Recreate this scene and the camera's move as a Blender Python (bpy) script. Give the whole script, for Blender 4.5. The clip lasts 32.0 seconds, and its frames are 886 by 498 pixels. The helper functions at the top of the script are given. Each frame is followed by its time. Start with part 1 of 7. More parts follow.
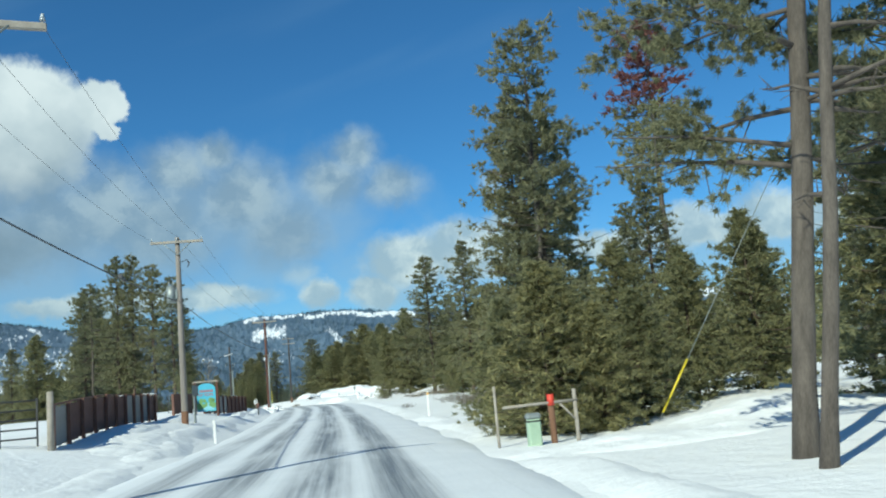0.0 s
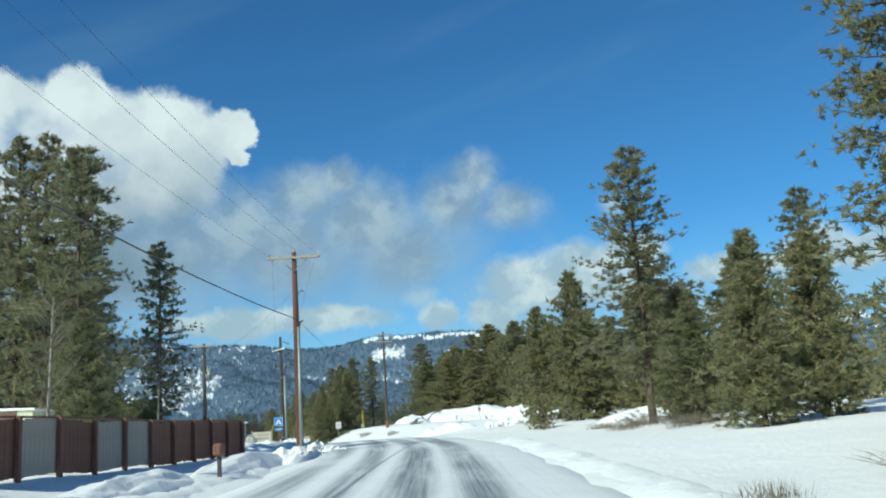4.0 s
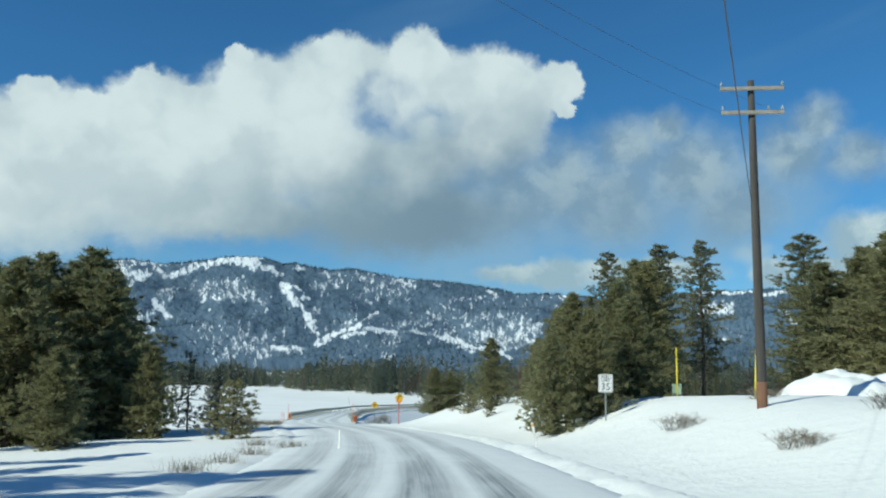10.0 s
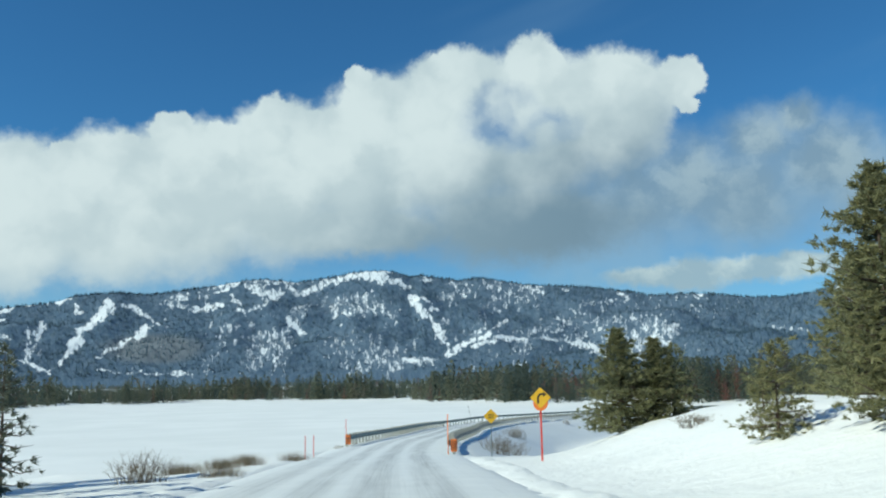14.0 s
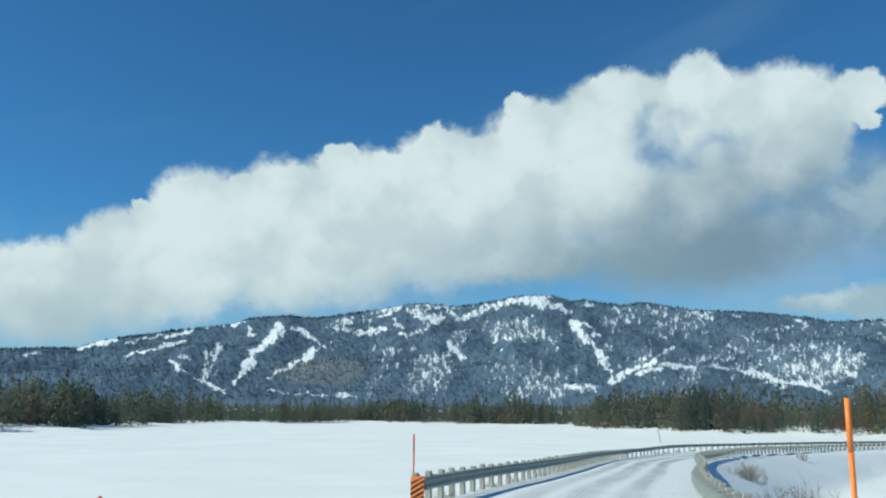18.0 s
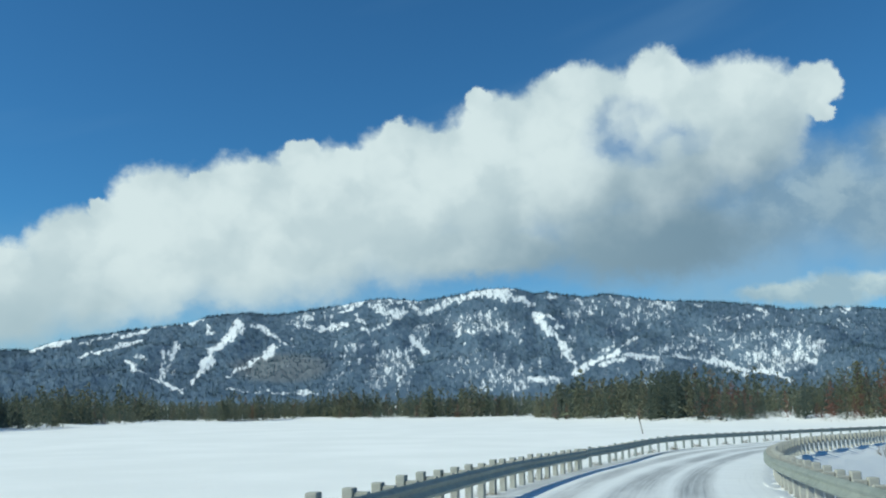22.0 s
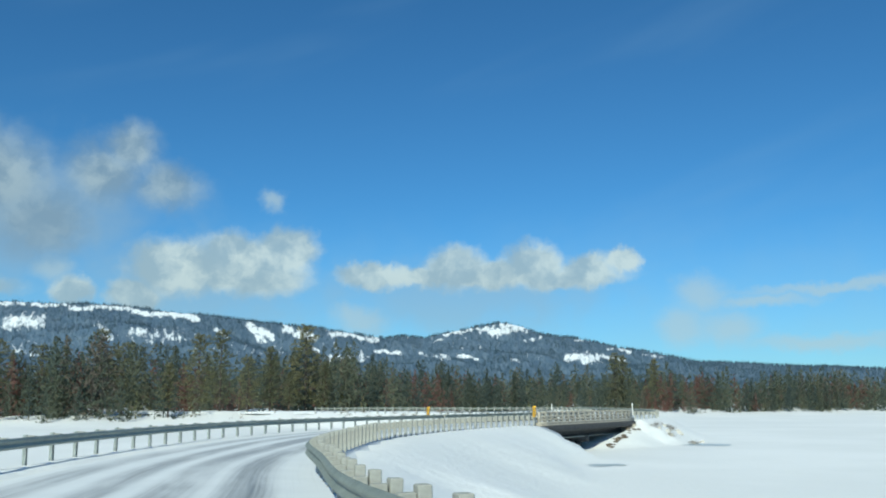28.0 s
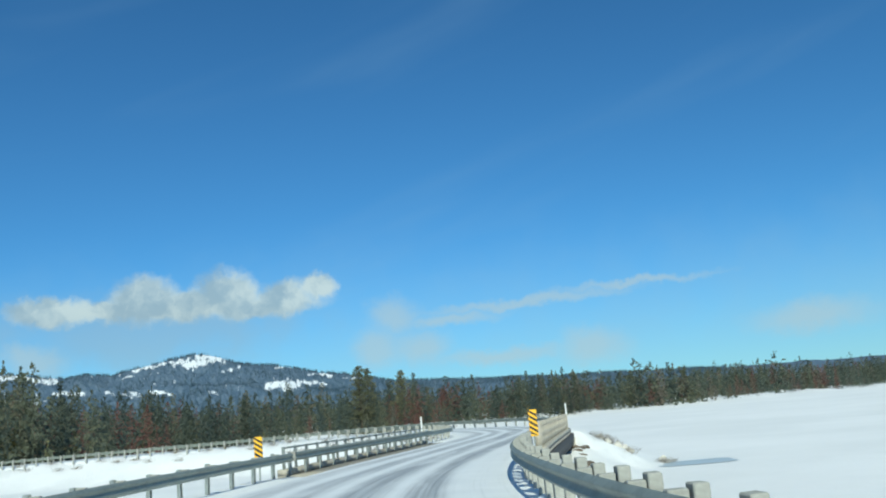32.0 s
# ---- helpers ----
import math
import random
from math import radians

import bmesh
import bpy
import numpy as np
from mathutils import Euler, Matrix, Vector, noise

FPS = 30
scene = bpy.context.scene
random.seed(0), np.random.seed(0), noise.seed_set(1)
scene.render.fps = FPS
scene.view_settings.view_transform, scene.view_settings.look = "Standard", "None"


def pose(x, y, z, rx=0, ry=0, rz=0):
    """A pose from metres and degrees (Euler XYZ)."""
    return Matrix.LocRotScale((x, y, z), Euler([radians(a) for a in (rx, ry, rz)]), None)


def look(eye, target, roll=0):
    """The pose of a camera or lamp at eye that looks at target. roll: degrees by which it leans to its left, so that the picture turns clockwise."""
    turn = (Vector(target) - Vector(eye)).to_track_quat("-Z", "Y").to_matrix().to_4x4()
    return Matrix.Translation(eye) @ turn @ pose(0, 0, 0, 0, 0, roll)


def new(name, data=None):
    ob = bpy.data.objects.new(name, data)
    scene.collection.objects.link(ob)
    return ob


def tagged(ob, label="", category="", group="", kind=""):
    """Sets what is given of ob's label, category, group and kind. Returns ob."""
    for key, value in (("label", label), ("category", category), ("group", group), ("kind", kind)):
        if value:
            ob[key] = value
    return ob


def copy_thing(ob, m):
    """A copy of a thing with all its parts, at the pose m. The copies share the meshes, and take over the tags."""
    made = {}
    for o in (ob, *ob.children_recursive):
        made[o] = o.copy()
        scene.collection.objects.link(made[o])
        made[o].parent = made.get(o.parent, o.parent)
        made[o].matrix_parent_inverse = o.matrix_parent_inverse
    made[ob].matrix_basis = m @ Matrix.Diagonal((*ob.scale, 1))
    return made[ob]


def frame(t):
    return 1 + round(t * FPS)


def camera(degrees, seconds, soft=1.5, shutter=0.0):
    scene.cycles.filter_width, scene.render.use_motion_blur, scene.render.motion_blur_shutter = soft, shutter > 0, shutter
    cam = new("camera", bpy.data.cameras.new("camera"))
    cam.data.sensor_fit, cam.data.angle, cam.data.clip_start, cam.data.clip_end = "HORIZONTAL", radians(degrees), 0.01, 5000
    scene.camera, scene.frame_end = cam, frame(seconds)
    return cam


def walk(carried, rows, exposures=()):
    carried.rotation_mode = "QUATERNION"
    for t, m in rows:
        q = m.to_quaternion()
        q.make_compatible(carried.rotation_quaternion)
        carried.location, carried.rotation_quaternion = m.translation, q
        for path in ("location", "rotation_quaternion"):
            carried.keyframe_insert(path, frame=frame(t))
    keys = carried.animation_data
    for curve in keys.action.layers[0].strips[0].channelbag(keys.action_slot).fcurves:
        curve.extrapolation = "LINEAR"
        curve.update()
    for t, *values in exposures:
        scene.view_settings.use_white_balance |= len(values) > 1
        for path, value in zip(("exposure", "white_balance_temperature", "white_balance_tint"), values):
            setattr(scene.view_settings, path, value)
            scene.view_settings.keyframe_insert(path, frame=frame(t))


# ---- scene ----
cam = camera(53.03, 32.0, soft=2.0)
PATH = [
    (0, pose(0.00, -0.00, 1.50, 98.91, 5.14, 2.32)),
    (0.5, pose(-0.89, 5.66, 1.54, 98.98, 4.63, 2.65)),
    (1, pose(-1.74, 11.46, 1.59, 100.29, 4.56, 3.58)),
    (1.5, pose(-2.59, 17.30, 1.64, 100.56, 4.86, 4.36)),
    (2, pose(-3.50, 23.25, 1.68, 100.47, 4.32, 4.40)),
    (2.5, pose(-4.45, 29.32, 1.71, 99.85, 3.82, 5.52)),
    (3, pose(-5.37, 35.25, 1.75, 101.28, 5.29, 6.41)),
    (3.5, pose(-6.28, 41.10, 1.80, 101.25, 4.88, 8.61)),
    (5.5, pose(-10.29, 64.10, 2.07, 99.87, 1.80, 11.74)),
    (6, pose(-11.30, 69.69, 2.15, 100.41, 0.95, 13.28)),
    (6.5, pose(-12.40, 75.21, 2.22, 100.64, -0.08, 15.01)),
    (7, pose(-13.55, 80.68, 2.30, 100.29, -0.23, 15.79)),
    (7.5, pose(-14.88, 86.14, 2.37, 99.57, -0.69, 17.42)),
    (8, pose(-16.42, 91.66, 2.39, 99.24, -2.06, 19.50)),
    (8.5, pose(-18.03, 97.05, 2.39, 99.29, -0.26, 23.02)),
    (9, pose(-19.85, 102.46, 2.40, 98.84, -0.61, 26.04)),
    (9.5, pose(-22.13, 108.25, 2.29, 98.96, -0.25, 29.33)),
    (10, pose(-24.63, 113.78, 2.16, 98.32, -0.83, 30.06)),
    (10.5, pose(-27.25, 119.06, 1.99, 97.58, -1.21, 30.05)),
    (11, pose(-30.12, 124.21, 1.81, 98.41, -0.98, 28.33)),
    (11.5, pose(-33.20, 129.20, 1.64, 98.32, -0.47, 29.44)),
    (12, pose(-36.40, 134.14, 1.47, 98.20, -0.50, 31.02)),
    (12.5, pose(-39.62, 138.81, 1.34, 97.09, -0.98, 33.23)),
    (13, pose(-42.83, 143.25, 1.21, 96.59, -2.01, 34.79)),
    (13.5, pose(-46.13, 147.65, 1.07, 96.89, -0.41, 36.96)),
    (14, pose(-49.55, 151.92, 0.90, 98.91, 1.09, 38.53)),
    (14.5, pose(-53.01, 156.04, 0.72, 99.85, -0.16, 41.65)),
    (15, pose(-56.48, 160.04, 0.52, 100.07, -0.41, 44.27)),
    (15.5, pose(-59.99, 163.91, 0.35, 99.94, -0.10, 45.97)),
    (17.5, pose(-71.30, 176.75, -0.34, 100.52, 0.74, 49.40)),
    (18, pose(-74.65, 180.60, -0.57, 100.64, -0.37, 48.75)),
    (18.5, pose(-78.06, 184.53, -0.80, 100.98, 0.13, 48.82)),
    (19, pose(-81.53, 188.69, -1.00, 100.95, 1.08, 47.83)),
    (19.5, pose(-85.03, 193.01, -1.12, 101.07, 1.71, 45.95)),
    (20, pose(-88.56, 197.57, -1.25, 101.17, 1.09, 46.16)),
    (20.5, pose(-92.05, 202.34, -1.40, 100.89, 2.11, 47.24)),
    (21, pose(-95.47, 207.32, -1.54, 101.58, 1.72, 47.98)),
    (21.5, pose(-98.82, 212.43, -1.68, 101.07, 1.54, 47.82)),
    (22, pose(-102.19, 217.61, -1.81, 100.34, 0.87, 46.58)),
    (22.5, pose(-105.63, 222.76, -1.95, 100.41, -0.67, 45.13)),
    (23, pose(-109.10, 227.94, -2.10, 100.22, -0.59, 40.02)),
    (23.5, pose(-112.53, 233.21, -2.23, 100.75, 0.09, 34.70)),
    (24, pose(-115.85, 238.64, -2.37, 100.99, 1.23, 30.65)),
    (24.5, pose(-118.97, 244.25, -2.53, 100.91, 4.70, 24.37)),
    (25, pose(-121.85, 250.03, -2.66, 101.19, 6.68, 18.30)),
    (25.5, pose(-124.43, 255.93, -2.74, 100.68, 5.34, 10.90)),
    (26, pose(-126.63, 262.03, -2.78, 100.18, 4.41, 3.48)),
    (26.5, pose(-128.32, 268.10, -2.82, 100.16, 3.94, -3.07)),
    (28.5, pose(-132.53, 291.31, -3.13, 99.85, -0.06, -14.50)),
    (29, pose(-132.66, 297.33, -3.18, 99.92, 0.80, -15.90)),
    (29.5, pose(-132.43, 303.40, -3.20, 100.16, 0.79, -18.35)),
    (30, pose(-131.91, 309.56, -3.22, 100.26, 1.06, -21.30)),
    (30.5, pose(-131.08, 315.64, -3.24, 100.42, 1.87, -23.81)),
    (31, pose(-129.91, 321.78, -3.26, 100.32, 2.85, -26.59)),
    (31.5, pose(-128.33, 327.74, -3.26, 100.44, 4.36, -29.66)),
    (32, pose(-126.39, 333.57, -3.26, 100.75, 5.07, -32.02)),
]
walk(cam, PATH, [(0.0, 0.06, 6280, -5), (3.0, 0.08, 6280, -5), (6.0, 0.04, 6280, -5), (8.0, -0.06, 6280, -5), (13.0, -0.08, 6280, -5), (15.0, -0.04, 6280, -5), (20.0, -0.02, 6280, -5), (23.0, -0.04, 6280, -5), (26.0, -0.04, 6280, -5), (32.0, -0.06, 6280, -5)])

# ---- light ----
SUN_YAW, SUN_ELEV = 152.0, 35.5
sun_dir = Vector((-math.sin(radians(SUN_YAW)) * math.cos(radians(SUN_ELEV)), math.cos(radians(SUN_YAW)) * math.cos(radians(SUN_ELEV)), math.sin(radians(SUN_ELEV))))
sun = new("sun", bpy.data.lights.new("sun", "SUN"))
sun.data.energy, sun.data.angle, sun.data.color = 4.5, radians(0.55), (1.0, 0.95, 0.83)
sun.matrix_world = look(sun_dir * 100, (0, 0, 0))


class Nodes:
    """A short way to write node trees."""

    def __init__(self, tree):
        self.tree = tree
        tree.nodes.clear()

    def add(self, kind, ins=None, **props):
        n = self.tree.nodes.new(kind)
        for k, v in props.items():
            setattr(n, k, v)
        for k, v in (ins or {}).items():
            if isinstance(v, bpy.types.NodeSocket):
                self.tree.links.new(v, n.inputs[k])
            else:
                n.inputs[k].default_value = v
        return n

    def math(self, op, a, b=0.0, c=0.0, clamp=False):
        return self.add("ShaderNodeMath", {0: a, 1: b, 2: c}, operation=op, use_clamp=clamp).outputs[0]

    def vec(self, op, a, b=(0, 0, 0), c=(0, 0, 0)):
        n = self.add("ShaderNodeVectorMath", {0: a, 1: b, 2: c}, operation=op)
        return n.outputs["Value"] if op in ("LENGTH", "DOT_PRODUCT", "DISTANCE") else n.outputs[0]

    def noise(self, vector, scale, detail=4.0, rough=0.55, distort=0.0):
        return self.add("ShaderNodeTexNoise", {"Vector": vector, "Scale": scale, "Detail": detail, "Roughness": rough, "Distortion": distort}).outputs["Fac"]

    def ramp(self, fac, stops):
        n = self.add("ShaderNodeValToRGB", {"Fac": fac})
        e = n.color_ramp.elements
        while len(e) < len(stops):
            e.new(0.5)
        for k, (at, col) in enumerate(stops):
            e[k].position, e[k].color = at, (*col, 1) if len(col) == 3 else col
        return n.outputs["Color"]

    def step(self, fac, lo, hi, a=0.0, b=1.0):
        return self.add("ShaderNodeMapRange", {"Value": fac, "From Min": lo, "From Max": hi, "To Min": a, "To Max": b}, interpolation_type="SMOOTHSTEP").outputs[0]

    def mix(self, fac, a, b, blend="MIX"):
        n = self.add("ShaderNodeMix", data_type="RGBA", blend_type=blend)
        for sock, v in ((n.inputs[0], fac), (n.inputs[6], a), (n.inputs[7], b)):
            if isinstance(v, bpy.types.NodeSocket):
                self.tree.links.new(v, sock)
            else:
                sock.default_value = (*v, 1) if isinstance(v, tuple) and len(v) == 3 else v
        return n.outputs[2]


# ---- sky with its clouds ----
world = bpy.data.worlds.new("sky")
scene.world = world
world.use_nodes = True
W = Nodes(world.node_tree)
sky = W.add("ShaderNodeTexSky", sky_type="NISHITA", sun_disc=False, sun_elevation=radians(SUN_ELEV), sun_rotation=radians(-SUN_YAW), altitude=1500.0, air_density=1.0, dust_density=0.0, ozone_density=2.5)
ray = W.add("ShaderNodeTexCoord").outputs["Generated"]
sep = W.add("ShaderNodeSeparateXYZ", {0: ray})
yaw = W.math("MULTIPLY", W.math("ARCTAN2", W.math("MULTIPLY", sep.outputs[0], -1.0), sep.outputs[1]), 180 / math.pi)
elev = W.math("MULTIPLY", W.math("ARCSINE", sep.outputs[2]), 180 / math.pi)
flat = W.add("ShaderNodeCombineXYZ", {0: yaw, 1: elev, 2: 0.0}).outputs[0]
n1 = W.add("ShaderNodeTexNoise", {"Vector": flat, "Scale": 0.16, "Detail": 6.0, "Roughness": 0.62}).outputs["Color"]
n2 = W.add("ShaderNodeTexNoise", {"Vector": flat, "Scale": 0.55, "Detail": 5.0, "Roughness": 0.6}).outputs["Color"]
bend = W.vec("MULTIPLY_ADD", W.vec("SUBTRACT", n1, (0.5, 0.5, 0.5)), (1.9, 1.5, 0.0), flat)
n3 = W.add("ShaderNodeTexNoise", {"Vector": flat, "Scale": 1.5, "Detail": 4.0, "Roughness": 0.6}).outputs["Color"]
bend = W.vec("MULTIPLY_ADD", W.vec("SUBTRACT", n2, (0.5, 0.5, 0.5)), (1.2, 1.1, 0.0), bend)
bend = W.vec("MULTIPLY_ADD", W.vec("SUBTRACT", n3, (0.5, 0.5, 0.5)), (0.6, 0.6, 0.0), bend)


def blobs(rows, k=0.35):
    """Soft union of ellipses: yaw, elevation, half width, half height."""
    out = None
    for a, e, w, h in rows:
        d = W.vec("LENGTH", W.vec("MULTIPLY", W.vec("SUBTRACT", bend, (a, e, 0.0)), (1 / w, 1 / h, 0.0)))
        out = d if out is None else W.math("SMOOTH_MIN", out, d, k)
    return out


BIG = [(73.0, 6.9, 4.8, 3.72), (68.6, 8.6, 4.4, 4.28), (64.6, 10.4, 4.2, 5.21), (59.1, 11.2, 5.4, 5.58), (54.4, 12.0, 5.4, 5.58), (49.2, 13.0, 5.0, 5.77), (43.2, 14.3, 5.0, 5.77), (37.6, 15.6, 5.4, 5.95), (32.1, 16.0, 5.7, 5.95), (27.2, 17.1, 5.0, 4.46), (22.8, 18.7, 1.8, 1.8), (44.0, 10.2, 9.0, 2.0), (33.5, 10.6, 8.0, 3.2), (80.0, 6.4, 7.0, 3.35), (92.0, 5.0, 9.0, 3.0), (42.4, 17.0, 3.4, 3.3), (37.0, 18.6, 4.0, 3.4), (48.6, 15.4, 3.6, 3.4)]
# billows along its top
BILLOWS = [(55.7, 16.4, 1.43, 1.3), (49.3, 17.6, 1.37, 1.23), (43.7, 19.6, 1.03, 0.91), (38.2, 20.6, 1.03, 0.91), (31.9, 20.0, 2.4, 2.2), (26.5, 19.4, 1.71, 1.56), (22.0, 18.6, 0.82, 0.71), (22.1, 17.2, 0.68, 0.59), (47.1, 16.9, 1.23, 1.1), (52.8, 15.9, 1.23, 1.1), (72.8, 8.8, 0.89, 0.85), (70.5, 8.9, 0.75, 0.71), (68.1, 12.5, 0.75, 0.71), (65.0, 13.7, 1.16, 1.03), (61.9, 14.2, 1.09, 0.97), (51.8, 15.8, 1.23, 1.1), (58.4, 15.1, 1.23, 1.1), (66.6, 11.2, 1.43, 1.3)]
HOLE = [(34.6, 16.8, 2.2, 1.5), (32.2, 16.4, 2.6, 1.0), (34.2, 18.2, 1.8, 1.2)]
GREY = [(15.7, 15.7, 1.8, 1.3), (18.2, 14.6, 2.8, 2.2), (14.1, 12.9, 3.8, 3.1), (22.4, 12.2, 4.2, 3.4), (6.8, 15.5, 2.0, 1.8), (8.5, 13.9, 2.6, 2.2), (4.5, 13.4, 2.6, 1.6), (19.5, 11.0, 4.6, 3.4), (30.0, 10.4, 4.9, 2.6), (11.9, 10.8, 3.5, 2.6), (25.5, 11.6, 4.6, 3.1)]
LOW = [(3.8, 8.4, 3.4, 2.2), (0.2, 9.2, 2.8, 1.8), (-3.0, 9.6, 2.6, 1.8), (-0.8, 7.9, 4.6, 1.6), (18.0, 6.8, 6.5, 1.0), (25.0, 6.6, 3.6, 0.8), (6.1, 6.4, 2.0, 1.3), (22.7, 6.6, 2.4, 1.3), (9.6, 6.6, 1.5, 1.1), (-8.6, 8.0, 2.5, 0.9), (-13.9, 8.5, 2.4, 1.7), (-16.4, 8.1, 2.3, 1.2), (-18.9, 8.8, 2.3, 1.8), (-22.4, 8.4, 2.4, 1.3), (-24.9, 8.9, 1.4, 1.0), (-14.5, 8.0, 8.0, 0.8), (-21.0, 8.0, 5.0, 0.8)]
PUFF = [(-2.1, 12.7, 1.1, 0.8), (-7.7, 5.3, 2.2, 1.1), (-7.0, 5.6, 1.2, 0.9), (10.8, 7.9, 1.4, 0.9), (-29.3, 6.8, 2.0, 1.5), (-30.9, 4.6, 2.2, 1.3), (-28.2, 4.8, 2.0, 1.5), (-42.0, 3.5, 2.8, 1.4), (-55.0, 4.0, 4.0, 1.2), (-38.0, 6.8, 8.0, 0.45), (-33.0, 6.2, 4.0, 0.5), (-45.0, 7.2, 6.0, 0.35), (-36.0, 3.6, 5.0, 0.6)]
fine = W.noise(flat, 0.9, 6.0, 0.6)
soft = W.noise(flat, 0.3, 3.0, 0.5)


def cover(d, lo, hi):
    return W.step(W.math("ADD", d, W.math("MULTIPLY", W.math("SUBTRACT", fine, 0.5), 0.2)), lo, hi, 1.0, 0.0)


d_big = blobs(BIG + BILLOWS, 0.22)
m_grey, m_low = cover(blobs(GREY, 0.3), 0.25, 1.30), cover(blobs(LOW, 0.25), 0.55, 1.08)
torn = W.step(W.noise(W.vec("ADD", bend, (3.1, 7.7, 0.0)), 0.4, 2.0, 0.5), 0.30, 0.80)
gap = W.math("MULTIPLY", W.step(blobs(HOLE, 0.5), 0.45, 1.5, 1.0, 0.0), W.math("ADD", 0.05, W.math("MULTIPLY", torn, 0.75)))
m_puff = W.math("MULTIPLY", cover(blobs(PUFF), 0.15, 1.2), 0.62)
tilted = W.add("ShaderNodeVectorRotate", {"Vector": flat, "Angle": 0.30}, rotation_type="Z_AXIS").outputs[0]
cirrus = W.step(W.noise(W.vec("MULTIPLY", tilted, (0.06, 0.36, 1.0)), 0.5, 3.0, 0.5), 0.50, 0.85, 0.0, 0.16)
# sunlit tops, grey-blue undersides that deepen towards the east
floor_of = W.step(yaw, 24.0, 66.0, 13.8, 5.0)
under = W.math("SUBTRACT", elev, floor_of)
under = W.math("ADD", under, W.math("MULTIPLY", W.math("SUBTRACT", soft, 0.5), 4.5))
under = W.math("ADD", under, W.math("MULTIPLY", W.math("SUBTRACT", W.noise(bend, 0.35, 3.0, 0.5), 0.5), 3.0))
shade = W.step(under, -2.6, 5.0)
m_big = W.mix(shade, cover(d_big, 0.50, 1.16), cover(d_big, 0.78, 1.0))
m_big = W.math("SUBTRACT", m_big, gap, clamp=True)
billow = W.step(W.noise(bend, 0.22, 3.0, 0.5), 0.34, 0.62)
grey = W.mix(W.step(yaw, 26.0, 60.0), (0.20, 0.285, 0.385), (0.42, 0.51, 0.59))
big_col = W.mix(shade, grey, W.mix(billow, (0.585, 0.65, 0.715), (0.74, 0.785, 0.835)))
lump = W.step(W.noise(bend, 0.42, 4.0, 0.55), 0.38, 0.66)
grey_col = W.mix(W.math("MULTIPLY", lump, W.step(elev, 9.0, 15.0, 0.35, 1.0)), (0.25, 0.34, 0.45), (0.46, 0.54, 0.61))
low_col = W.mix(W.math("MULTIPLY", lump, W.step(elev, 5.0, 9.0, 0.5, 1.0)), (0.38, 0.48, 0.57), (0.70, 0.755, 0.765))
SKY = 0.103
base = W.mix(1.0, sky.outputs[0], (SKY * 0.41, SKY * 0.80, SKY * 1.09), "MULTIPLY")
base = W.mix(cirrus, base, (0.36, 0.52, 0.70))
base = W.mix(W.step(W.math("ADD", elev, W.math("MULTIPLY", W.math("SUBTRACT", soft, 0.5), 5.0)), 1.0, 13.0, 0.42, 0.0), base, (0.37, 0.51, 0.645))
base = W.mix(m_puff, base, (0.50, 0.60, 0.68))
veil = W.step(W.math("ADD", blobs([(15.5, 11.2, 13.0, 5.0), (27.0, 8.5, 9.0, 4.0), (2.0, 7.0, 7.0, 3.0), (-14.0, 6.6, 10.0, 2.4)], 0.4), W.math("MULTIPLY", W.math("SUBTRACT", soft, 0.5), 1.2)), 0.25, 1.25, 0.42, 0.0)
base = W.mix(veil, base, (0.36, 0.465, 0.57))
base = W.mix(W.math("MULTIPLY", m_grey, 0.80), base, grey_col)
base = W.mix(W.math("MULTIPLY", m_low, 0.85), base, low_col)
base = W.mix(m_big, base, big_col)
W.add("ShaderNodeOutputWorld", {0: W.add("ShaderNodeBackground", {0: base, 1: 1.0}).outputs[0]})
world.cycles.sampling_method, world.cycles.sample_map_resolution = "MANUAL", 512


# ---- materials ----
def material(name, build, rough=0.6, metal=0.0, spec=0.5):
    m = bpy.data.materials.new(name)
    m.use_nodes = True
    g = Nodes(m.node_tree)
    b = g.add("ShaderNodeBsdfPrincipled", {"Roughness": rough, "Metallic": metal, "Specular IOR Level": spec})
    g.add("ShaderNodeOutputMaterial", {0: b.outputs[0]})
    g.place = g.add("ShaderNodeNewGeometry").outputs["Position"]
    g.own = g.add("ShaderNodeTexCoord").outputs["Object"]
    g.bsdf = b
    got = build(g)
    if got is not None:
        g.tree.links.new(got, b.inputs["Base Color"])
    return m


def bump(g, height, strength=0.3, distance=0.05):
    n = g.add("ShaderNodeBump", {"Height": height, "Strength": strength, "Distance": distance})
    g.tree.links.new(n.outputs[0], g.bsdf.inputs["Normal"])


def plain(a, b, scale=6.0, rough=0.6, metal=0.0, grain=0.15, stretch=(1, 1, 1)):
    def build(g):
        v = g.vec("MULTIPLY", g.own, stretch)
        f = g.math("ADD", g.math("MULTIPLY", g.noise(v, scale, 6.0, 0.65), 0.7), g.math("MULTIPLY", g.noise(v, scale * 9, 3.0), 0.3))
        bump(g, g.noise(v, scale * 7, 4.0), grain, 0.01)
        return g.ramp(f, [(0.32, a), (0.68, b)])
    return lambda name: material(name, build, rough, metal)


def snow_build(g):
    big, small = g.noise(g.place, 0.05, 5.0, 0.6), g.noise(g.place, 3.5, 6.0, 0.6)
    crust = g.step(g.noise(g.place, 1.1, 4.0, 0.6, 0.6), 0.42, 0.66)
    h = g.math("ADD", g.math("MULTIPLY", small, 0.45), g.noise(g.place, 0.5, 5.0))
    bump(g, g.math("ADD", h, g.math("MULTIPLY", crust, 0.15)), 0.5, 0.16)
    return g.mix(g.step(big, 0.35, 0.7), (0.82, 0.835, 0.83), (0.895, 0.905, 0.90))


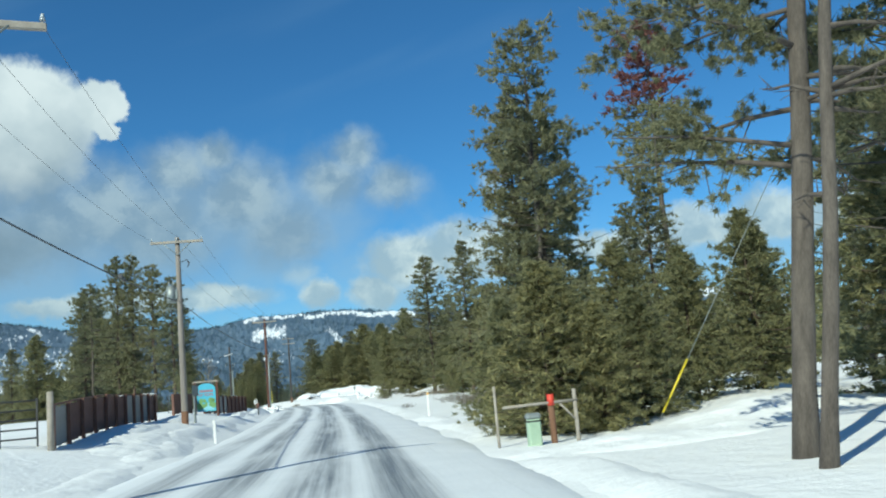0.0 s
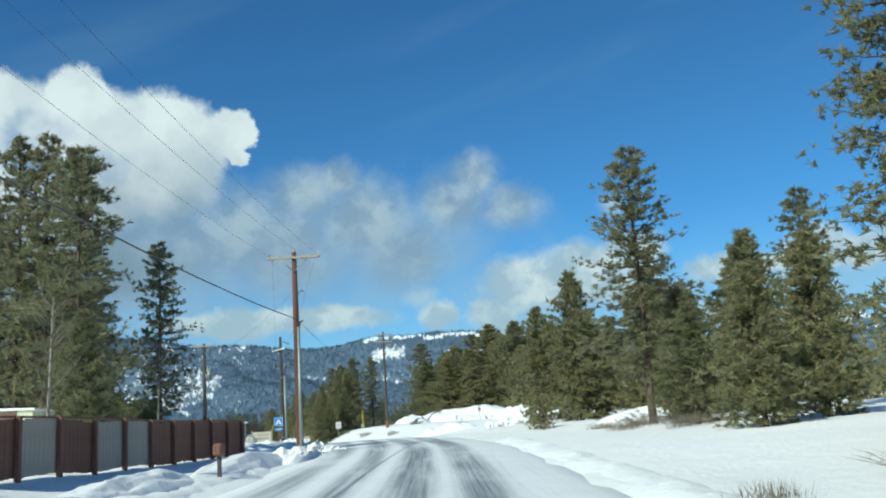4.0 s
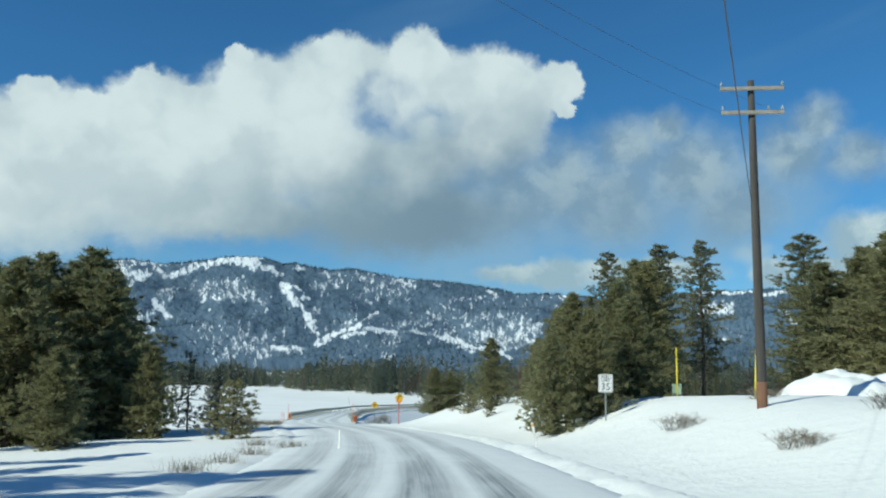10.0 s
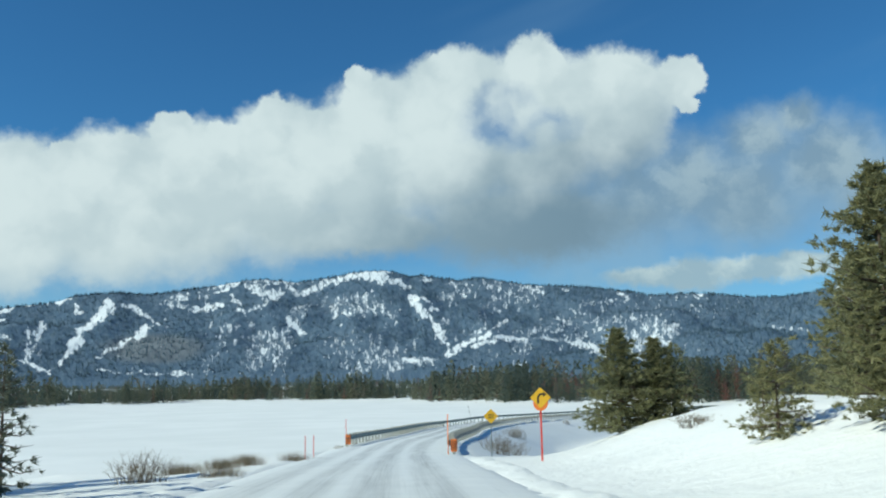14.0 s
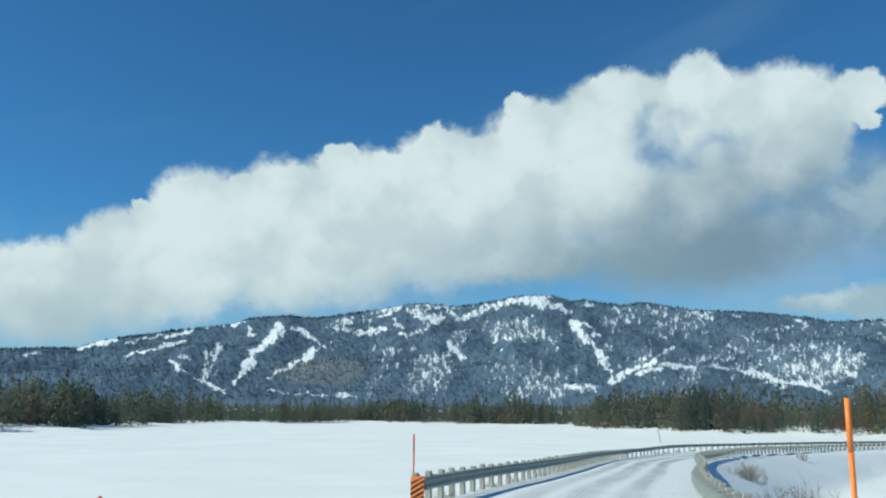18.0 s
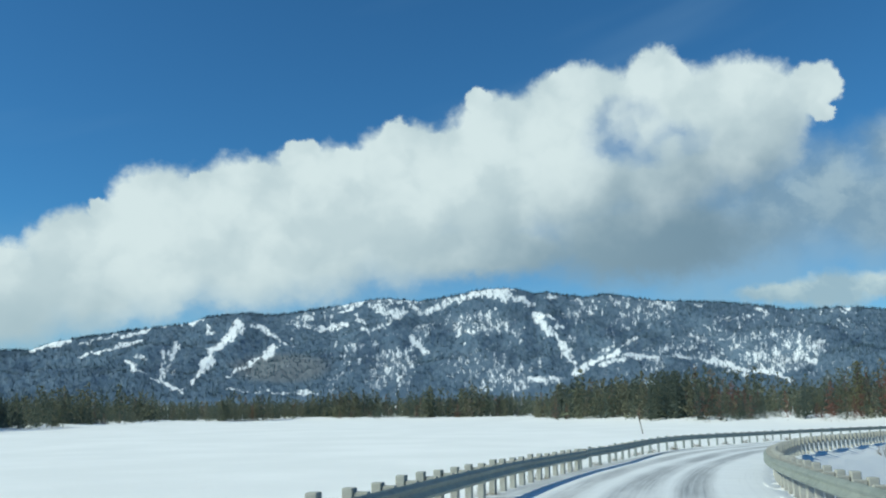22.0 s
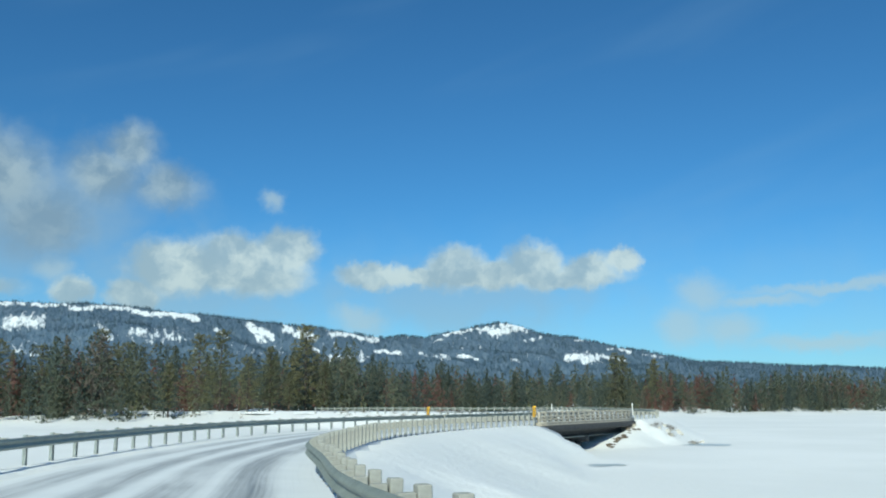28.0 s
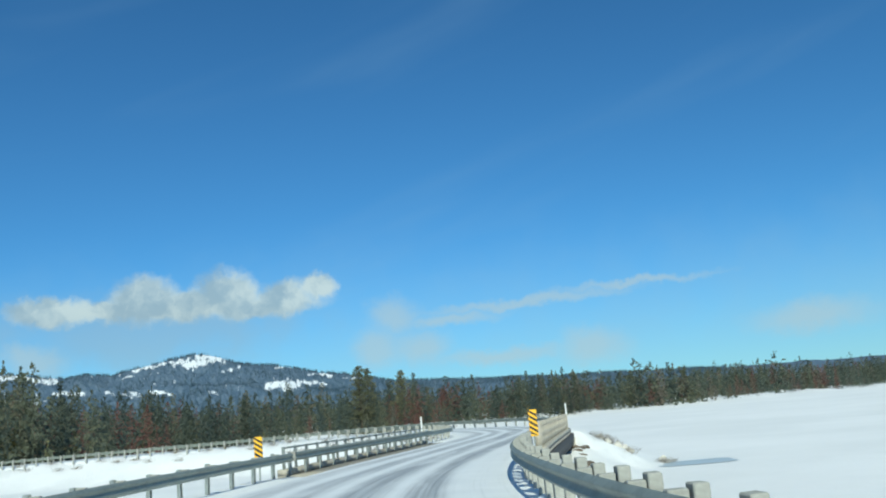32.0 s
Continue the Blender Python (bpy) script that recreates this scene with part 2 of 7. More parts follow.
M_snow = material("snow", snow_build, 0.75, 0, 0.25)


def road_build(g):
    uv = g.add("ShaderNodeAttribute", attribute_name="lane").outputs["Vector"]
    s = g.add("ShaderNodeSeparateXYZ", {0: uv})
    along, u = s.outputs[0], s.outputs[1]
    lane = g.add("ShaderNodeCombineXYZ", {0: g.math("MULTIPLY", along, 0.06), 1: u, 2: 0.0}).outputs[0]
    sway = g.math("MULTIPLY", g.math("SUBTRACT", g.noise(lane, 0.5, 3.0), 0.5), 0.9)
    u2 = g.math("ADD", u, sway)
    wear = g.math("ADD", g.step(along, 185.0, 215.0, 1.0, 0.45), g.step(along, 285.0, 330.0, 0.0, 0.35))
    dark = None
    for at, half, amount in ((-2.55, 0.34, 0.75), (-1.1, 0.36, 0.9), (0.35, 0.42, 1.0), (1.75, 0.40, 1.0), (-3.05, 0.16, 0.35)):
        t = g.step(g.math("ABSOLUTE", g.math("SUBTRACT", u2, at)), half * 0.4, half * 1.8, amount, 0.0)
        dark = t if dark is None else g.math("MAXIMUM", dark, t)
    streak = g.noise(g.vec("MULTIPLY", lane, (1.0, 6.0, 1.0)), 1.6, 6.0, 0.7)
    patch = g.noise(g.vec("MULTIPLY", lane, (2.5, 1.0, 1.0)), 0.9, 4.0, 0.6)
    f = g.math("MULTIPLY", dark, g.step(streak, 0.25, 0.66, 0.45, 1.0))
    f = g.math("MULTIPLY", g.math("MULTIPLY", f, wear), g.step(patch, 0.28, 0.6, 0.35, 1.0))
    f = g.math("ADD", f, g.math("MULTIPLY", g.step(streak, 0.5, 0.8), 0.18), clamp=True)
    g.tree.links.new(g.math("SUBTRACT", 0.72, g.math("MULTIPLY", f, 0.2)), g.bsdf.inputs["Roughness"])
    bump(g, g.math("SUBTRACT", g.noise(g.place, 9.0, 5.0), g.math("MULTIPLY", f, 0.8)), 0.4, 0.03)
    asphalt = g.mix(g.noise(g.place, 30.0, 3.0), (0.14, 0.155, 0.17), (0.24, 0.255, 0.27))
    return g.mix(f, g.mix(g.noise(g.place, 0.8, 5.0), (0.70, 0.73, 0.75), (0.86, 0.88, 0.89)), asphalt)


M_road = material("packed_snow_road", road_build, 0.7, 0, 0.3)


def mountain_build(g):
    woods_ = g.add("ShaderNodeAttribute", attribute_name="woods").outputs["Fac"]
    leafless = g.add("ShaderNodeAttribute", attribute_name="leafless").outputs["Fac"]
    st = g.add("ShaderNodeAttribute", attribute_name="face").outputs["Vector"]
    b, c = g.noise(st, 0.050, 3.0, 0.6), g.noise(st, 0.15, 4.0, 0.8)
    f = g.math("ADD", g.math("MULTIPLY_ADD", woods_, 0.87, 0.10), g.math("MULTIPLY", g.math("SUBTRACT", b, 0.5), 1.5))
    f = g.math("ADD", f, g.math("MULTIPLY", g.math("SUBTRACT", c, 0.5), 1.1))
    # blue distance haze is put into these tree colours
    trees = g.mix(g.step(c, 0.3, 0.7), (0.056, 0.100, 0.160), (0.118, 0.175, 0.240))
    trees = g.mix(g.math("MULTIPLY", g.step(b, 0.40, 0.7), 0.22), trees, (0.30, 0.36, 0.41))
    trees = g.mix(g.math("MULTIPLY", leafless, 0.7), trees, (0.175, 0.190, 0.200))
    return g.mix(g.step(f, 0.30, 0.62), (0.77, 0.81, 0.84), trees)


M_mountain = material("hazed_wooded_mountain", mountain_build, 0.9, 0, 0.1)


def leaf(name, a, b, frost=0.0, mixed=False):
    m = bpy.data.materials.new(name)
    m.use_nodes = True
    g = Nodes(m.node_tree)
    rnd = g.add("ShaderNodeNewGeometry").outputs["Random Per Island"]
    tree = g.add("ShaderNodeObjectInfo").outputs["Random"]
    col = g.mix(rnd, a, b)
    col = g.mix(g.math("MULTIPLY", tree, 0.40), col, (0.8 * a[0], 0.95 * a[1], 1.1 * a[2]))
    if mixed:
        tint = g.add("ShaderNodeAttribute", attribute_name="tint").outputs["Fac"]
        own = g.ramp(tint, [(0.0, (0.075, 0.110, 0.105)), (0.35, (0.125, 0.155, 0.120)), (0.65, (0.190, 0.200, 0.120)), (0.85, (0.250, 0.235, 0.150)), (1.0, (0.275, 0.215, 0.175))])
        col = g.mix(0.65, col, own)
    if frost:
        col = g.mix(g.math("MULTIPLY", g.step(rnd, 1.0 - frost, 1.0 - 0.8 * frost), 0.8), col, (0.74, 0.78, 0.80))
    d = g.add("ShaderNodeBsdfPrincipled", {"Base Color": col, "Roughness": 0.65, "Specular IOR Level": 0.25})
    t = g.add("ShaderNodeBsdfTranslucent", {"Color": col})
    g.add("ShaderNodeOutputMaterial", {0: g.add("ShaderNodeMixShader", {0: 0.48, 1: d.outputs[0], 2: t.outputs[0]}).outputs[0]})
    return m


M_pine = leaf("pine_needles", (0.175, 0.182, 0.110), (0.390, 0.362, 0.195))
M_frosted = leaf("snow_dusted_needles", (0.120, 0.135, 0.095), (0.26, 0.26, 0.17), 0.10)
M_fir = leaf("young_pine_needles", (0.195, 0.200, 0.110), (0.425, 0.390, 0.185))
M_red = leaf("dead_red_needles", (0.20, 0.075, 0.065), (0.34, 0.15, 0.125))
M_far = leaf("far_needles", (0.105, 0.128, 0.108), (0.230, 0.240, 0.175), 0.0, True)
M_farred = leaf("far_red_needles", (0.20, 0.105, 0.085), (0.37, 0.195, 0.150))
M_brush = leaf("dry_brush", (0.16, 0.125, 0.085), (0.30, 0.25, 0.17))
M_bark = plain((0.055, 0.040, 0.030), (0.16, 0.115, 0.085), 5.0, 0.9, 0, 0.8, (1, 1, 0.25))("bark")
M_bark_red = plain((0.12, 0.060, 0.035), (0.26, 0.14, 0.085), 5.0, 0.9, 0, 0.8, (1, 1, 0.25))("reddish_bark")
M_pole = plain((0.036, 0.032, 0.029), (0.090, 0.080, 0.072), 6.0, 0.85, 0, 0.5, (1, 1, 0.06))("weathered_pole_wood")
M_pole_red = plain((0.060, 0.024, 0.017), (0.150, 0.068, 0.050), 4.0, 0.85, 0, 0.5, (1, 1, 0.08))("reddish_pole_wood")
M_pole_grey = plain((0.17, 0.145, 0.125), (0.33, 0.295, 0.26), 6.0, 0.85, 0, 0.5, (1, 1, 0.06))("silvered_pole_wood")
M_arm = plain((0.24, 0.21, 0.17), (0.40, 0.36, 0.31), 6.0, 0.85, 0, 0.4)("grey_timber")
M_steel = plain((0.22, 0.25, 0.24), (0.36, 0.39, 0.38), 3.0, 0.55, 0.55, 0.15)("galvanised_steel")
M_railface = plain((0.20, 0.23, 0.20), (0.34, 0.37, 0.33), 2.0, 0.55, 0.35, 0.15)("weathered_rail_steel")
M_block = plain((0.26, 0.26, 0.23), (0.45, 0.45, 0.41), 3.0, 0.85, 0, 0.4)("grey_post_timber")
M_fence = plain((0.105, 0.050, 0.036), (0.23, 0.120, 0.088), 4.0, 0.85, 0, 0.5, (1, 1, 0.15))("red_brown_boards")
M_fence_pale = plain((0.26, 0.24, 0.21), (0.42, 0.40, 0.36), 4.0, 0.85, 0, 0.5, (1, 1, 0.15))("bleached_boards")
M_white = plain((0.70, 0.70, 0.68), (0.82, 0.82, 0.80), 3.0, 0.5)("white_paint")
M_black = plain((0.012, 0.012, 0.012), (0.03, 0.03, 0.03), 5.0, 0.5)("black_paint")
M_yellow = plain((0.80, 0.42, 0.015), (0.92, 0.54, 0.035), 3.0, 0.5)("yellow_sign_sheeting")
M_marker = plain((0.55, 0.44, 0.02), (0.72, 0.60, 0.05), 3.0, 0.5)("yellow_plastic")
M_orange = plain((0.88, 0.20, 0.03), (0.95, 0.28, 0.06), 3.0, 0.5)("orange_paint")
M_red_paint = plain((0.55, 0.04, 0.025), (0.70, 0.08, 0.05), 3.0, 0.55)("red_paint")
M_blue = plain((0.03, 0.22, 0.60), (0.045, 0.28, 0.70), 3.0, 0.5)("blue_sign_sheeting")
M_green = plain((0.30, 0.42, 0.30), (0.42, 0.54, 0.40), 3.0, 0.6)("pale_green_cabinet_paint")
M_signgreen = plain((0.015, 0.20, 0.10), (0.02, 0.26, 0.13), 3.0, 0.5)("green_sign_sheeting")
M_concrete = plain((0.36, 0.33, 0.27), (0.52, 0.48, 0.40), 1.2, 0.9, 0, 0.4)("stained_concrete")
M_dark = plain((0.035, 0.035, 0.036), (0.075, 0.075, 0.075), 2.0, 0.8)("dark_beam_paint")
M_wire = plain((0.05, 0.05, 0.055), (0.10, 0.10, 0.10), 2.0, 0.6)("black_cable")
M_glass = plain((0.32, 0.36, 0.38), (0.50, 0.54, 0.56), 2.0, 0.25)("glazed_insulator")


# ---- mesh helpers ----
def part(name, bm, mat, parent=None, label=""):
    me = bpy.data.meshes.new(name)
    bm.to_mesh(me)
    bm.free()
    me.materials.append(mat)
    ob = new(name, me)
    ob.parent = parent
    if label:
        tagged(ob, label)
    return ob


def arrays(name, verts, faces, mat, parent=None, smooth=False, label=""):
    """A mesh from numpy arrays: verts (n, 3), faces (m, 3 or 4)."""
    verts, faces = np.asarray(verts, np.float32), np.asarray(faces, np.int32)
    me = bpy.data.meshes.new(name)
    k = faces.shape[1]
    me.vertices.add(len(verts))
    me.vertices.foreach_set("co", verts.ravel())
    me.loops.add(faces.size)
    me.loops.foreach_set("vertex_index", faces.ravel())
    me.polygons.add(len(faces))
    me.polygons.foreach_set("loop_start", np.arange(0, faces.size, k, dtype=np.int32))
    if smooth:
        me.polygons.foreach_set("use_smooth", np.ones(len(faces), bool))
    me.update(calc_edges=True)
    me.materials.append(mat)
    ob = new(name, me)
    ob.parent = parent
    if label:
        tagged(ob, label)
    return ob


def thing(name, m, label, category, group=""):
    ob = new(name)
    ob.matrix_world = m
    ob.empty_display_size = 0.2
    return tagged(ob, label, category, group)


def box(bm, size, at=(0, 0, 0), turn=None, bevel=0.0):
    m = Matrix.Translation(at) @ (turn or Matrix()) @ Matrix.Diagonal((*size, 1))
    vs = bmesh.ops.create_cube(bm, size=1.0, matrix=m)["verts"]
    if bevel:
        es = list({e for v in vs for e in v.link_edges})
        bmesh.ops.bevel(bm, geom=es, offset=bevel, segments=1, affect="EDGES")
    return bm


def rod(bm, a, b, r0, r1=None, seg=8, caps=True):
    a, b = Vector(a), Vector(b)
    r1 = r0 if r1 is None else r1
    z = (b - a).normalized()
    x = z.orthogonal().normalized()
    y = z.cross(x)
    rings = []
    for p, r in ((a, r0), (b, r1)):
        rings.append([bm.verts.new(p + float(r) * (math.cos(2 * math.pi * k / seg) * x + math.sin(2 * math.pi * k / seg) * y)) for k in range(seg)])
    for k in range(seg):
        f = bm.faces.new((rings[0][k], rings[0][(k + 1) % seg], rings[1][(k + 1) % seg], rings[1][k]))
        f.smooth = True
    if caps:
        bm.faces.new(rings[0][::-1])
        bm.faces.new(rings[1])
    return bm


def chain(bm, pts, rs, seg=8):
    """A bent tapered limb through points."""
    pts = [Vector(p) for p in pts]
    rings = []
    for i, (p, r) in enumerate(zip(pts, rs)):
        z = (pts[min(i + 1, len(pts) - 1)] - pts[max(i - 1, 0)]).normalized()
        x = Vector((1, 0.013, 0.02)).cross(z).normalized()
        y = z.cross(x)
        rings.append([bm.verts.new(p + float(r) * (math.cos(2 * math.pi * k / seg) * x + math.sin(2 * math.pi * k / seg) * y)) for k in range(seg)])
    for a, b in zip(rings, rings[1:]):
        for k in range(seg):
            f = bm.faces.new((a[k], a[(k + 1) % seg], b[(k + 1) % seg], b[k]))
            f.smooth = True
    bm.faces.new(rings[0][::-1])
    bm.faces.new(rings[-1])
    return bm


# ---- the road's line ----
ROAD = [(8.1, -59.5, -0.4), (3.5, -29.5, -0.2), (-1.0, -0.2, 0.0), (-4.5, 23.1, 0.18), (-7.3, 40.9, 0.30), (-11.3, 63.9, 0.57), (-14.5, 80.5, 0.80), (-17.4, 91.4, 0.89), (-20.8, 102.1, 0.90), (-25.5, 113.3, 0.66),
        (-31.0, 123.7, 0.31), (-37.2, 133.6, -0.03), (-43.6, 142.7, -0.29), (-50.3, 151.3, -0.60), (-60.7, 163.2, -1.15), (-72.1, 176.1, -1.84), (-82.3, 188.1, -2.50), (-92.9, 201.8, -2.90), (-103.0, 217.1, -3.31),
        (-113.4, 232.7, -3.73), (-119.9, 243.8, -4.03), (-125.4, 255.6, -4.24), (-129.3, 267.9, -4.32), (-133.5, 291.2, -4.63), (-133.4, 303.5, -4.70), (-132.1, 315.8, -4.74), (-127.3, 333.9, -4.76)]
ROAD += [(-119.5, 349.0, -4.78), (-109.6, 362.3, -4.8), (-90.3, 383.8, -4.8), (-82.5, 394.0, -4.75), (-77.5, 408.0, -4.6), (-79.0, 428.0, -4.4), (-89.0, 446.0, -4.5), (-103.0, 463.0, -4.5), (-120.0, 484.0, -4.6), (-150.0, 512.0, -4.8), (-200.0, 560.0, -5.0)]


def catmull(rows, step=1.0):
    p = np.array(rows, float)
    p = np.vstack([2 * p[0] - p[1], p, 2 * p[-1] - p[-2]])
    out = []
    for i in range(1, len(p) - 2):
        n = max(2, int(np.linalg.norm(p[i + 1] - p[i]) / 0.25))
        t = np.linspace(0, 1, n, endpoint=False)[:, None]
        out.append(0.5 * (2 * p[i] + (p[i + 1] - p[i - 1]) * t + (2 * p[i - 1] - 5 * p[i] + 4 * p[i + 1] - p[i + 2]) * t ** 2 + (3 * p[i] - p[i - 1] - 3 * p[i + 1] + p[i + 2]) * t ** 3))
    q = np.vstack(out + [p[-2:-1]])
    s = np.r_[0, np.cumsum(np.hypot(*np.diff(q[:, :2], axis=0).T))]
    at = np.arange(0, s[-1], step)
    return np.stack([np.interp(at, s, q[:, k]) for k in range(3)], 1)


RL = catmull(ROAD)
RS = np.arange(len(RL), dtype=float)
RD = np.gradient(RL[:, :2], axis=0)
RD /= np.hypot(RD[:, 0], RD[:, 1])[:, None]
RR = np.stack([RD[:, 1], -RD[:, 0]], 1)


def s_of(x, y):
    """How far along the road a place lies, in metres."""
    return float(np.argmin((RL[:, 0] - x) ** 2 + (RL[:, 1] - y) ** 2))


def on_road(s, u, dz=0.0):
    """The place u metres to the right of the road's middle, s along it."""
    x, y, z = (np.interp(s, RS, RL[:, k]) for k in range(3))
    rx, ry = (np.interp(s, RS, RR[:, k]) for k in range(2))
    return Vector((x + u * rx, y + u * ry, z + dz))


def road_yaw(s):
    i = int(min(max(s, 0), len(RD) - 1))
    return math.degrees(math.atan2(-RD[i, 0], RD[i, 1]))


S_RAIL = s_of(-87.5, 194.5)
S_BR0 = s_of(-109.6, 362.3)
S_BR1 = S_BR0 + 26.0
LAKE = -7.5
SHORE = np.array([(-420, 260), (-650, 480), (-700, 640), (-480, 640), (-376, 560), (-282, 498), (-230, 504), (-170, 492), (-132, 482), (-110, 478), (-97, 492), (-88, 535), (-40, 574), (10, 572), (70, 600), (150, 592), (250, 600), (420, 650), (700, 640), (1000, 450), (900, 100), (300, 60), (0, 120), (-60, 110), (-200, 90), (-400, 140)], float)


def shore_distance(x, y):
    """Metres outside the lake's outline (negative on the lake)."""
    best, inside = np.full(x.shape, 1e9), np.zeros(x.shape, bool)
    for (ax, ay), (bx, by) in zip(SHORE, np.roll(SHORE, -1, 0)):
        dx, dy = bx - ax, by - ay
        t = np.clip(((x - ax) * dx + (y - ay) * dy) / (dx * dx + dy * dy), 0, 1)
        best = np.minimum(best, np.hypot(x - ax - t * dx, y - ay - t * dy))
        cross = ((ay > y) != (by > y)) & (x < dx * (y - ay) / (dy if dy else 1e-9) + ax)
        inside ^= cross
    return np.where(inside, -best, best)


def waves(x, y, seed, size):
    """Smooth unevenness from a few sines, about -1 to 1."""
    r = np.random.RandomState(seed)
    out = 0
    for k in range(6):
        a, f, ph = r.uniform(0, 6.28), r.uniform(0.6, 1.7) / size, r.uniform(0, 6.28)
        out = out + np.sin((x * np.cos(a) + y * np.sin(a)) * f * 6.28 + ph)
    return out / 4.0


def smooth(a, lo, hi):
    t = np.clip((a - lo) / (hi - lo), 0, 1)
    return t * t * (3 - 2 * t)


def ground_z(x, y):
    x, y = np.asarray(x, float), np.asarray(y, float)
    shape = x.shape
    x, y = x.ravel(), y.ravel()
    best, idx = np.full(x.shape, 1e18), np.zeros(x.shape, int)
    for i in range(0, len(RL), 3):
        d = (RL[i, 0] - x) ** 2 + (RL[i, 1] - y) ** 2
        near = d < best
        best[near], idx[near] = d[near], i
    for k in (-2, -1, 1, 2):
        j = np.clip(idx + k, 0, len(RL) - 1)
        d = (RL[j, 0] - x) ** 2 + (RL[j, 1] - y) ** 2
        near = d < best
        best[near] = d[near]
        idx = np.where(near, j, idx)
    s, rz = RS[idx], RL[idx, 2]
    u = (x - RL[idx, 0]) * RR[idx, 0] + (y - RL[idx, 1]) * RR[idx, 1]
    d = np.maximum(np.sqrt(best) - 3.6, 0)
    left = u < 0
    n1, n2 = waves(x, y, 3, 22.0), waves(x, y, 5, 6.0)
    rolls = (0.16 * n1 + 0.09 * n2) * smooth(d, 1.0, 7.0)
    # how far the land beside the road reaches before it falls to the lake
    sr = S_RAIL
    reach_l = np.interp(s, [0, 172, 210, 240, 265, sr - 2, sr], [180, 180, 45, 22, 8, 2.0, 0.9])
    reach_l = reach_l + 1.6 * smooth(s, 345, 372)
    reach_r = np.interp(s, [0, 248, sr - 18, sr - 13, S_BR0 - 50, S_BR0 - 25], [230, 230, 5.0, 0.9, 0.9, 2.6])
    reach_r = reach_r - 1.2 * smooth(s, S_BR0 - 25, S_BR0 - 5)
    reach = np.where(left, reach_l, reach_r)
    rise_l = 0.85 * smooth(d, 0.5, 7.0) * smooth(s, 20, 50) * (1 - smooth(s, 146, 172)) - np.minimum(0.055 * np.maximum(d - 2, 0), 1.6) * smooth(s, 165, 215)
    rise_l = rise_l + 0.52 * smooth(d, 0.3, 2.2) * (1 - smooth(d, 3.0, 7.0)) * smooth(s, 84, 98) * (1 - smooth(s, 114, 128))
    rise_r = 0.25 * smooth(d, 2, 10) * (1 - smooth(s, 120, 160)) + 1.9 * smooth(d, 1.8, 9.5) * smooth(s, 172, 205) * (1 - smooth(s, sr - 26, sr - 12)) + 0.5 * smooth(d, 3, 12) * smooth(s, 130, 165) * (1 - smooth(s, 172, 205))
    bank = np.where(left, rise_l, rise_r)
    over = np.maximum(d - reach, 0)
    near_land = rz - 0.06 + bank + rolls - np.where((s > S_BR0 - 50) & (u > 0), 0.34 + 0.18 * smooth(s, S_BR0 - 30, S_BR0 - 4), 0.42) * over
    near_land = np.where((s > S_BR0 - 1) & (s < S_BR1 + 1), LAKE, near_land)
    near_land = np.where(d <= 0.0, rz - 0.35, near_land)
    near_land = np.where((s > S_BR0 + 1) & (s < S_BR1 - 1), LAKE, near_land)
    # the far bank's cone spills forward round the abutment
    cone = rz - 0.65 - np.hypot(0.165 * (S_BR1 - s), 0.5 * np.maximum(np.abs(u) - 4.7, 0)) + 0.12 * n2
    cone = np.where(np.abs(u) < 4.6, np.minimum(cone, rz - 1.5), cone)
    near_land = np.where((s > S_BR0 + 5) & (s < S_BR1 + 1), np.maximum(LAKE, cone), near_land)
    sd = shore_distance(x, y) + 7.0 * waves(x, y, 33, 70.0) * (y > 230)
    far = LAKE + (1.5 + 0.9 * waves(x, y, 34, 30.0)) * smooth(sd, -3, 5) + 0.6 * smooth(sd, 4, 25) + 0.012 * np.maximum(sd, 0) + 0.25 * n1 * smooth(sd, -5, 15)
    far = np.where((y < 200) & (sd > -40), -50.0, far)
    rim = np.hypot(x + 60, y - 200)
    far = np.where(rim > 2500, LAKE + 20, far)
    z = np.maximum(np.maximum(near_land, far), LAKE + 0.05 * n1 * smooth(d, 3, 20))
    behind = (rim > 260) & (y < 200) & (sd > -40)
    z = np.where(behind, np.maximum(z, -1.0 + 0.004 * np.minimum(rim, 900)), z)
    return z.reshape(shape)


def spot(x, y, dz=0.0):
    return Vector((x, y, float(ground_z(np.array([x]), np.array([y]))[0]) + dz))


def grow(a, b, step, far, rate=1.17):
    inner = list(np.arange(a, b + 0.01, step))
    lo, hi, d = [a], [b], step
    while hi[-1] < far:
        d *= rate
        hi.append(hi[-1] + d)
    d = step
    while lo[-1] > -far:
        d *= rate
        lo.append(lo[-1] - d)
    return np.array(lo[:0:-1] + inner + hi[1:])


gx, gy = grow(-165, 30, 1.25, 4900), grow(-12, 420, 1.25, 4900)
X, Y = np.meshgrid(gx, gy)
Z = ground_z(X, Y)
nx, ny = len(gx), len(gy)
q = (np.arange(ny - 1)[:, None] * nx + np.arange(nx - 1)[None]).ravel()
ground = arrays("ground", np.stack([X.ravel(), Y.ravel(), Z.ravel()], 1), np.stack([q, q + 1, q + nx + 1, q + nx], 1), M_snow, smooth=True)
tagged(ground, "deep white sunlit snow over fields, banks and the frozen lake", "snow", kind="structure")


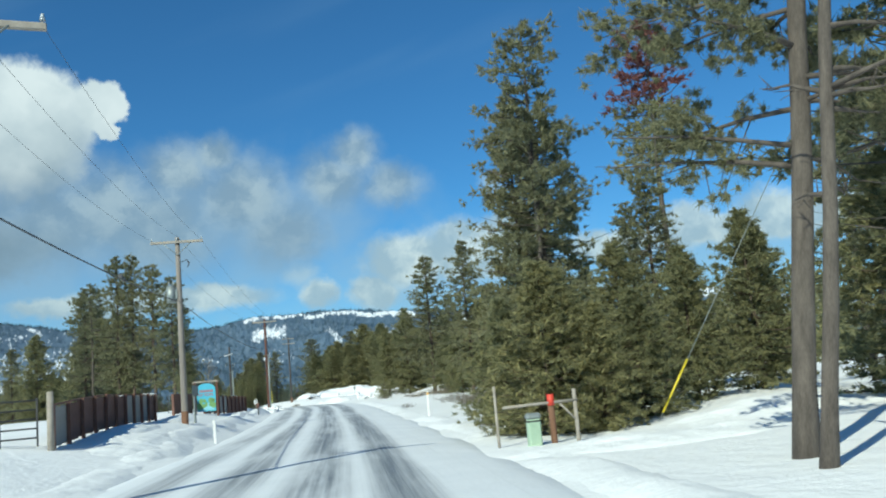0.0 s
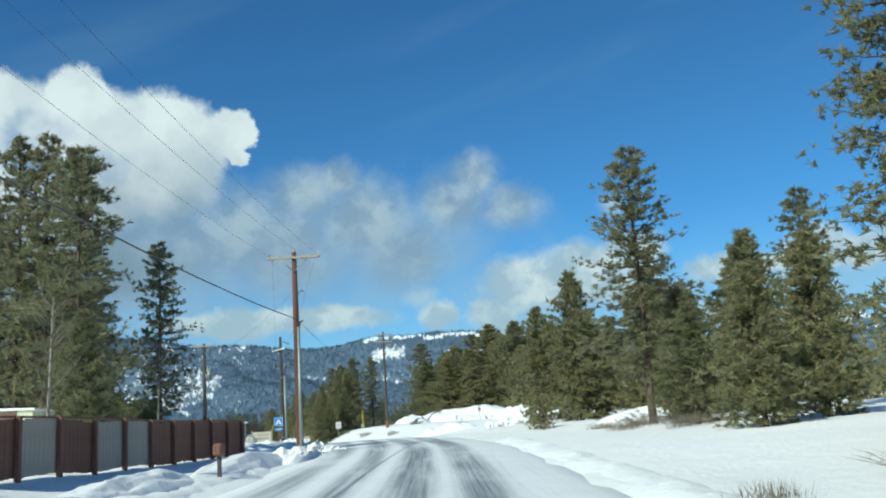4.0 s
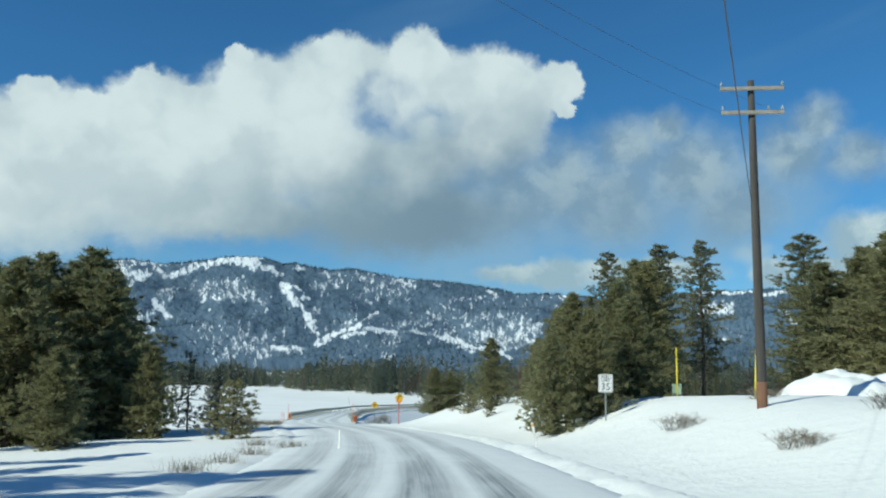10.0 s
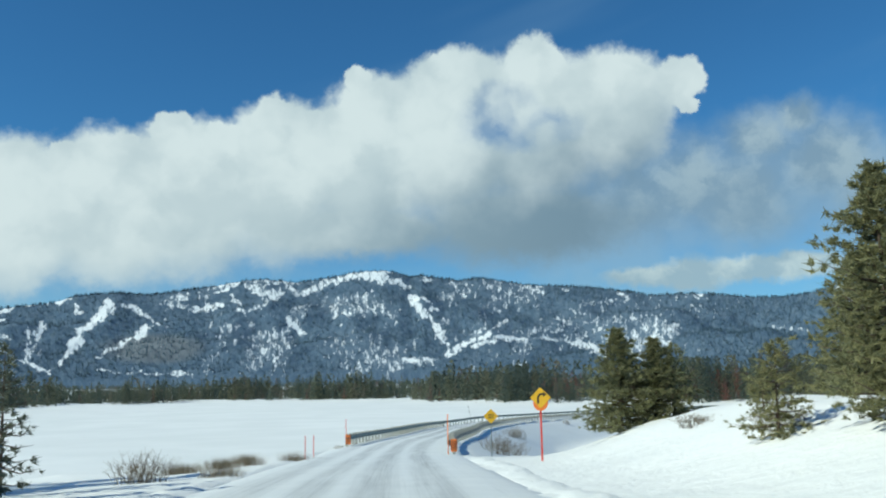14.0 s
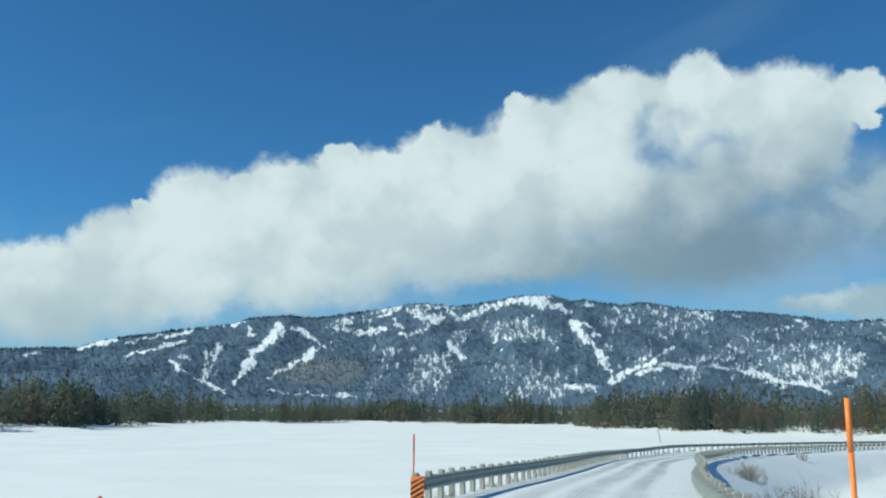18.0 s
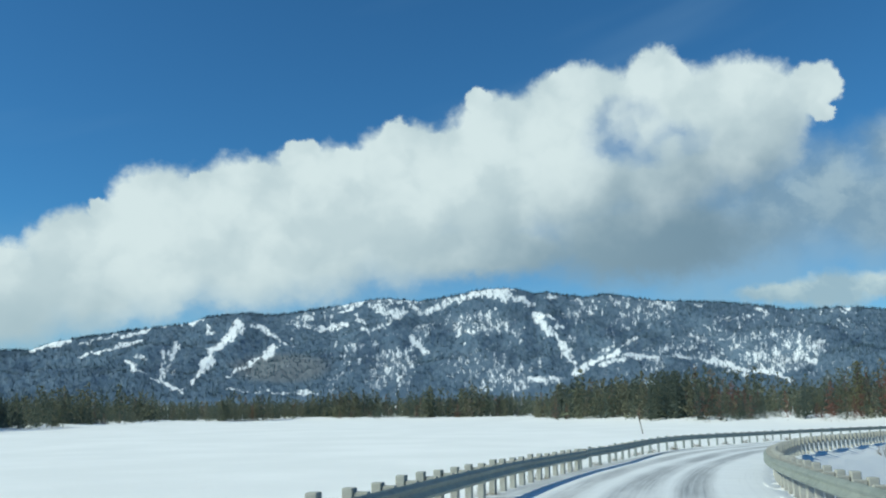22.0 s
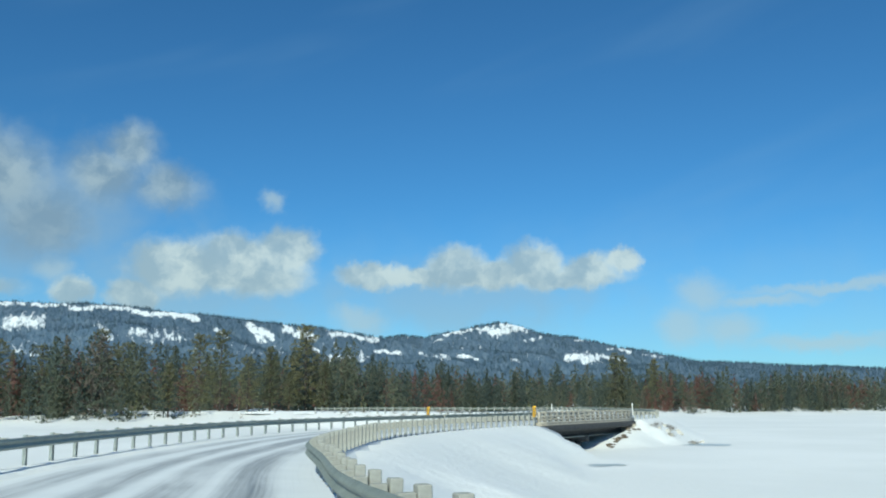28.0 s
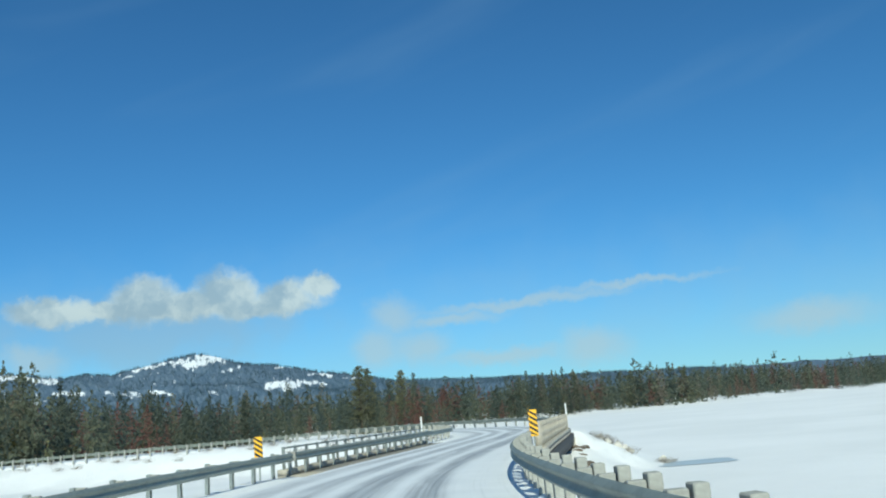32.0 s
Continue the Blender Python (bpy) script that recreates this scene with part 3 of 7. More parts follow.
def strip(name, s0, s1, cols, mat, step=1.0, rough=0.0, seed=1):
    """A sheet along the road: cols of (u, dz)."""
    ss = np.arange(s0, s1 + 1e-6, step)
    r = np.random.RandomState(seed)
    verts, lane = [], []
    for s in ss:
        for u, dz in cols:
            v = on_road(s, u, dz)
            verts.append(v)
            lane.append((s, u, 0))
    k = len(cols)
    q = (np.arange(len(ss) - 1)[:, None] * k + np.arange(k - 1)[None]).ravel()
    verts = np.array(verts)
    if rough:
        verts[:, 2] += rough * r.uniform(-1, 1, len(verts))
    ob = arrays(name, verts, np.stack([q, q + 1, q + k + 1, q + k], 1), mat, smooth=True)
    at = ob.data.attributes.new("lane", "FLOAT_VECTOR", "POINT")
    at.data.foreach_set("vector", np.array(lane, np.float32).ravel())
    return ob


U = [(-4.6, -0.5), (-4.1, -0.12), (-3.6, -0.03), (-3.0, 0.0), (-2.0, 0.02), (-1.0, 0.03), (0.0, 0.04), (1.0, 0.03), (2.0, 0.02), (3.0, 0.0), (3.6, -0.03), (4.1, -0.12), (4.6, -0.5)]
road = strip("road", 0, len(RL) - 2, U, M_road)
tagged(road, "two-lane road of packed snow with dark wheel tracks", "road", kind="structure")


# ---- mountains ----
# skyline: yaw, degrees above the level
SKYLINE = [(-75, 2.0), (-60, 1.2), (-50, 1.4), (-42, 1.7), (-34.0, 2.07), (-29.4, 2.39), (-27.6, 2.48), (-24.5, 3.16), (-23.0, 3.41), (-21.6, 3.75), (-20.4, 4.01), (-18.0, 4.29), (-17.1, 4.73), (-16.3, 4.95), (-15.5, 5.01), (-14.2, 4.81), (-12.5, 4.44), (-10.8, 4.02), (-9.4, 4.16), (-8.4, 4.04), (-5.6, 4.44), (-3.9, 4.67), (-0.3, 5.01), (3.8, 5.44), (7.6, 5.75), (10.4, 5.76), (13.9, 5.76), (15.7, 5.31), (17.4, 5.13), (19.1, 5.22), (20.7, 5.4), (22.0, 5.57)]
SKYLINE += [(25.5, 5.59), (26.5, 5.86), (29.7, 6.29), (33.1, 6.57), (34.8, 6.83), (36.2, 7.07), (37.6, 6.95), (39.0, 7.12), (40.1, 7.33), (40.8, 7.18), (41.5, 7.46), (42.6, 7.67), (44.5, 7.54), (45.6, 7.28), (48.1, 6.9), (50.0, 7.11), (51.4, 7.02), (53.2, 6.67), (55.4, 6.33), (57.2, 6.05), (59.3, 6.15), (61.4, 5.9), (62.7, 5.47), (65.1, 5.14), (67.4, 4.74), (69.9, 4.38), (71.4, 3.83), (72.6, 3.76), (74.4, 3.67), (78, 3.4), (95, 3.0), (110, 2.0)]
sk = np.array(SKYLINE)


def hump(yaw_deg, t):
    """Height of the mountain flank: t from 0 at its foot to 1 on the crest."""
    top = np.interp(yaw_deg, sk[:, 0], sk[:, 1])
    return top * (0.12 + 0.88 * t ** 0.85)


def lattice(a, b, seed):
    """Smooth random values, 0 to 1, over two coordinates."""
    r = np.random.RandomState(seed).uniform(0, 1, (256, 256))
    ia, ib = np.floor(a).astype(int), np.floor(b).astype(int)
    fa, fb = a - ia, b - ib
    fa, fb = fa * fa * (3 - 2 * fa), fb * fb * (3 - 2 * fb)
    g = lambda p, q_: r[p % 256, q_ % 256]
    return (g(ia, ib) * (1 - fa) + g(ia + 1, ib) * fa) * (1 - fb) + (g(ia, ib + 1) * (1 - fa) + g(ia + 1, ib + 1) * fa) * fb


def fbm(a, b, seed, octaves=5, gain=0.55):
    out, amp, tot = 0, 1.0, 0
    for k in range(octaves):
        out, tot = out + amp * lattice(a * 2 ** k + 7 * k, b * 2 ** k + 3 * k, seed + k), tot + amp
        amp *= gain
    return out / tot


# ski runs, clearings and bald tops: from yaw, degrees up, to yaw, degrees up, half width, how open
SKI_RUNS = [(59.6, 5.47, 60.0, 4.73, 0.34, 1.0), (59.3, 5.19, 60.2, 4.62, 0.2, 0.9), (60.0, 4.83, 61.1, 3.85, 0.24, 1.0), (61.2, 3.85, 61.4, 2.99, 0.3, 1.0), (61.5, 3.33, 61.8, 2.47, 0.2, 1.0), (61.7, 2.74, 62.3, 1.96, 0.14, 0.9), (62.2, 2.02, 63.0, 1.38, 0.08, 0.6), (63.2, 4.14, 63.5, 3.51, 0.27, 0.85), (63.9, 3.69, 64.0, 2.66, 0.17, 0.6), (63.6, 3.1, 63.9, 2.14, 0.17, 0.7), (64.0, 2.14, 63.2, 1.38, 0.14, 0.9), (63.5, 1.63, 62.7, 1.38, 0.08, 0.8)]
SKI_RUNS += [(65.9, 3.18, 65.6, 2.77, 0.2, 0.9), (65.6, 2.77, 65.0, 2.49, 0.1, 0.8), (65.0, 2.49, 64.0, 1.97, 0.08, 0.6), (65.5, 3.58, 65.0, 3.38, 0.14, 0.7), (57.5, 3.94, 57.9, 3.48, 0.3, 1.0), (57.8, 3.55, 58.6, 3.14, 0.17, 0.9), (58.6, 3.14, 59.5, 2.62, 0.14, 0.8), (59.5, 2.62, 60.0, 2.31, 0.1, 0.7), (60.0, 1.48, 58.9, 1.33, 0.1, 0.8), (58.6, 1.32, 54.7, 1.16, 0.08, 0.6), (55.8, 1.24, 54.6, 1.12, 0.14, 0.7)]
WEST_STRIPES = [(71.2, 3.83, 69.4, 4.31, 0.17, 1.0), (74.3, 3.38, 73.2, 3.45, 0.08, 0.7), (68.7, 3.34, 66.8, 3.96, 0.1, 0.8), (66.8, 3.96, 65.2, 4.44, 0.14, 0.9), (66.5, 4.6, 64.7, 5.1, 0.14, 0.9), (68.6, 4.25, 66.7, 4.71, 0.08, 0.6), (62.9, 5.46, 61.4, 5.92, 0.17, 1.0), (61.4, 5.32, 61.2, 4.97, 0.17, 0.9), (64.1, 5.24, 63.6, 5.38, 0.08, 0.5)]
SHOULDER = [(58.9, 5.54, 58.1, 5.25, 0.17, 0.7), (58.1, 5.25, 57.2, 4.61, 0.2, 0.8), (57.2, 4.61, 56.7, 4.25, 0.14, 0.6), (56.1, 5.67, 55.0, 5.96, 0.24, 0.7), (55.8, 5.42, 55.0, 5.42, 0.17, 0.6), (53.2, 6.73, 51.8, 7.01, 0.27, 1.0), (51.8, 6.94, 53.2, 6.3, 0.14, 0.8), (54.3, 6.24, 53.6, 6.49, 0.14, 0.5), (54.7, 5.13, 52.9, 5.4, 0.2, 0.75), (52.3, 6.11, 51.8, 5.57, 0.2, 0.8), (51.1, 6.64, 49.4, 6.08, 0.34, 0.8), (51.4, 7.01, 48.1, 6.89, 0.17, 0.7), (48.9, 6.61, 47.8, 6.05, 0.24, 0.6), (48.6, 4.44, 47.9, 3.71, 0.27, 0.9), (51.8, 5.03, 50.7, 5.19, 0.14, 0.6)]
SUMMIT = [(47.8, 6.05, 46.3, 6.92, 0.24, 0.75), (46.3, 6.92, 44.5, 7.24, 0.24, 0.8), (44.5, 7.24, 42.3, 7.65, 0.3, 0.9), (43.7, 7.22, 41.6, 6.98, 0.3, 0.85), (41.9, 7.17, 41.0, 6.6, 0.2, 0.9), (45.8, 4.67, 45.6, 5.53, 0.2, 0.75), (45.3, 4.91, 43.8, 5.06, 0.14, 0.7), (43.6, 6.13, 43.8, 5.06, 0.3, 0.55), (42.8, 5.03, 42.0, 4.83, 0.2, 0.6), (40.6, 5.76, 40.1, 4.77, 0.34, 0.95), (40.0, 5.85, 39.2, 5.0, 0.17, 0.8), (39.8, 4.94, 39.2, 3.86, 0.17, 0.7), (39.3, 4.14, 38.8, 3.13, 0.3, 0.9), (38.9, 3.14, 38.5, 2.7, 0.2, 0.8)]
LOW_BAND = [(38.7, 2.07, 37.2, 2.91, 0.2, 0.9), (37.2, 2.91, 35.8, 3.4, 0.2, 1.0), (36.9, 2.66, 35.4, 3.04, 0.17, 0.9), (36.1, 3.41, 34.5, 4.34, 0.14, 0.7), (35.4, 3.21, 33.4, 3.04, 0.17, 0.9), (33.4, 3.04, 31.7, 3.09, 0.1, 0.6), (32.7, 3.12, 30.1, 2.69, 0.14, 0.8), (30.1, 2.69, 27.6, 1.93, 0.17, 0.95), (29.2, 2.15, 28.2, 1.78, 0.14, 0.8), (27.6, 2.16, 26.3, 1.79, 0.17, 0.9), (26.3, 1.72, 25.8, 1.37, 0.14, 0.8), (41.8, 1.8, 39.4, 1.88, 0.17, 0.8), (24.9, 3.65, 24.0, 3.12, 0.2, 0.7)]
EAST_CREST = [(25.6, 3.02, 24.4, 2.48, 0.17, 0.8), (31.4, 4.35, 30.5, 3.9, 0.24, 0.6), (39.8, 7.09, 39.2, 6.9, 0.17, 0.5), (38.0, 6.67, 36.9, 6.7, 0.24, 0.5), (36.0, 6.66, 35.2, 6.34, 0.27, 0.55), (34.1, 6.68, 33.5, 6.47, 0.17, 0.6), (32.8, 6.26, 32.1, 5.88, 0.2, 0.7), (30.9, 6.17, 30.6, 6.12, 0.14, 0.6), (27.2, 5.69, 26.7, 5.6, 0.14, 0.7), (22.9, 5.03, 22.3, 4.18, 0.1, 0.5), (23.1, 5.64, 21.9, 5.63, 0.14, 0.8), (37.3, 5.93, 36.8, 6.16, 0.17, 0.5)]
NORTH_RIDGE = [(14.3, 5.53, 13.4, 5.65, 0.17, 1.0), (13.9, 5.69, 11.5, 5.82, 0.14, 0.8), (12.4, 5.59, 10.8, 5.63, 0.14, 0.8), (10.4, 5.47, 8.6, 5.67, 0.17, 0.8), (8.6, 5.67, 7.1, 5.49, 0.2, 0.8), (6.9, 5.33, 3.8, 5.29, 0.2, 1.0), (13.6, 4.46, 12.0, 4.64, 0.41, 0.8), (7.0, 4.33, 4.2, 3.87, 0.24, 0.7), (8.9, 4.65, 8.2, 3.88, 0.24, 0.6), (13.8, 3.04, 12.1, 2.74, 0.2, 0.5), (18.2, 3.33, 16.2, 3.02, 0.14, 0.5), (28.2, 5.46, 26.7, 5.3, 0.1, 0.5), (23.6, 5.4, 22.0, 5.26, 0.1, 0.5)]
NORTH_CLEARINGS = [(3.8, 5.29, 3.3, 4.96, 0.24, 1.0), (2.1, 4.5, 1.6, 4.1, 0.17, 0.9), (0.1, 4.7, -1.3, 4.05, 0.27, 1.0), (-0.4, 4.12, -1.0, 3.64, 0.17, 0.8), (-2.0, 4.52, -3.8, 4.02, 0.27, 0.95), (-3.3, 3.52, -4.0, 3.35, 0.14, 0.8), (-1.4, 3.5, -1.6, 3.12, 0.1, 0.7), (-4.7, 4.37, -7.8, 3.91, 0.2, 0.95), (-4.6, 2.69, -7.1, 2.84, 0.24, 0.65), (-7.8, 3.23, -9.2, 3.1, 0.14, 0.9), (-10.6, 3.05, -12.2, 2.79, 0.17, 0.5), (-12.9, 2.93, -14.1, 2.7, 0.1, 0.8)]
BALD_PEAK = [(-15.8, 4.86, -17.2, 4.54, 0.24, 1.0), (-15.1, 4.39, -16.4, 4.52, 0.24, 1.0), (-14.2, 4.53, -15.2, 4.7, 0.17, 0.95), (-12.1, 4.26, -13.8, 4.5, 0.12, 0.9), (-17.1, 3.93, -18.2, 4.05, 0.1, 0.7), (-19.8, 2.8, -21.6, 2.77, 0.3, 0.95), (-20.4, 3.91, -21.4, 3.79, 0.1, 0.8), (-16.0, 2.68, -16.6, 2.55, 0.1, 0.6), (-11.5, 3.87, -12.1, 3.95, 0.1, 0.6), (-20.6, 3.93, -21.3, 3.83, 0.1, 0.8), (-22.3, 3.32, -23.7, 3.08, 0.1, 0.7), (-21.8, 2.8, -23.2, 2.67, 0.14, 0.8), (-24.4, 2.87, -25.8, 2.62, 0.1, 0.6)]
STROKES = SKI_RUNS + WEST_STRIPES + SHOULDER + SUMMIT + LOW_BAND + EAST_CREST + NORTH_RIDGE + NORTH_CLEARINGS + BALD_PEAK
THIN_WOODS = [(49.9, 2.85, 2.0, 1.52, 0.5), (52.9, 3.79, 1.4, 1.01, 0.3), (44.5, 5.43, 3.0, 1.01, 0.45), (44.7, 2.92, 3.0, 1.35, 0.36), (28.7, 3.49, 5.4, 1.35, 0.4), (25.2, 3.34, 2.0, 1.01, 0.5), (36.6, 6.26, 2.0, 0.68, 0.3), (40.8, 1.77, 2.0, 0.41, 0.5), (35.1, 3.38, 4.1, 1.01, 0.3), (56.1, 5.6, 1.0, 0.34, 0.4), (63.7, 3.17, 0.8, 1.18, 0.4), (51.1, 5.2, 3.4, 0.84, 0.25), (31.8, 2.4, 4.4, 0.51, 0.3)] 
THIN_WOODS += [(27.6, 4.37, 5.1, 1.69, 0.35), (26.5, 2.68, 2.7, 1.01, 0.55), (22.4, 4.43, 2.0, 0.68, 0.3), (5.6, 4.05, 3.0, 0.68, 0.4), (-1.9, 3.28, 6.8, 0.74, 0.3), (12.4, 3.11, 2.0, 0.68, 0.3), (-13.0, 3.68, 3.0, 0.84, 0.25), (-18.7, 3.09, 3.4, 0.68, 0.25)]
# brown leafless slope

def woods_cover(yd, up_deg):
    """How much of the flank is wooded, 0 to 1."""
    rough = fbm(yd * 6.0, up_deg * 5.0, 60, 3, 0.6) - 0.5
    yw = yd + 0.55 * (fbm(yd * 2.2 + 3, up_deg * 2.2, 71, 3) - 0.5)
    uw = up_deg + 0.42 * (fbm(yd * 2.2, up_deg * 2.2 + 9, 74, 3) - 0.5)
    ribs = fbm(yd * 0.8 + up_deg * 0.5, up_deg * 0.5, 40, 4, 0.55)
    open_ = 0.34 * smooth(ribs, 0.46, 0.70) * smooth(yd, 14, 34) * (1 - smooth(yd, 52, 60)) + 0.12 * smooth(ribs, 0.5, 0.7)
    for a, e, w, h, amt in THIN_WOODS:
        open_ = np.maximum(open_, amt * (1 - smooth(((yw - a) / w) ** 2 + ((uw - e) / h) ** 2, 0.2, 1.3)))
    for a0, e0, a1, e1, w, amt in STROKES:
        da, de = a1 - a0, e1 - e0
        near_ = (yd > min(a0, a1) - 1.5) & (yd < max(a0, a1) + 1.5)
        y_, u_ = yw[near_], uw[near_]
        t = np.clip(((y_ - a0) * da + (u_ - e0) * de) / (da * da + de * de + 1e-9), 0, 1)
        d = np.hypot(y_ - a0 - t * da, u_ - e0 - t * de) / w
        open_[near_] = np.maximum(open_[near_], (0.15 + 0.72 * amt) * (1 - smooth(d + 1.5 * rough[near_], 0.25, 1.7)))
    return np.clip(1.0 - open_, 0, 1)


ya = np.r_[np.arange(-76, -50, 1.0), np.arange(-50, 80, 0.09), np.arange(80, 111, 1.0)]
tr = np.linspace(0, 1, 110)
YA, TR = np.meshgrid(ya, tr)
RAD = 3550 + 1150 * TR


def flank(yd, t):
    """Places on the mountain's flank."""
    rad = 3550 + 1150 * t
    x, y = -60 - rad * np.sin(np.radians(yd)), 200 + rad * np.cos(np.radians(yd))
    z = rad * np.tan(np.radians(hump(yd, t))) - 2.0
    b = waves(x, y, 11, 620.0) * 44 + waves(x, y, 12, 260.0) * 15 + waves(x, y, 13, 90.0) * 3
    z = z + b * np.sin(np.pi * np.clip(t, 0, 0.97)) * 0.9 + 2.0 * waves(x, y, 14, 60.0)
    return x, y, z


Xm, Ym, Zm = flank(YA, TR)
UPD = np.degrees(np.arctan2(Zm, RAD))
COVER = woods_cover(YA, UPD)
Zm[0] = 6.0
Xm[0], Ym[0] = -60 - 2450 * np.sin(np.radians(ya)), 200 + 2450 * np.cos(np.radians(ya))
Xb, Yb = np.vstack([Xm, Xm[-1:] * 1.02]), np.vstack([Ym, Ym[-1:] * 1.02])
Zb = np.vstack([Zm, Zm[-1:] * 0.0 - 40])
na, nt = len(ya), len(Zb)
q = (np.arange(nt - 1)[:, None] * na + np.arange(na - 1)[None]).ravel()
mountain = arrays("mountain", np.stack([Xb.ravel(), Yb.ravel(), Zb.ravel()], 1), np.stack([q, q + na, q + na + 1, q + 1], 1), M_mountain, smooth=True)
tagged(mountain, "long haze-blue wooded mountain ridge with snow clearings beyond the lake", "mountain", kind="structure")
# a brown leafless slope under the ski runs
bare_ = 1 - smooth(((YA - 56.9 + 0.8 * (fbm(YA, UPD * 2, 77, 2) - 0.5)) / 3.2) ** 2 + ((UPD - 2.75) / 0.95) ** 2, 0.4, 1.3)
face_ = np.stack([np.vstack([YA, YA[-1:]]) * 72.0, np.vstack([UPD, UPD[-1:] + 0.5]) * 36.0, np.vstack([UPD, UPD[-1:]]) * 0.0], -1)
at = mountain.data.attributes.new("face", "FLOAT_VECTOR", "POINT")
at.data.foreach_set("vector", face_.astype(np.float32).ravel())
at = mountain.data.attributes.new("leafless", "FLOAT", "POINT")
at.data.foreach_set("value", np.vstack([bare_, bare_[-1:]]).astype(np.float32).ravel())
at = mountain.data.attributes.new("woods", "FLOAT", "POINT")
at.data.foreach_set("value", np.vstack([COVER, COVER[-1:]]).astype(np.float32).ravel())

# single trees that stipple the flank and the crest
rng = np.random.RandomState(8)
fy, ft = rng.uniform(-48, 76, 52000), rng.uniform(0.03, 1.0, 52000)
fy = np.r_[fy, rng.uniform(-48, 76, 9000)]
ft = np.r_[ft, np.full(9000, 0.995)]
fx_, fy_, fz_ = flank(fy, ft)
cov = woods_cover(fy, np.degrees(np.arctan2(fz_, 3550 + 1150 * ft)))
keep = rng.uniform(0, 1, len(fy)) < np.clip(0.95 * cov ** 1.5, 0.05, 1)
fx_, fy_, fz_ = fx_[keep], fy_[keep], fz_[keep]
hh = rng.uniform(8, 17, len(fx_))
rr = hh * rng.uniform(0.13, 0.21, len(fx_))
a0 = rng.uniform(0, 6.28, len(fx_))
cone = [np.stack([fx_ + rr * np.cos(a0 + k * 2.094), fy_ + rr * np.sin(a0 + k * 2.094), fz_ - 2], 1) for k in range(3)] + [np.stack([fx_, fy_, fz_ + hh], 1)]
cv = np.stack(cone, 1).reshape(-1, 3)
ci = np.arange(len(fx_))[:, None] * 4
cf = np.concatenate([ci + [0, 1, 3], ci + [1, 2, 3], ci + [2, 0, 3]], 0)
# needle colour carries the blue of the air in between
M_ridge = leaf("hazed_ridge_needles", (0.064, 0.120, 0.170), (0.130, 0.198, 0.250))
tagged(arrays("mountain_woods", cv, cf, M_ridge), "dark haze-blue distant conifers scattered over the mountain flank", "woods", kind="stuff")


# ---- trees ----
def tuft_set(rng, centres, dirs, size, n=9, thin=0.13):
    """Brushes of fine needles round each centre: verts and faces."""
    c = np.repeat(centres, n, 0)
    d = np.repeat(dirs, n, 0) * 0.5 + rng.normal(0, 0.6, (len(c), 3)) + (0, 0, 0.16)
    d /= np.linalg.norm(d, axis=1)[:, None] + 1e-9
    L = np.repeat(size, n)[:, None] * rng.uniform(0.55, 1.2, (len(c), 1))
    side = np.cross(d, rng.normal(0, 1, d.shape))
    side /= np.linalg.norm(side, axis=1)[:, None] + 1e-9
    w = L * rng.uniform(0.7, 1.3, (len(c), 1)) * thin
    base = c - d * L * 0.25 + rng.normal(0, 0.12, c.shape) * L
    v = np.stack([base - side * w, base + side * w, base + d * L], 1)
    return v.reshape(-1, 3), np.arange(len(c) * 3).reshape(-1, 3)


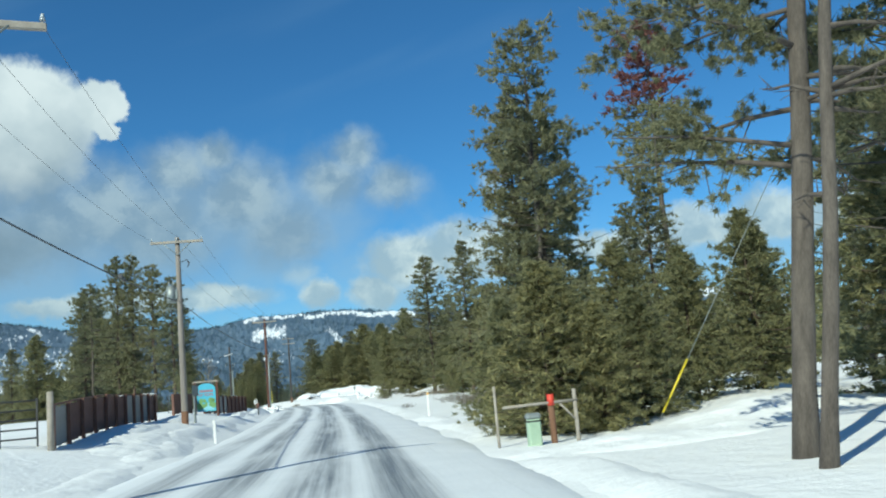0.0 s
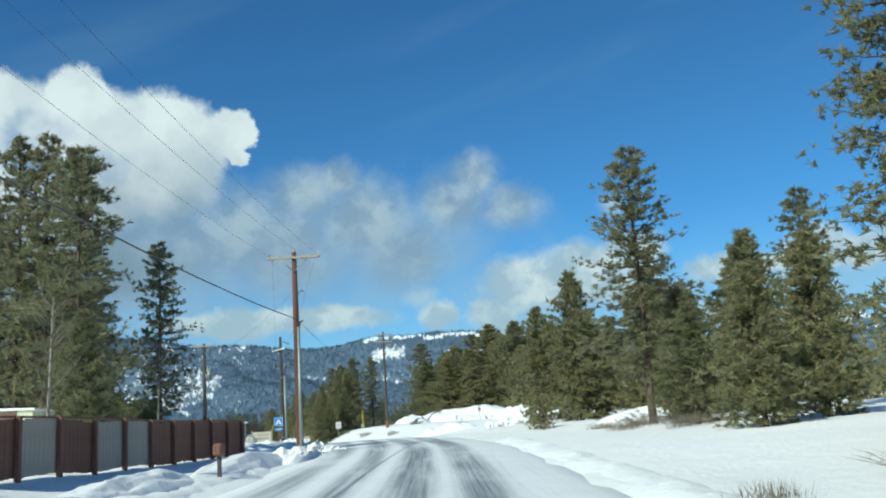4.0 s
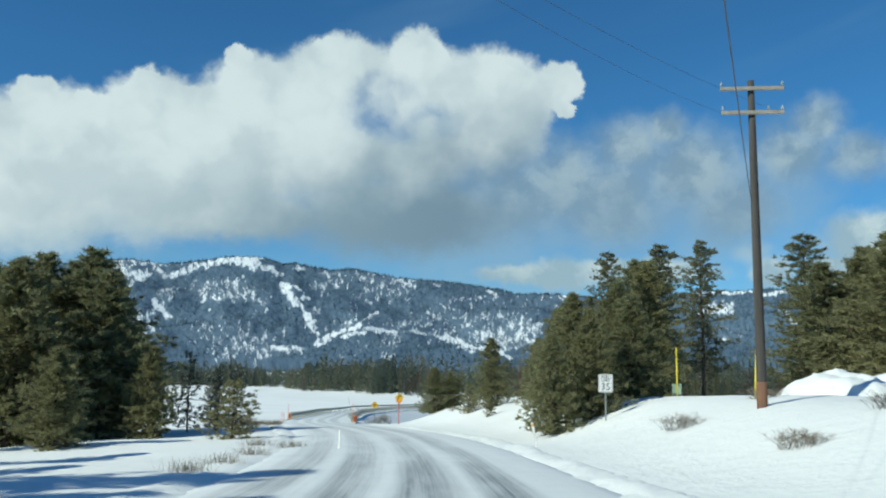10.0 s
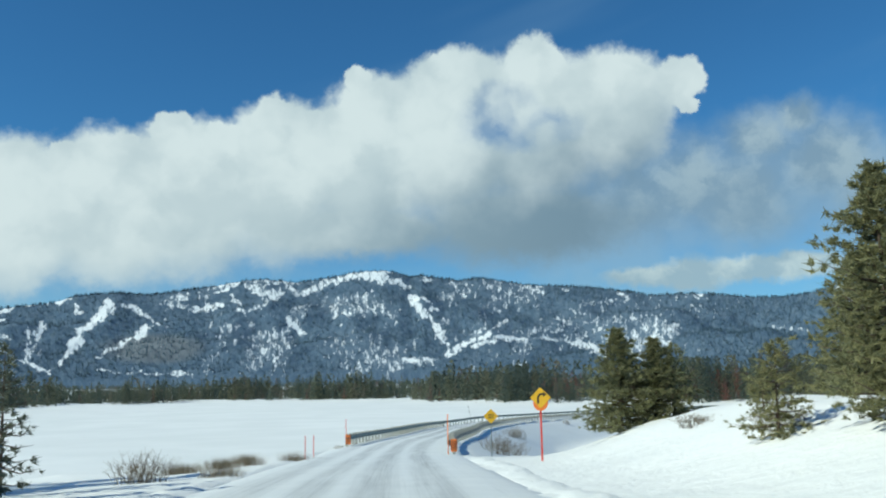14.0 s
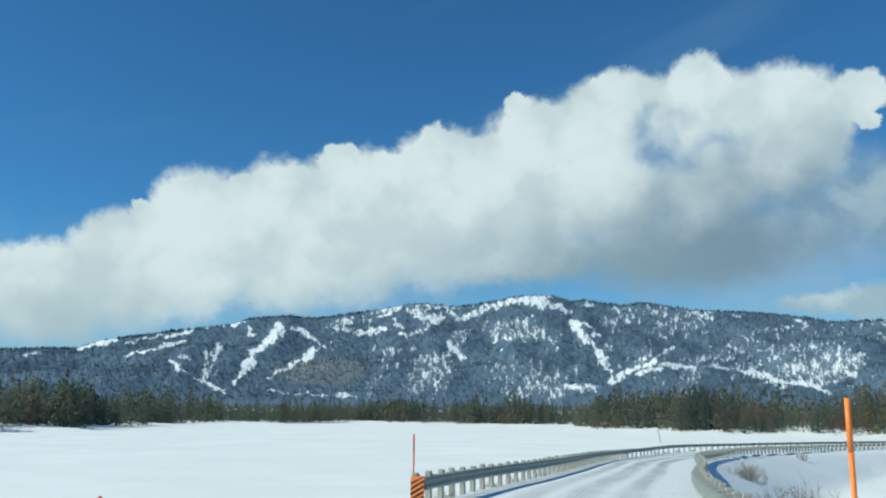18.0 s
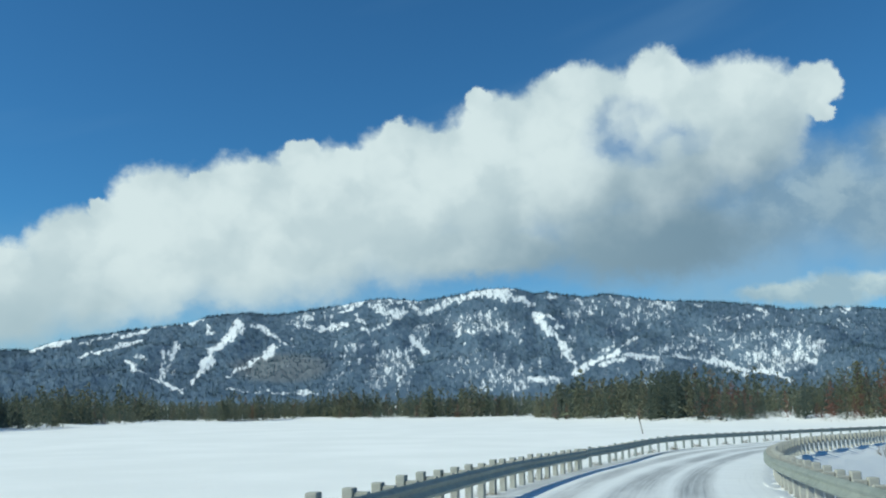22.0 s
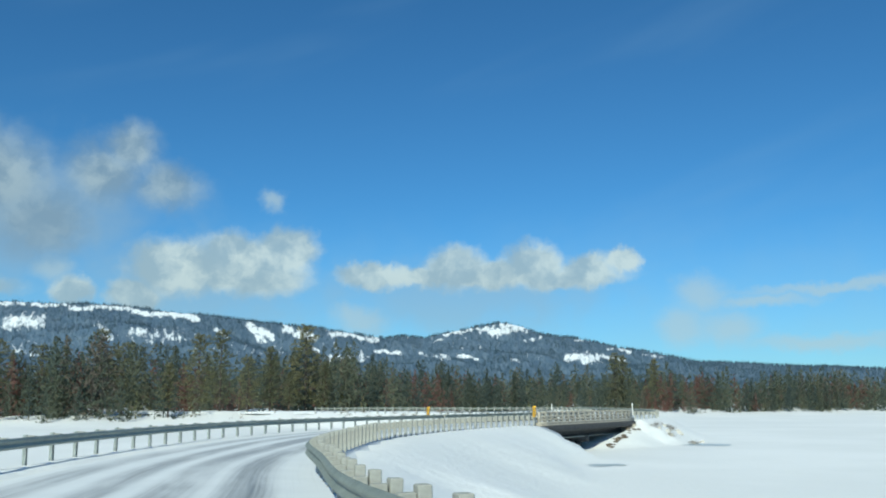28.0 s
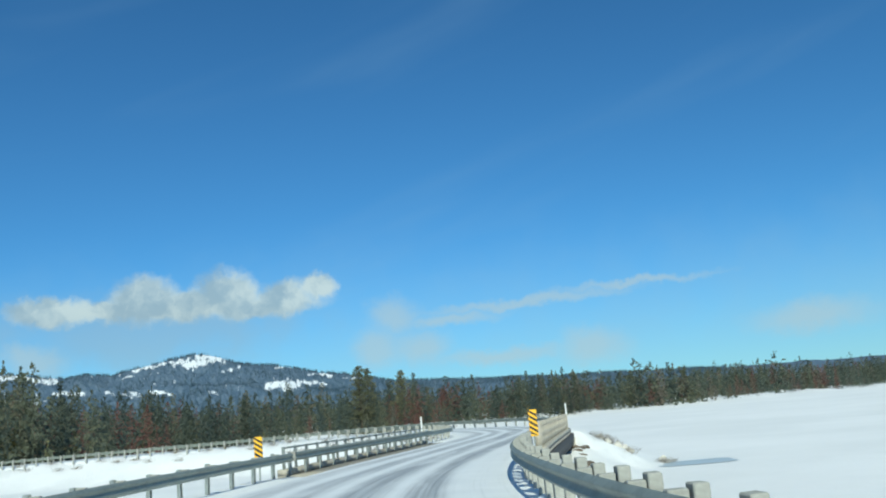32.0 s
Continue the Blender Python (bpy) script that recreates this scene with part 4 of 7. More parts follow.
def conifer(name, seed, height, radius, base, mat, label, branches=90, tufts=12, power=0.6, lump=0.35, size=0.3, trunk_r=0.2, bark=None, up=0.15, bare=0.0, n=14, droop=0.1, second=None, hollow=0.12):
    """A pine: a tapered trunk, limbs, and a crown of needle pads with gaps. base: where the crown starts."""
    rng = np.random.RandomState(seed)
    tree = thing(name, Matrix(), label, "tree", "roadside pines")
    bm = bmesh.new()
    hs = np.linspace(-0.4, height * 0.97, 9)
    bow = lambda h: np.array([0.05 * math.sin(0.5 * h + seed), 0.05 * math.cos(0.43 * h + seed), 0.0])
    pts = [bow(h) + (0, 0, h) for h in hs]
    rs = [trunk_r * (1.2 if i == 0 else 1) * max(0.05, 1 - h / height) ** 0.75 for i, h in enumerate(hs)]
    chain(bm, pts, rs, 10)
    part("trunk", bm, bark or M_bark, tree)
    lb = bmesh.new()
    cs, ds, ss = [], [], []
    az = rng.uniform(0, 6.28)
    for i in range(branches):
        t = (i + rng.uniform(0, 1)) / branches
        h = base + (height * 0.985 - base) * t
        az += 2.4 + rng.normal(0, 0.4)
        dead = rng.uniform() < bare * (1 - t)
        env = radius * (max(0.02, 1 - t ** 1.6)) ** power * (0.5 + 0.5 * min(1, t * 6 + 0.3))
        L = max(0.3, env * rng.uniform(1 - lump, 1 + lump * 0.6))
        rise = up + 0.7 * t * t - 0.12 + rng.normal(0, 0.10)
        d = np.array([math.cos(az), math.sin(az), rise])
        o = bow(h) + (0, 0, h)
        tip = o + d * L
        if L > 0.45:
            mid = (o + tip) / 2 - (0, 0, droop * L)
            chain(lb, [o, mid, tip], [0.014 + 0.014 * L, 0.010 + 0.008 * L, 0.005], 3)
        if dead:
            continue
        k = max(3, int(tufts * (0.35 + 0.65 * L / radius)))
        f = hollow + (1 - hollow) * rng.uniform(0, 1, k) ** 0.75
        c = o + d * (L * f)[:, None] + rng.normal(0, 0.11 * L + 0.05, (k, 3)) * (1, 1, 0.5)
        c[:, 2] -= 4 * droop * L * f * (1 - f) * 0.5
        cs.append(c)
        out = c - o
        ds.append(out / (np.linalg.norm(out, axis=1)[:, None] + 1e-6))
        ss.append(size * rng.uniform(0.75, 1.25, k))
    v, f = tuft_set(rng, np.vstack(cs), np.vstack(ds), np.concatenate(ss) * 1.12, n, 0.085)
    crown = arrays("crown", v, f, mat, tree)
    if second:
        crown.data.materials.append(second[0])
        mean = v.reshape(-1, 3, 3).mean(1)
        pick = (mean[:, 2] > height * second[1]).astype(np.int32)
        crown.data.polygons.foreach_set("material_index", pick)
    tagged(crown, kind="stuff")
    tagged(part("branchwork", lb, bark or M_bark, tree), kind="stuff")
    return tree


def place(proto, x, y, scale=1.0, turn=0.0, dz=-0.1, sxy=None):
    p = spot(x, y, dz)
    proto.scale = ((sxy or scale), (sxy or scale), scale)
    ob = copy_thing(proto, pose(*p, 0, 0, turn))
    proto.scale = (1, 1, 1)
    return ob


M_bark_grey = plain((0.045, 0.037, 0.031), (0.155, 0.130, 0.108), 7.0, 0.92, 0, 1.0, (1, 1, 0.22))("grey_brown_bark")
P_TALL = conifer("lodgepole_pine", 1, 20, 2.9, 3.5, M_pine, "tall narrow dark green lodgepole pine with snow at its foot", 130, 20, 0.50, 0.65, 0.38, 0.22, None, 0.05, 0.15, 12, hollow=0.2)
P_TALL2 = conifer("lodgepole_pine", 2, 18, 3.3, 4.0, M_pine, "tall thin lodgepole pine with bare lower limbs", 72, 40, 0.40, 0.65, 0.34, 0.2, M_bark_grey, 0.10, 0.75, 14, hollow=0.50)
P_BIG = conifer("lodgepole_pine", 8, 20.5, 3.3, 2.5, M_pine, "tall dense columnar pine with dark clumped foliage", 112, 20, 0.36, 0.58, 0.38, 0.26, M_bark_grey, 0.0, 0.08, 12, hollow=0.42)
P_MID = conifer("pine", 3, 11, 2.9, 0.5, M_fir, "bushy olive green pine beside the snowy road", 140, 20, 0.75, 0.42, 0.34, 0.16)
P_MID2 = conifer("pine", 4, 9, 2.6, 0.3, M_fir, "dense yellow-green young pine with branches to the snow", 140, 21, 0.85, 0.35, 0.30, 0.13)
P_SMALL = conifer("young_pine", 5, 4.2, 1.35, 0.2, M_fir, "small young pine standing in the snow", 60, 9, 0.8, 0.4, 0.22, 0.06)
P_RED = conifer("dead_pine", 6, 19, 2.6, 10.5, M_fir, "tall pine whose top has dead rust-red needles", 80, 14, 0.55, 0.4, 0.36, 0.2, M_bark_grey, 0.2, 0.2, second=(M_red, 0.76))
P_SPARSE = conifer("snowy_young_pine", 7, 4.5, 1.25, 0.3, M_frosted, "thin snow-dusted young pine at the lake shore", 48, 7, 0.85, 0.5, 0.2, 0.06, None, 0.1, 0.3)
PROTOS = [P_TALL, P_TALL2, P_MID, P_MID2, P_SMALL, P_RED, P_SPARSE, P_BIG]
rng = np.random.RandomState(21)
# kind, x, y, height
JUNCTION = [(0, -34.8, 86.0, 15.9), (0, -33.3, 86.0, 15.9), (0, -31.0, 85.2, 14.6), (0, -26.8, 78.4, 12.2), (2, -24.2, 74.5, 4.8), (0, -41.7, 94.2, 14.5), (0, -30.5, 92.2, 11.4), (2, -36.0, 92.0, 8.0), (2, -44.0, 88.0, 9.0), (1, -38.5, 88.5, 13.5), (0, -56.0, 106.0, 11.0), (2, -47.7, 110.7, 15.5), (2, -45.9, 107.8, 13.5), (0, -43.5, 107.5, 14.0), (2, -46.0, 104.5, 12.0)]
VERGE = [(7, 4.0, 46.6, 20.5), (0, 2.9, 48.0, 17.0), (5, 11.5, 50.5, 21.8), (1, 4.8, 51.8, 16.0), (1, 3.9, 59.1, 12.0), (0, -0.4, 65.6, 11.8), (2, 1.3, 64.0, 8.0), (2, 3.8, 66.5, 8.5), (2, 6.5, 63.0, 8.0), (2, 7.0, 57.0, 6.0), (0, 11.0, 60.0, 12.0), (2, 9.0, 69.0, 9.0), (2, 2.5, 72.0, 7.0), (2, 5.5, 76.0, 8.0)]
FIRST_BEND = [(1, 3.7, 44.8, 15.0), (3, 1.75, 23.0, 4.5), (3, 3.1, 22.8, 3.3), (4, 0.7, 24.3, 2.3), (3, 2.4, 25.5, 4.6), (3, 4.6, 26.0, 3.8), (2, 6.8, 28.5, 4.6), (3, 0.9, 29.5, 4.2), (2, 9.5, 30.5, 6.2), (1, 12.5, 26.0, 9.5), (2, 5.4, 33.0, 6.0), (1, 14.5, 33.5, 10.0), (2, 9.0, 38.0, 6.2), (0, 16.5, 27.0, 11.0), (2, 10.2, 21.5, 6.0), (2, 18.0, 21.0, 9.5), (1, 21.0, 33.0, 14.0), (0, 8.5, 41.0, 10.0), (2, 13.5, 42.0, 7.4), (1, 20.0, 44.0, 13.0), (1, 8.6, 15.5, 15.0), (2, 12.5, 16.0, 8.0), (1, 11.0, 18.0, 16.0)]
EAST_SIDE = [(0, -4.6, 93.5, 14.6), (2, -1.5, 80.5, 6.0), (2, 1.5, 84.0, 7.5), (2, -3.0, 88.0, 5.5), (2, -2.5, 97.0, 7.0), (2, 0.5, 92.0, 9.0), (2, 1.5, 101.0, 9.5), (0, 4.5, 97.0, 12.0), (2, -8.5, 110.8, 10.6), (2, -3.6, 108.5, 9.0), (2, -1.8, 104.5, 7.5), (4, -10.8, 101.5, 2.6)]
PARKING = [(2, -11.2, 112.4, 8.4), (2, -7.5, 115.5, 8.0), (0, -3.0, 112.0, 12.0), (2, -2.0, 118.0, 10.0), (2, -13.5, 183.7, 14.4), (0, -9.0, 166.0, 14.0), (2, -5.0, 160.0, 11.0), (2, -12.0, 172.0, 11.0), (2, 0.0, 150.0, 11.0), (0, 2.0, 140.0, 13.0), (2, 1.5, 130.0, 11.0), (2, -7.0, 150.0, 9.0)]
NORTH_WOOD = [(2, -23.2, 185.2, 15.0), (2, -18.0, 173.3, 13.6), (2, -20.5, 178.0, 12.0), (2, -28.5, 184.0, 12.0), (0, -35.5, 192.4, 14.2), (2, -31.0, 190.0, 11.0), (2, -33.0, 183.0, 10.0), (0, -27.0, 194.0, 15.0), (2, -24.0, 171.0, 9.0), (2, -28.0, 175.0, 10.0), (2, -16.5, 165.0, 9.5), (2, -21.0, 182.0, 13.0), (2, -15.8, 178.5, 12.5), (2, -25.8, 180.0, 11.0), (2, -30.5, 187.0, 11.5), (2, -11.0, 177.0, 12.5)]
BANK = [(0, -42.5, 174.6, 11.0), (2, -44.4, 174.9, 10.0), (0, -42.4, 163.8, 8.6), (3, -40.6, 160.3, 6.2), (3, -42.4, 158.0, 5.6), (3, -39.0, 157.6, 5.2), (2, -41.0, 167.0, 8.4), (0, -46.0, 170.5, 7.0), (3, -44.6, 162.5, 5.6), (0, -39.0, 172.0, 10.5), (2, -54.2, 184.4, 8.2), (2, -50.0, 186.0, 7.0), (2, -53.4, 170.3, 4.9), (4, -47.4, 163.6, 2.6), (4, -51.3, 166.0, 1.4), (3, -66.6, 184.8, 4.3), (3, -65.4, 185.6, 3.6), (4, -65.0, 186.5, 3.2), (4, -48.5, 167.5, 2.2), (4, -58.0, 176.5, 1.3), (4, -56.2, 172.2, 2.2), (2, -47.0, 180.0, 8.0), (2, -58.5, 190.0, 6.5)]
BANK_FOOT = [(3, -40.2, 150.3, 4.4), (3, -39.2, 152.2, 5.0), (2, -40.6, 153.8, 6.0)]
LAKESIDE = [(2, -69.5, 145.9, 10.6), (2, -72.5, 144.0, 11.0), (2, -66.0, 142.0, 9.5), (0, -83.4, 165.4, 6.2), (0, -80.0, 162.1, 8.4), (2, -75.0, 150.5, 9.0), (2, -56.5, 137.5, 4.2), (2, -78.0, 142.0, 9.0), (2, -62.0, 134.0, 8.0), (4, -52.5, 143.5, 2.6), (2, -48.0, 122.0, 6.0), (2, -52.0, 126.0, 7.0), (2, -44.0, 117.0, 5.0), (2, -58.0, 120.0, 9.0), (2, -66.0, 126.0, 9.5), (2, -50.0, 112.0, 8.0), (4, -40.0, 118.5, 3.0), (2, -74.5, 147.5, 10.0), (2, -68.0, 149.5, 7.5), (2, -71.0, 141.5, 10.0), (2, -67.3, 147.6, 10.8), (2, -65.2, 146.8, 9.2), (2, -70.5, 149.0, 10.5)]
FAR_SHORE = [(7, -163.4, 511.0, 19.5), (7, -157.5, 509.0, 17.0), (7, -140.0, 500.0, 18.0), (7, -135.0, 497.0, 19.0), (7, -116.0, 494.0, 20.5), (7, -176.0, 512.0, 17.0), (0, -124.0, 492.0, 15.0), (7, -186.0, 514.0, 18.0), (0, -112.0, 488.0, 12.0), (0, -120.0, 486.5, 9.0), (7, -129.0, 488.0, 12.5), (0, -146.0, 494.0, 12.0), (2, -107.5, 491.0, 7.0), (0, 1.6, 586.0, 21.0), (0, 6.0, 589.0, 20.0), (0, 19.0, 590.0, 19.0), (7, -200.0, 516.0, 17.0), (7, -222.0, 518.0, 18.0)]
LAKE_EDGE = [(6, -62.0, 154.0, 4.0), (6, -64.7, 155.2, 4.2), (6, -66.9, 154.9, 5.0), (0, -70.5, 152.2, 9.5), (6, -71.0, 161.5, 4.4), (6, -73.2, 163.2, 4.0), (6, -69.6, 160.0, 3.8), (2, -61.0, 146.5, 4.8), (6, -65.0, 150.5, 5.0), (2, -75.0, 154.0, 8.5)]
TALL = [20.0, 18.0, 11.0, 9.0, 4.2, 19.0, 4.5, 20.5]
for rows, wide in ((JUNCTION, 0.92), (VERGE, 0.95), (FIRST_BEND, 1.1), (EAST_SIDE, 1.0), (PARKING, 1.1), (NORTH_WOOD, 1.4), (BANK, 1.1), (BANK_FOOT, 0.95), (LAKESIDE, 1.35), (LAKE_EDGE, 1.0), (FAR_SHORE, 1.15)):
    for kind, x, y, sc in rows:
        k = sc / TALL[kind]
        place(PROTOS[kind], x, y, k, rng.uniform(0, 360), -0.1, wide * k * rng.uniform(0.95, 1.2) * (1.0 if k > 0.75 else 1.12))


def roadside_giant(x, y, top, r, seed, limbs, label, lean):
    """A tall bare trunk with a few long limbs: height, azimuth, length, rise, leafy."""
    rng = np.random.RandomState(seed)
    tree = thing("old_pine", pose(*spot(x, y, -0.1), 0, lean, 0), label, "tree", "roadside pines")
    bm = bmesh.new()
    hs = np.linspace(-0.3, top, 12)
    chain(bm, [(0.02 * math.sin(h + seed), 0.02 * math.cos(h), h) for h in hs], [r * (1.25 if i == 0 else 1) * (1 - 0.5 * h / top) for i, h in enumerate(hs)], 14)
    part("trunk", bm, M_bark_grey, tree)
    cs, ds, ss = [], [], []
    for h, az, L, rise, leafy in limbs:
        d = np.array([math.cos(radians(az)), math.sin(radians(az)), rise])
        o = np.array([0, 0, h])
        bm = bmesh.new()
        p = [o + d * L * f + (0, 0, -0.12 * L * f * f) + rng.normal(0, 0.04, 3) * f for f in (0, 0.3, 0.6, 1.0)]
        chain(bm, p, [0.05, 0.035, 0.022, 0.006], 6)
        for q_ in range(7):
            f = rng.uniform(0.25, 0.95)
            e = o + d * L * f + (0, 0, -0.12 * L * f * f)
            g = e + (d * 0.5 + rng.normal(0, 0.5, 3)) * 0.35 * L * (1 - 0.5 * f)
            chain(bm, [e, g], [0.012, 0.004], 4)
            if leafy:
                cs.append(g + rng.normal(0, 0.13, (9, 3)))
                cs.append(e + (g - e) * 0.6 + rng.normal(0, 0.12, (5, 3)))
                ds.append(np.repeat([(g - e) / np.linalg.norm(g - e)], 14, 0))
                ss.append(np.full(14, 0.2))
        part("limb", bm, M_bark_grey, tree)
    if cs:
        v, f = tuft_set(rng, np.vstack(cs), np.vstack(ds), np.concatenate(ss) * 0.9, 34, 0.05)
        tagged(arrays("needles", v, f, M_pine, tree), kind="stuff")
    return tree


rg = random.Random(4)
BOUGHS = [(rg.uniform(4.2, 10.5), rg.uniform(120, 250) if k % 3 else rg.uniform(-60, 100), rg.uniform(1.2, 2.9), rg.uniform(-0.15, 0.25), k % 4 != 0) for k in range(22)]
roadside_giant(4.49, 13.0, 15.0, 0.175, 3, BOUGHS, "stout old pine with grey-brown bark and long leafy limbs", 7.3)
BOUGHS = [(rg.uniform(3.4, 10.0), rg.uniform(0, 360), rg.uniform(0.8, 1.9), rg.uniform(0.1, 0.6), False) for k in range(16)] + [(rg.uniform(6.0, 10.0), rg.uniform(0, 360), 1.6, 0.2, True) for k in range(8)]
roadside_giant(4.28, 11.6, 13.0, 0.11, 5, BOUGHS, "slim half-dead pine with bare broken limbs", 8.2)


# ---- the far woods over the lake ----
def plume(rng, n=60, bushy=1.0):
    """A soft ragged conifer of unit height, made of sprays."""
    t = rng.uniform(0.0, 0.99, n) ** 0.85
    pads = 0.75 + 0.5 * np.sin(t * rng.uniform(25, 40) + rng.uniform(0, 6))
    r = 0.155 * bushy * rng.uniform(0.75, 1.2) * (1 - t ** 1.4) ** rng.uniform(0.6, 0.95) * rng.uniform(0.1, 1.0, n) ** 0.5 * pads
    a = rng.uniform(0, 6.28, n)
    c = np.stack([r * np.cos(a), r * np.sin(a), t * 0.96], 1)
    d = np.stack([np.cos(a) * (1 - t), np.sin(a) * (1 - t), 0.15 + t], 1)
    v, f = tuft_set(rng, c, d, (0.045 + 0.06 * (1 - t)) * (60 / n) ** 0.42, 3, 0.27)
    k = len(v)
    tv = np.array([(-0.011, 0, -0.03), (0.011, 0, -0.03), (0, 0, 0.9), (0, -0.011, -0.03), (0, 0.011, -0.03), (0, 0, 0.9)])
    return np.vstack([v, tv]), np.vstack([f, np.array([(0, 1, 2), (3, 4, 5)]) + k])


def plumes(name, xs, ys, hs, mat, label, seed, n=60, bushy=1.0):
    rng = np.random.RandomState(seed)
    kinds = [plume(rng, n, bushy) for _ in range(12)]
    zs = ground_z(xs, ys)
    V, F, T, m = [], [], [], 0
    tints = np.clip(rng.normal(0.45, 0.26, len(xs)) + 0.5 * (fbm(xs / 25.0, ys / 25.0, 44, 2) - 0.5), 0, 1)
    for x, y, z, h, tone in zip(xs, ys, zs, hs, tints):
        v, f = kinds[rng.randint(12)]
        T.append(np.full(len(v), tone, np.float32))
        a, w = rng.uniform(0, 6.28), h * rng.uniform(0.8, 1.35)
        c, s_ = math.cos(a) * w, math.sin(a) * w
        V.append(np.stack([x + v[:, 0] * c - v[:, 1] * s_, y + v[:, 0] * s_ + v[:, 1] * c, z - 0.3 + v[:, 2] * h], 1))
        F.append(f + m)
        m += len(v)
    ob = arrays(name, np.vstack(V), np.vstack(F), mat)
    ob.data.attributes.new("tint", "FLOAT", "POINT").data.foreach_set("value", np.concatenate(T))
    return tagged(ob, label, "woods", kind="stuff")


rng = np.random.RandomState(5)
sx, sy = rng.uniform(-1000, 800, 76000), rng.uniform(200, 1000, 76000)
sd = shore_distance(sx, sy) + 7.0 * waves(sx, sy, 33, 70.0)
off_road = np.array([np.min((RL[:, 0] - a) ** 2 + (RL[:, 1] - b_) ** 2) for a, b_ in zip(sx, sy)]) ** 0.5 > 9
keep = (sd > 2) & (sd < 110) & (sy > 230) & off_road & (rng.uniform(0, 1, len(sx)) < np.exp(-np.maximum(sd - 14, 0) / 40))
sx, sy, sd = sx[keep], sy[keep], sd[keep]
clump = fbm(sx / 40.0, sy / 40.0, 90, 3)
hs = 6 + 13 * smooth(clump, 0.3, 0.72) + rng.uniform(-3, 4, len(sx)) + 5 * (rng.uniform(0, 1, len(sx)) < 0.06)
hs = hs * np.interp(sx, [-1000, -450, -330, -200, -90, 60, 700], [0.95, 0.98, 1.05, 1.04, 0.98, 0.84, 0.78]) * np.where(sd < 8, 0.7, 1.0)
red = rng.uniform(0, 1, len(sx)) < np.where((sx > -300) & (sx < 330), 0.03 + 0.55 * smooth(fbm(sx / 16.0, sy / 16.0, 71, 2), 0.52, 0.66), 0.03)
near = (sx > -310) & (sx < 130) & (sy < 640)
low = near & (rng.uniform(0, 1, len(sx)) < 0.14)
plumes("far_woods", sx[~red & ~near], sy[~red & ~near], hs[~red & ~near], M_far, "dark conifer woods along the far shore of the frozen lake", 3, 44, 1.7)
plumes("shore_pines", sx[~red & near], sy[~red & near], np.minimum(hs[~red & near], 19.0), M_far, "tall mixed conifers on the snowy lake bank", 13, 230, 1.8)
plumes("shore_thicket", sx[low] + 2, sy[low] - 2, hs[low] * 0.35, M_fir, "low olive young pines at the wood's edge", 14, 60, 1.7)
plumes("dead_woods", sx[red], sy[red], np.minimum(hs[red] * 0.85, 15.0), M_farred, "rust-red dead conifers among the far shore woods", 4, 150, 1.6)
ix, iy = rng.uniform(-1500, 1300, 30000), rng.uniform(230, 1700, 30000)
isd = shore_distance(ix, iy)
ok = (isd > 35) & (isd < 420)
plumes("inland_woods", ix[ok], iy[ok], rng.uniform(7, 15, ok.sum()), M_far, "conifer forest behind the far shore", 15, 8, 2.2)
bx, by = rng.uniform(-700, 400, 60000), rng.uniform(240, 800, 60000)
bsd = shore_distance(bx, by) + 7.0 * waves(bx, by, 33, 70.0)
ok = (bsd > -1) & (bsd < 4) & (by > 250)
plumes("shore_brush", bx[ok], by[ok], rng.uniform(0.5, 1.6, ok.sum()), M_brush, "low brown brush and debris along the far shore", 16, 5, 4.0)
# woods behind the roadside trees
hx, hy = rng.uniform(-8, 75, 1500), rng.uniform(15, 240, 1500)
side = np.array([np.min((RL[:, 0] - a) ** 2 + (RL[:, 1] - b) ** 2) for a, b in zip(hx, hy)]) ** 0.5
ok = (side > 26) & ~((hx < 5) & (hy > 118) & (hy < 165)) & ~((hx < 30) & (hy > 36) & (hy < 70)) & (rng.uniform(0, 1, 1500) < 0.42)
plumes("roadside_woods", hx[ok], hy[ok], rng.uniform(5, 10.5, ok.sum()), M_fir, "thick pine woods behind the roadside trees", 6, 80, 1.4)
lx, ly = rng.uniform(-190, -60, 700), rng.uniform(60, 150, 700)
ok = (ly < 150 + (lx + 60) * 0.15) & (lx < -68 - 0.0 * ly) & (rng.uniform(0, 1, 700) < 0.6)
plumes("shore_woods", lx[ok], ly[ok], rng.uniform(7, 14, ok.sum()), M_pine, "dark pine woods on the near shore of the lake", 7, 110, 1.2)

for ob in PROTOS:
    for o in (*ob.children_recursive, ob):
        bpy.data.objects.remove(o)


# ---- guard rails ----
def beam_profile():
    """Cross-section of a W-beam: across (towards the road), up."""
    return [(0.0, -0.155), (0.012, -0.15), (0.075, -0.105), (0.082, -0.085), (0.075, -0.065), (0.018, -0.018), (0.018, 0.018), (0.075, 0.065), (0.082, 0.085), (0.075, 0.105), (0.012, 0.15), (0.0, 0.155)]


def across(u, s):
    """Where a rail runs: a fixed offset, or one that changes along the road."""
    return u if isinstance(u, (int, float)) else float(np.interp(s, [p[0] for p in u], [p[1] for p in u]))


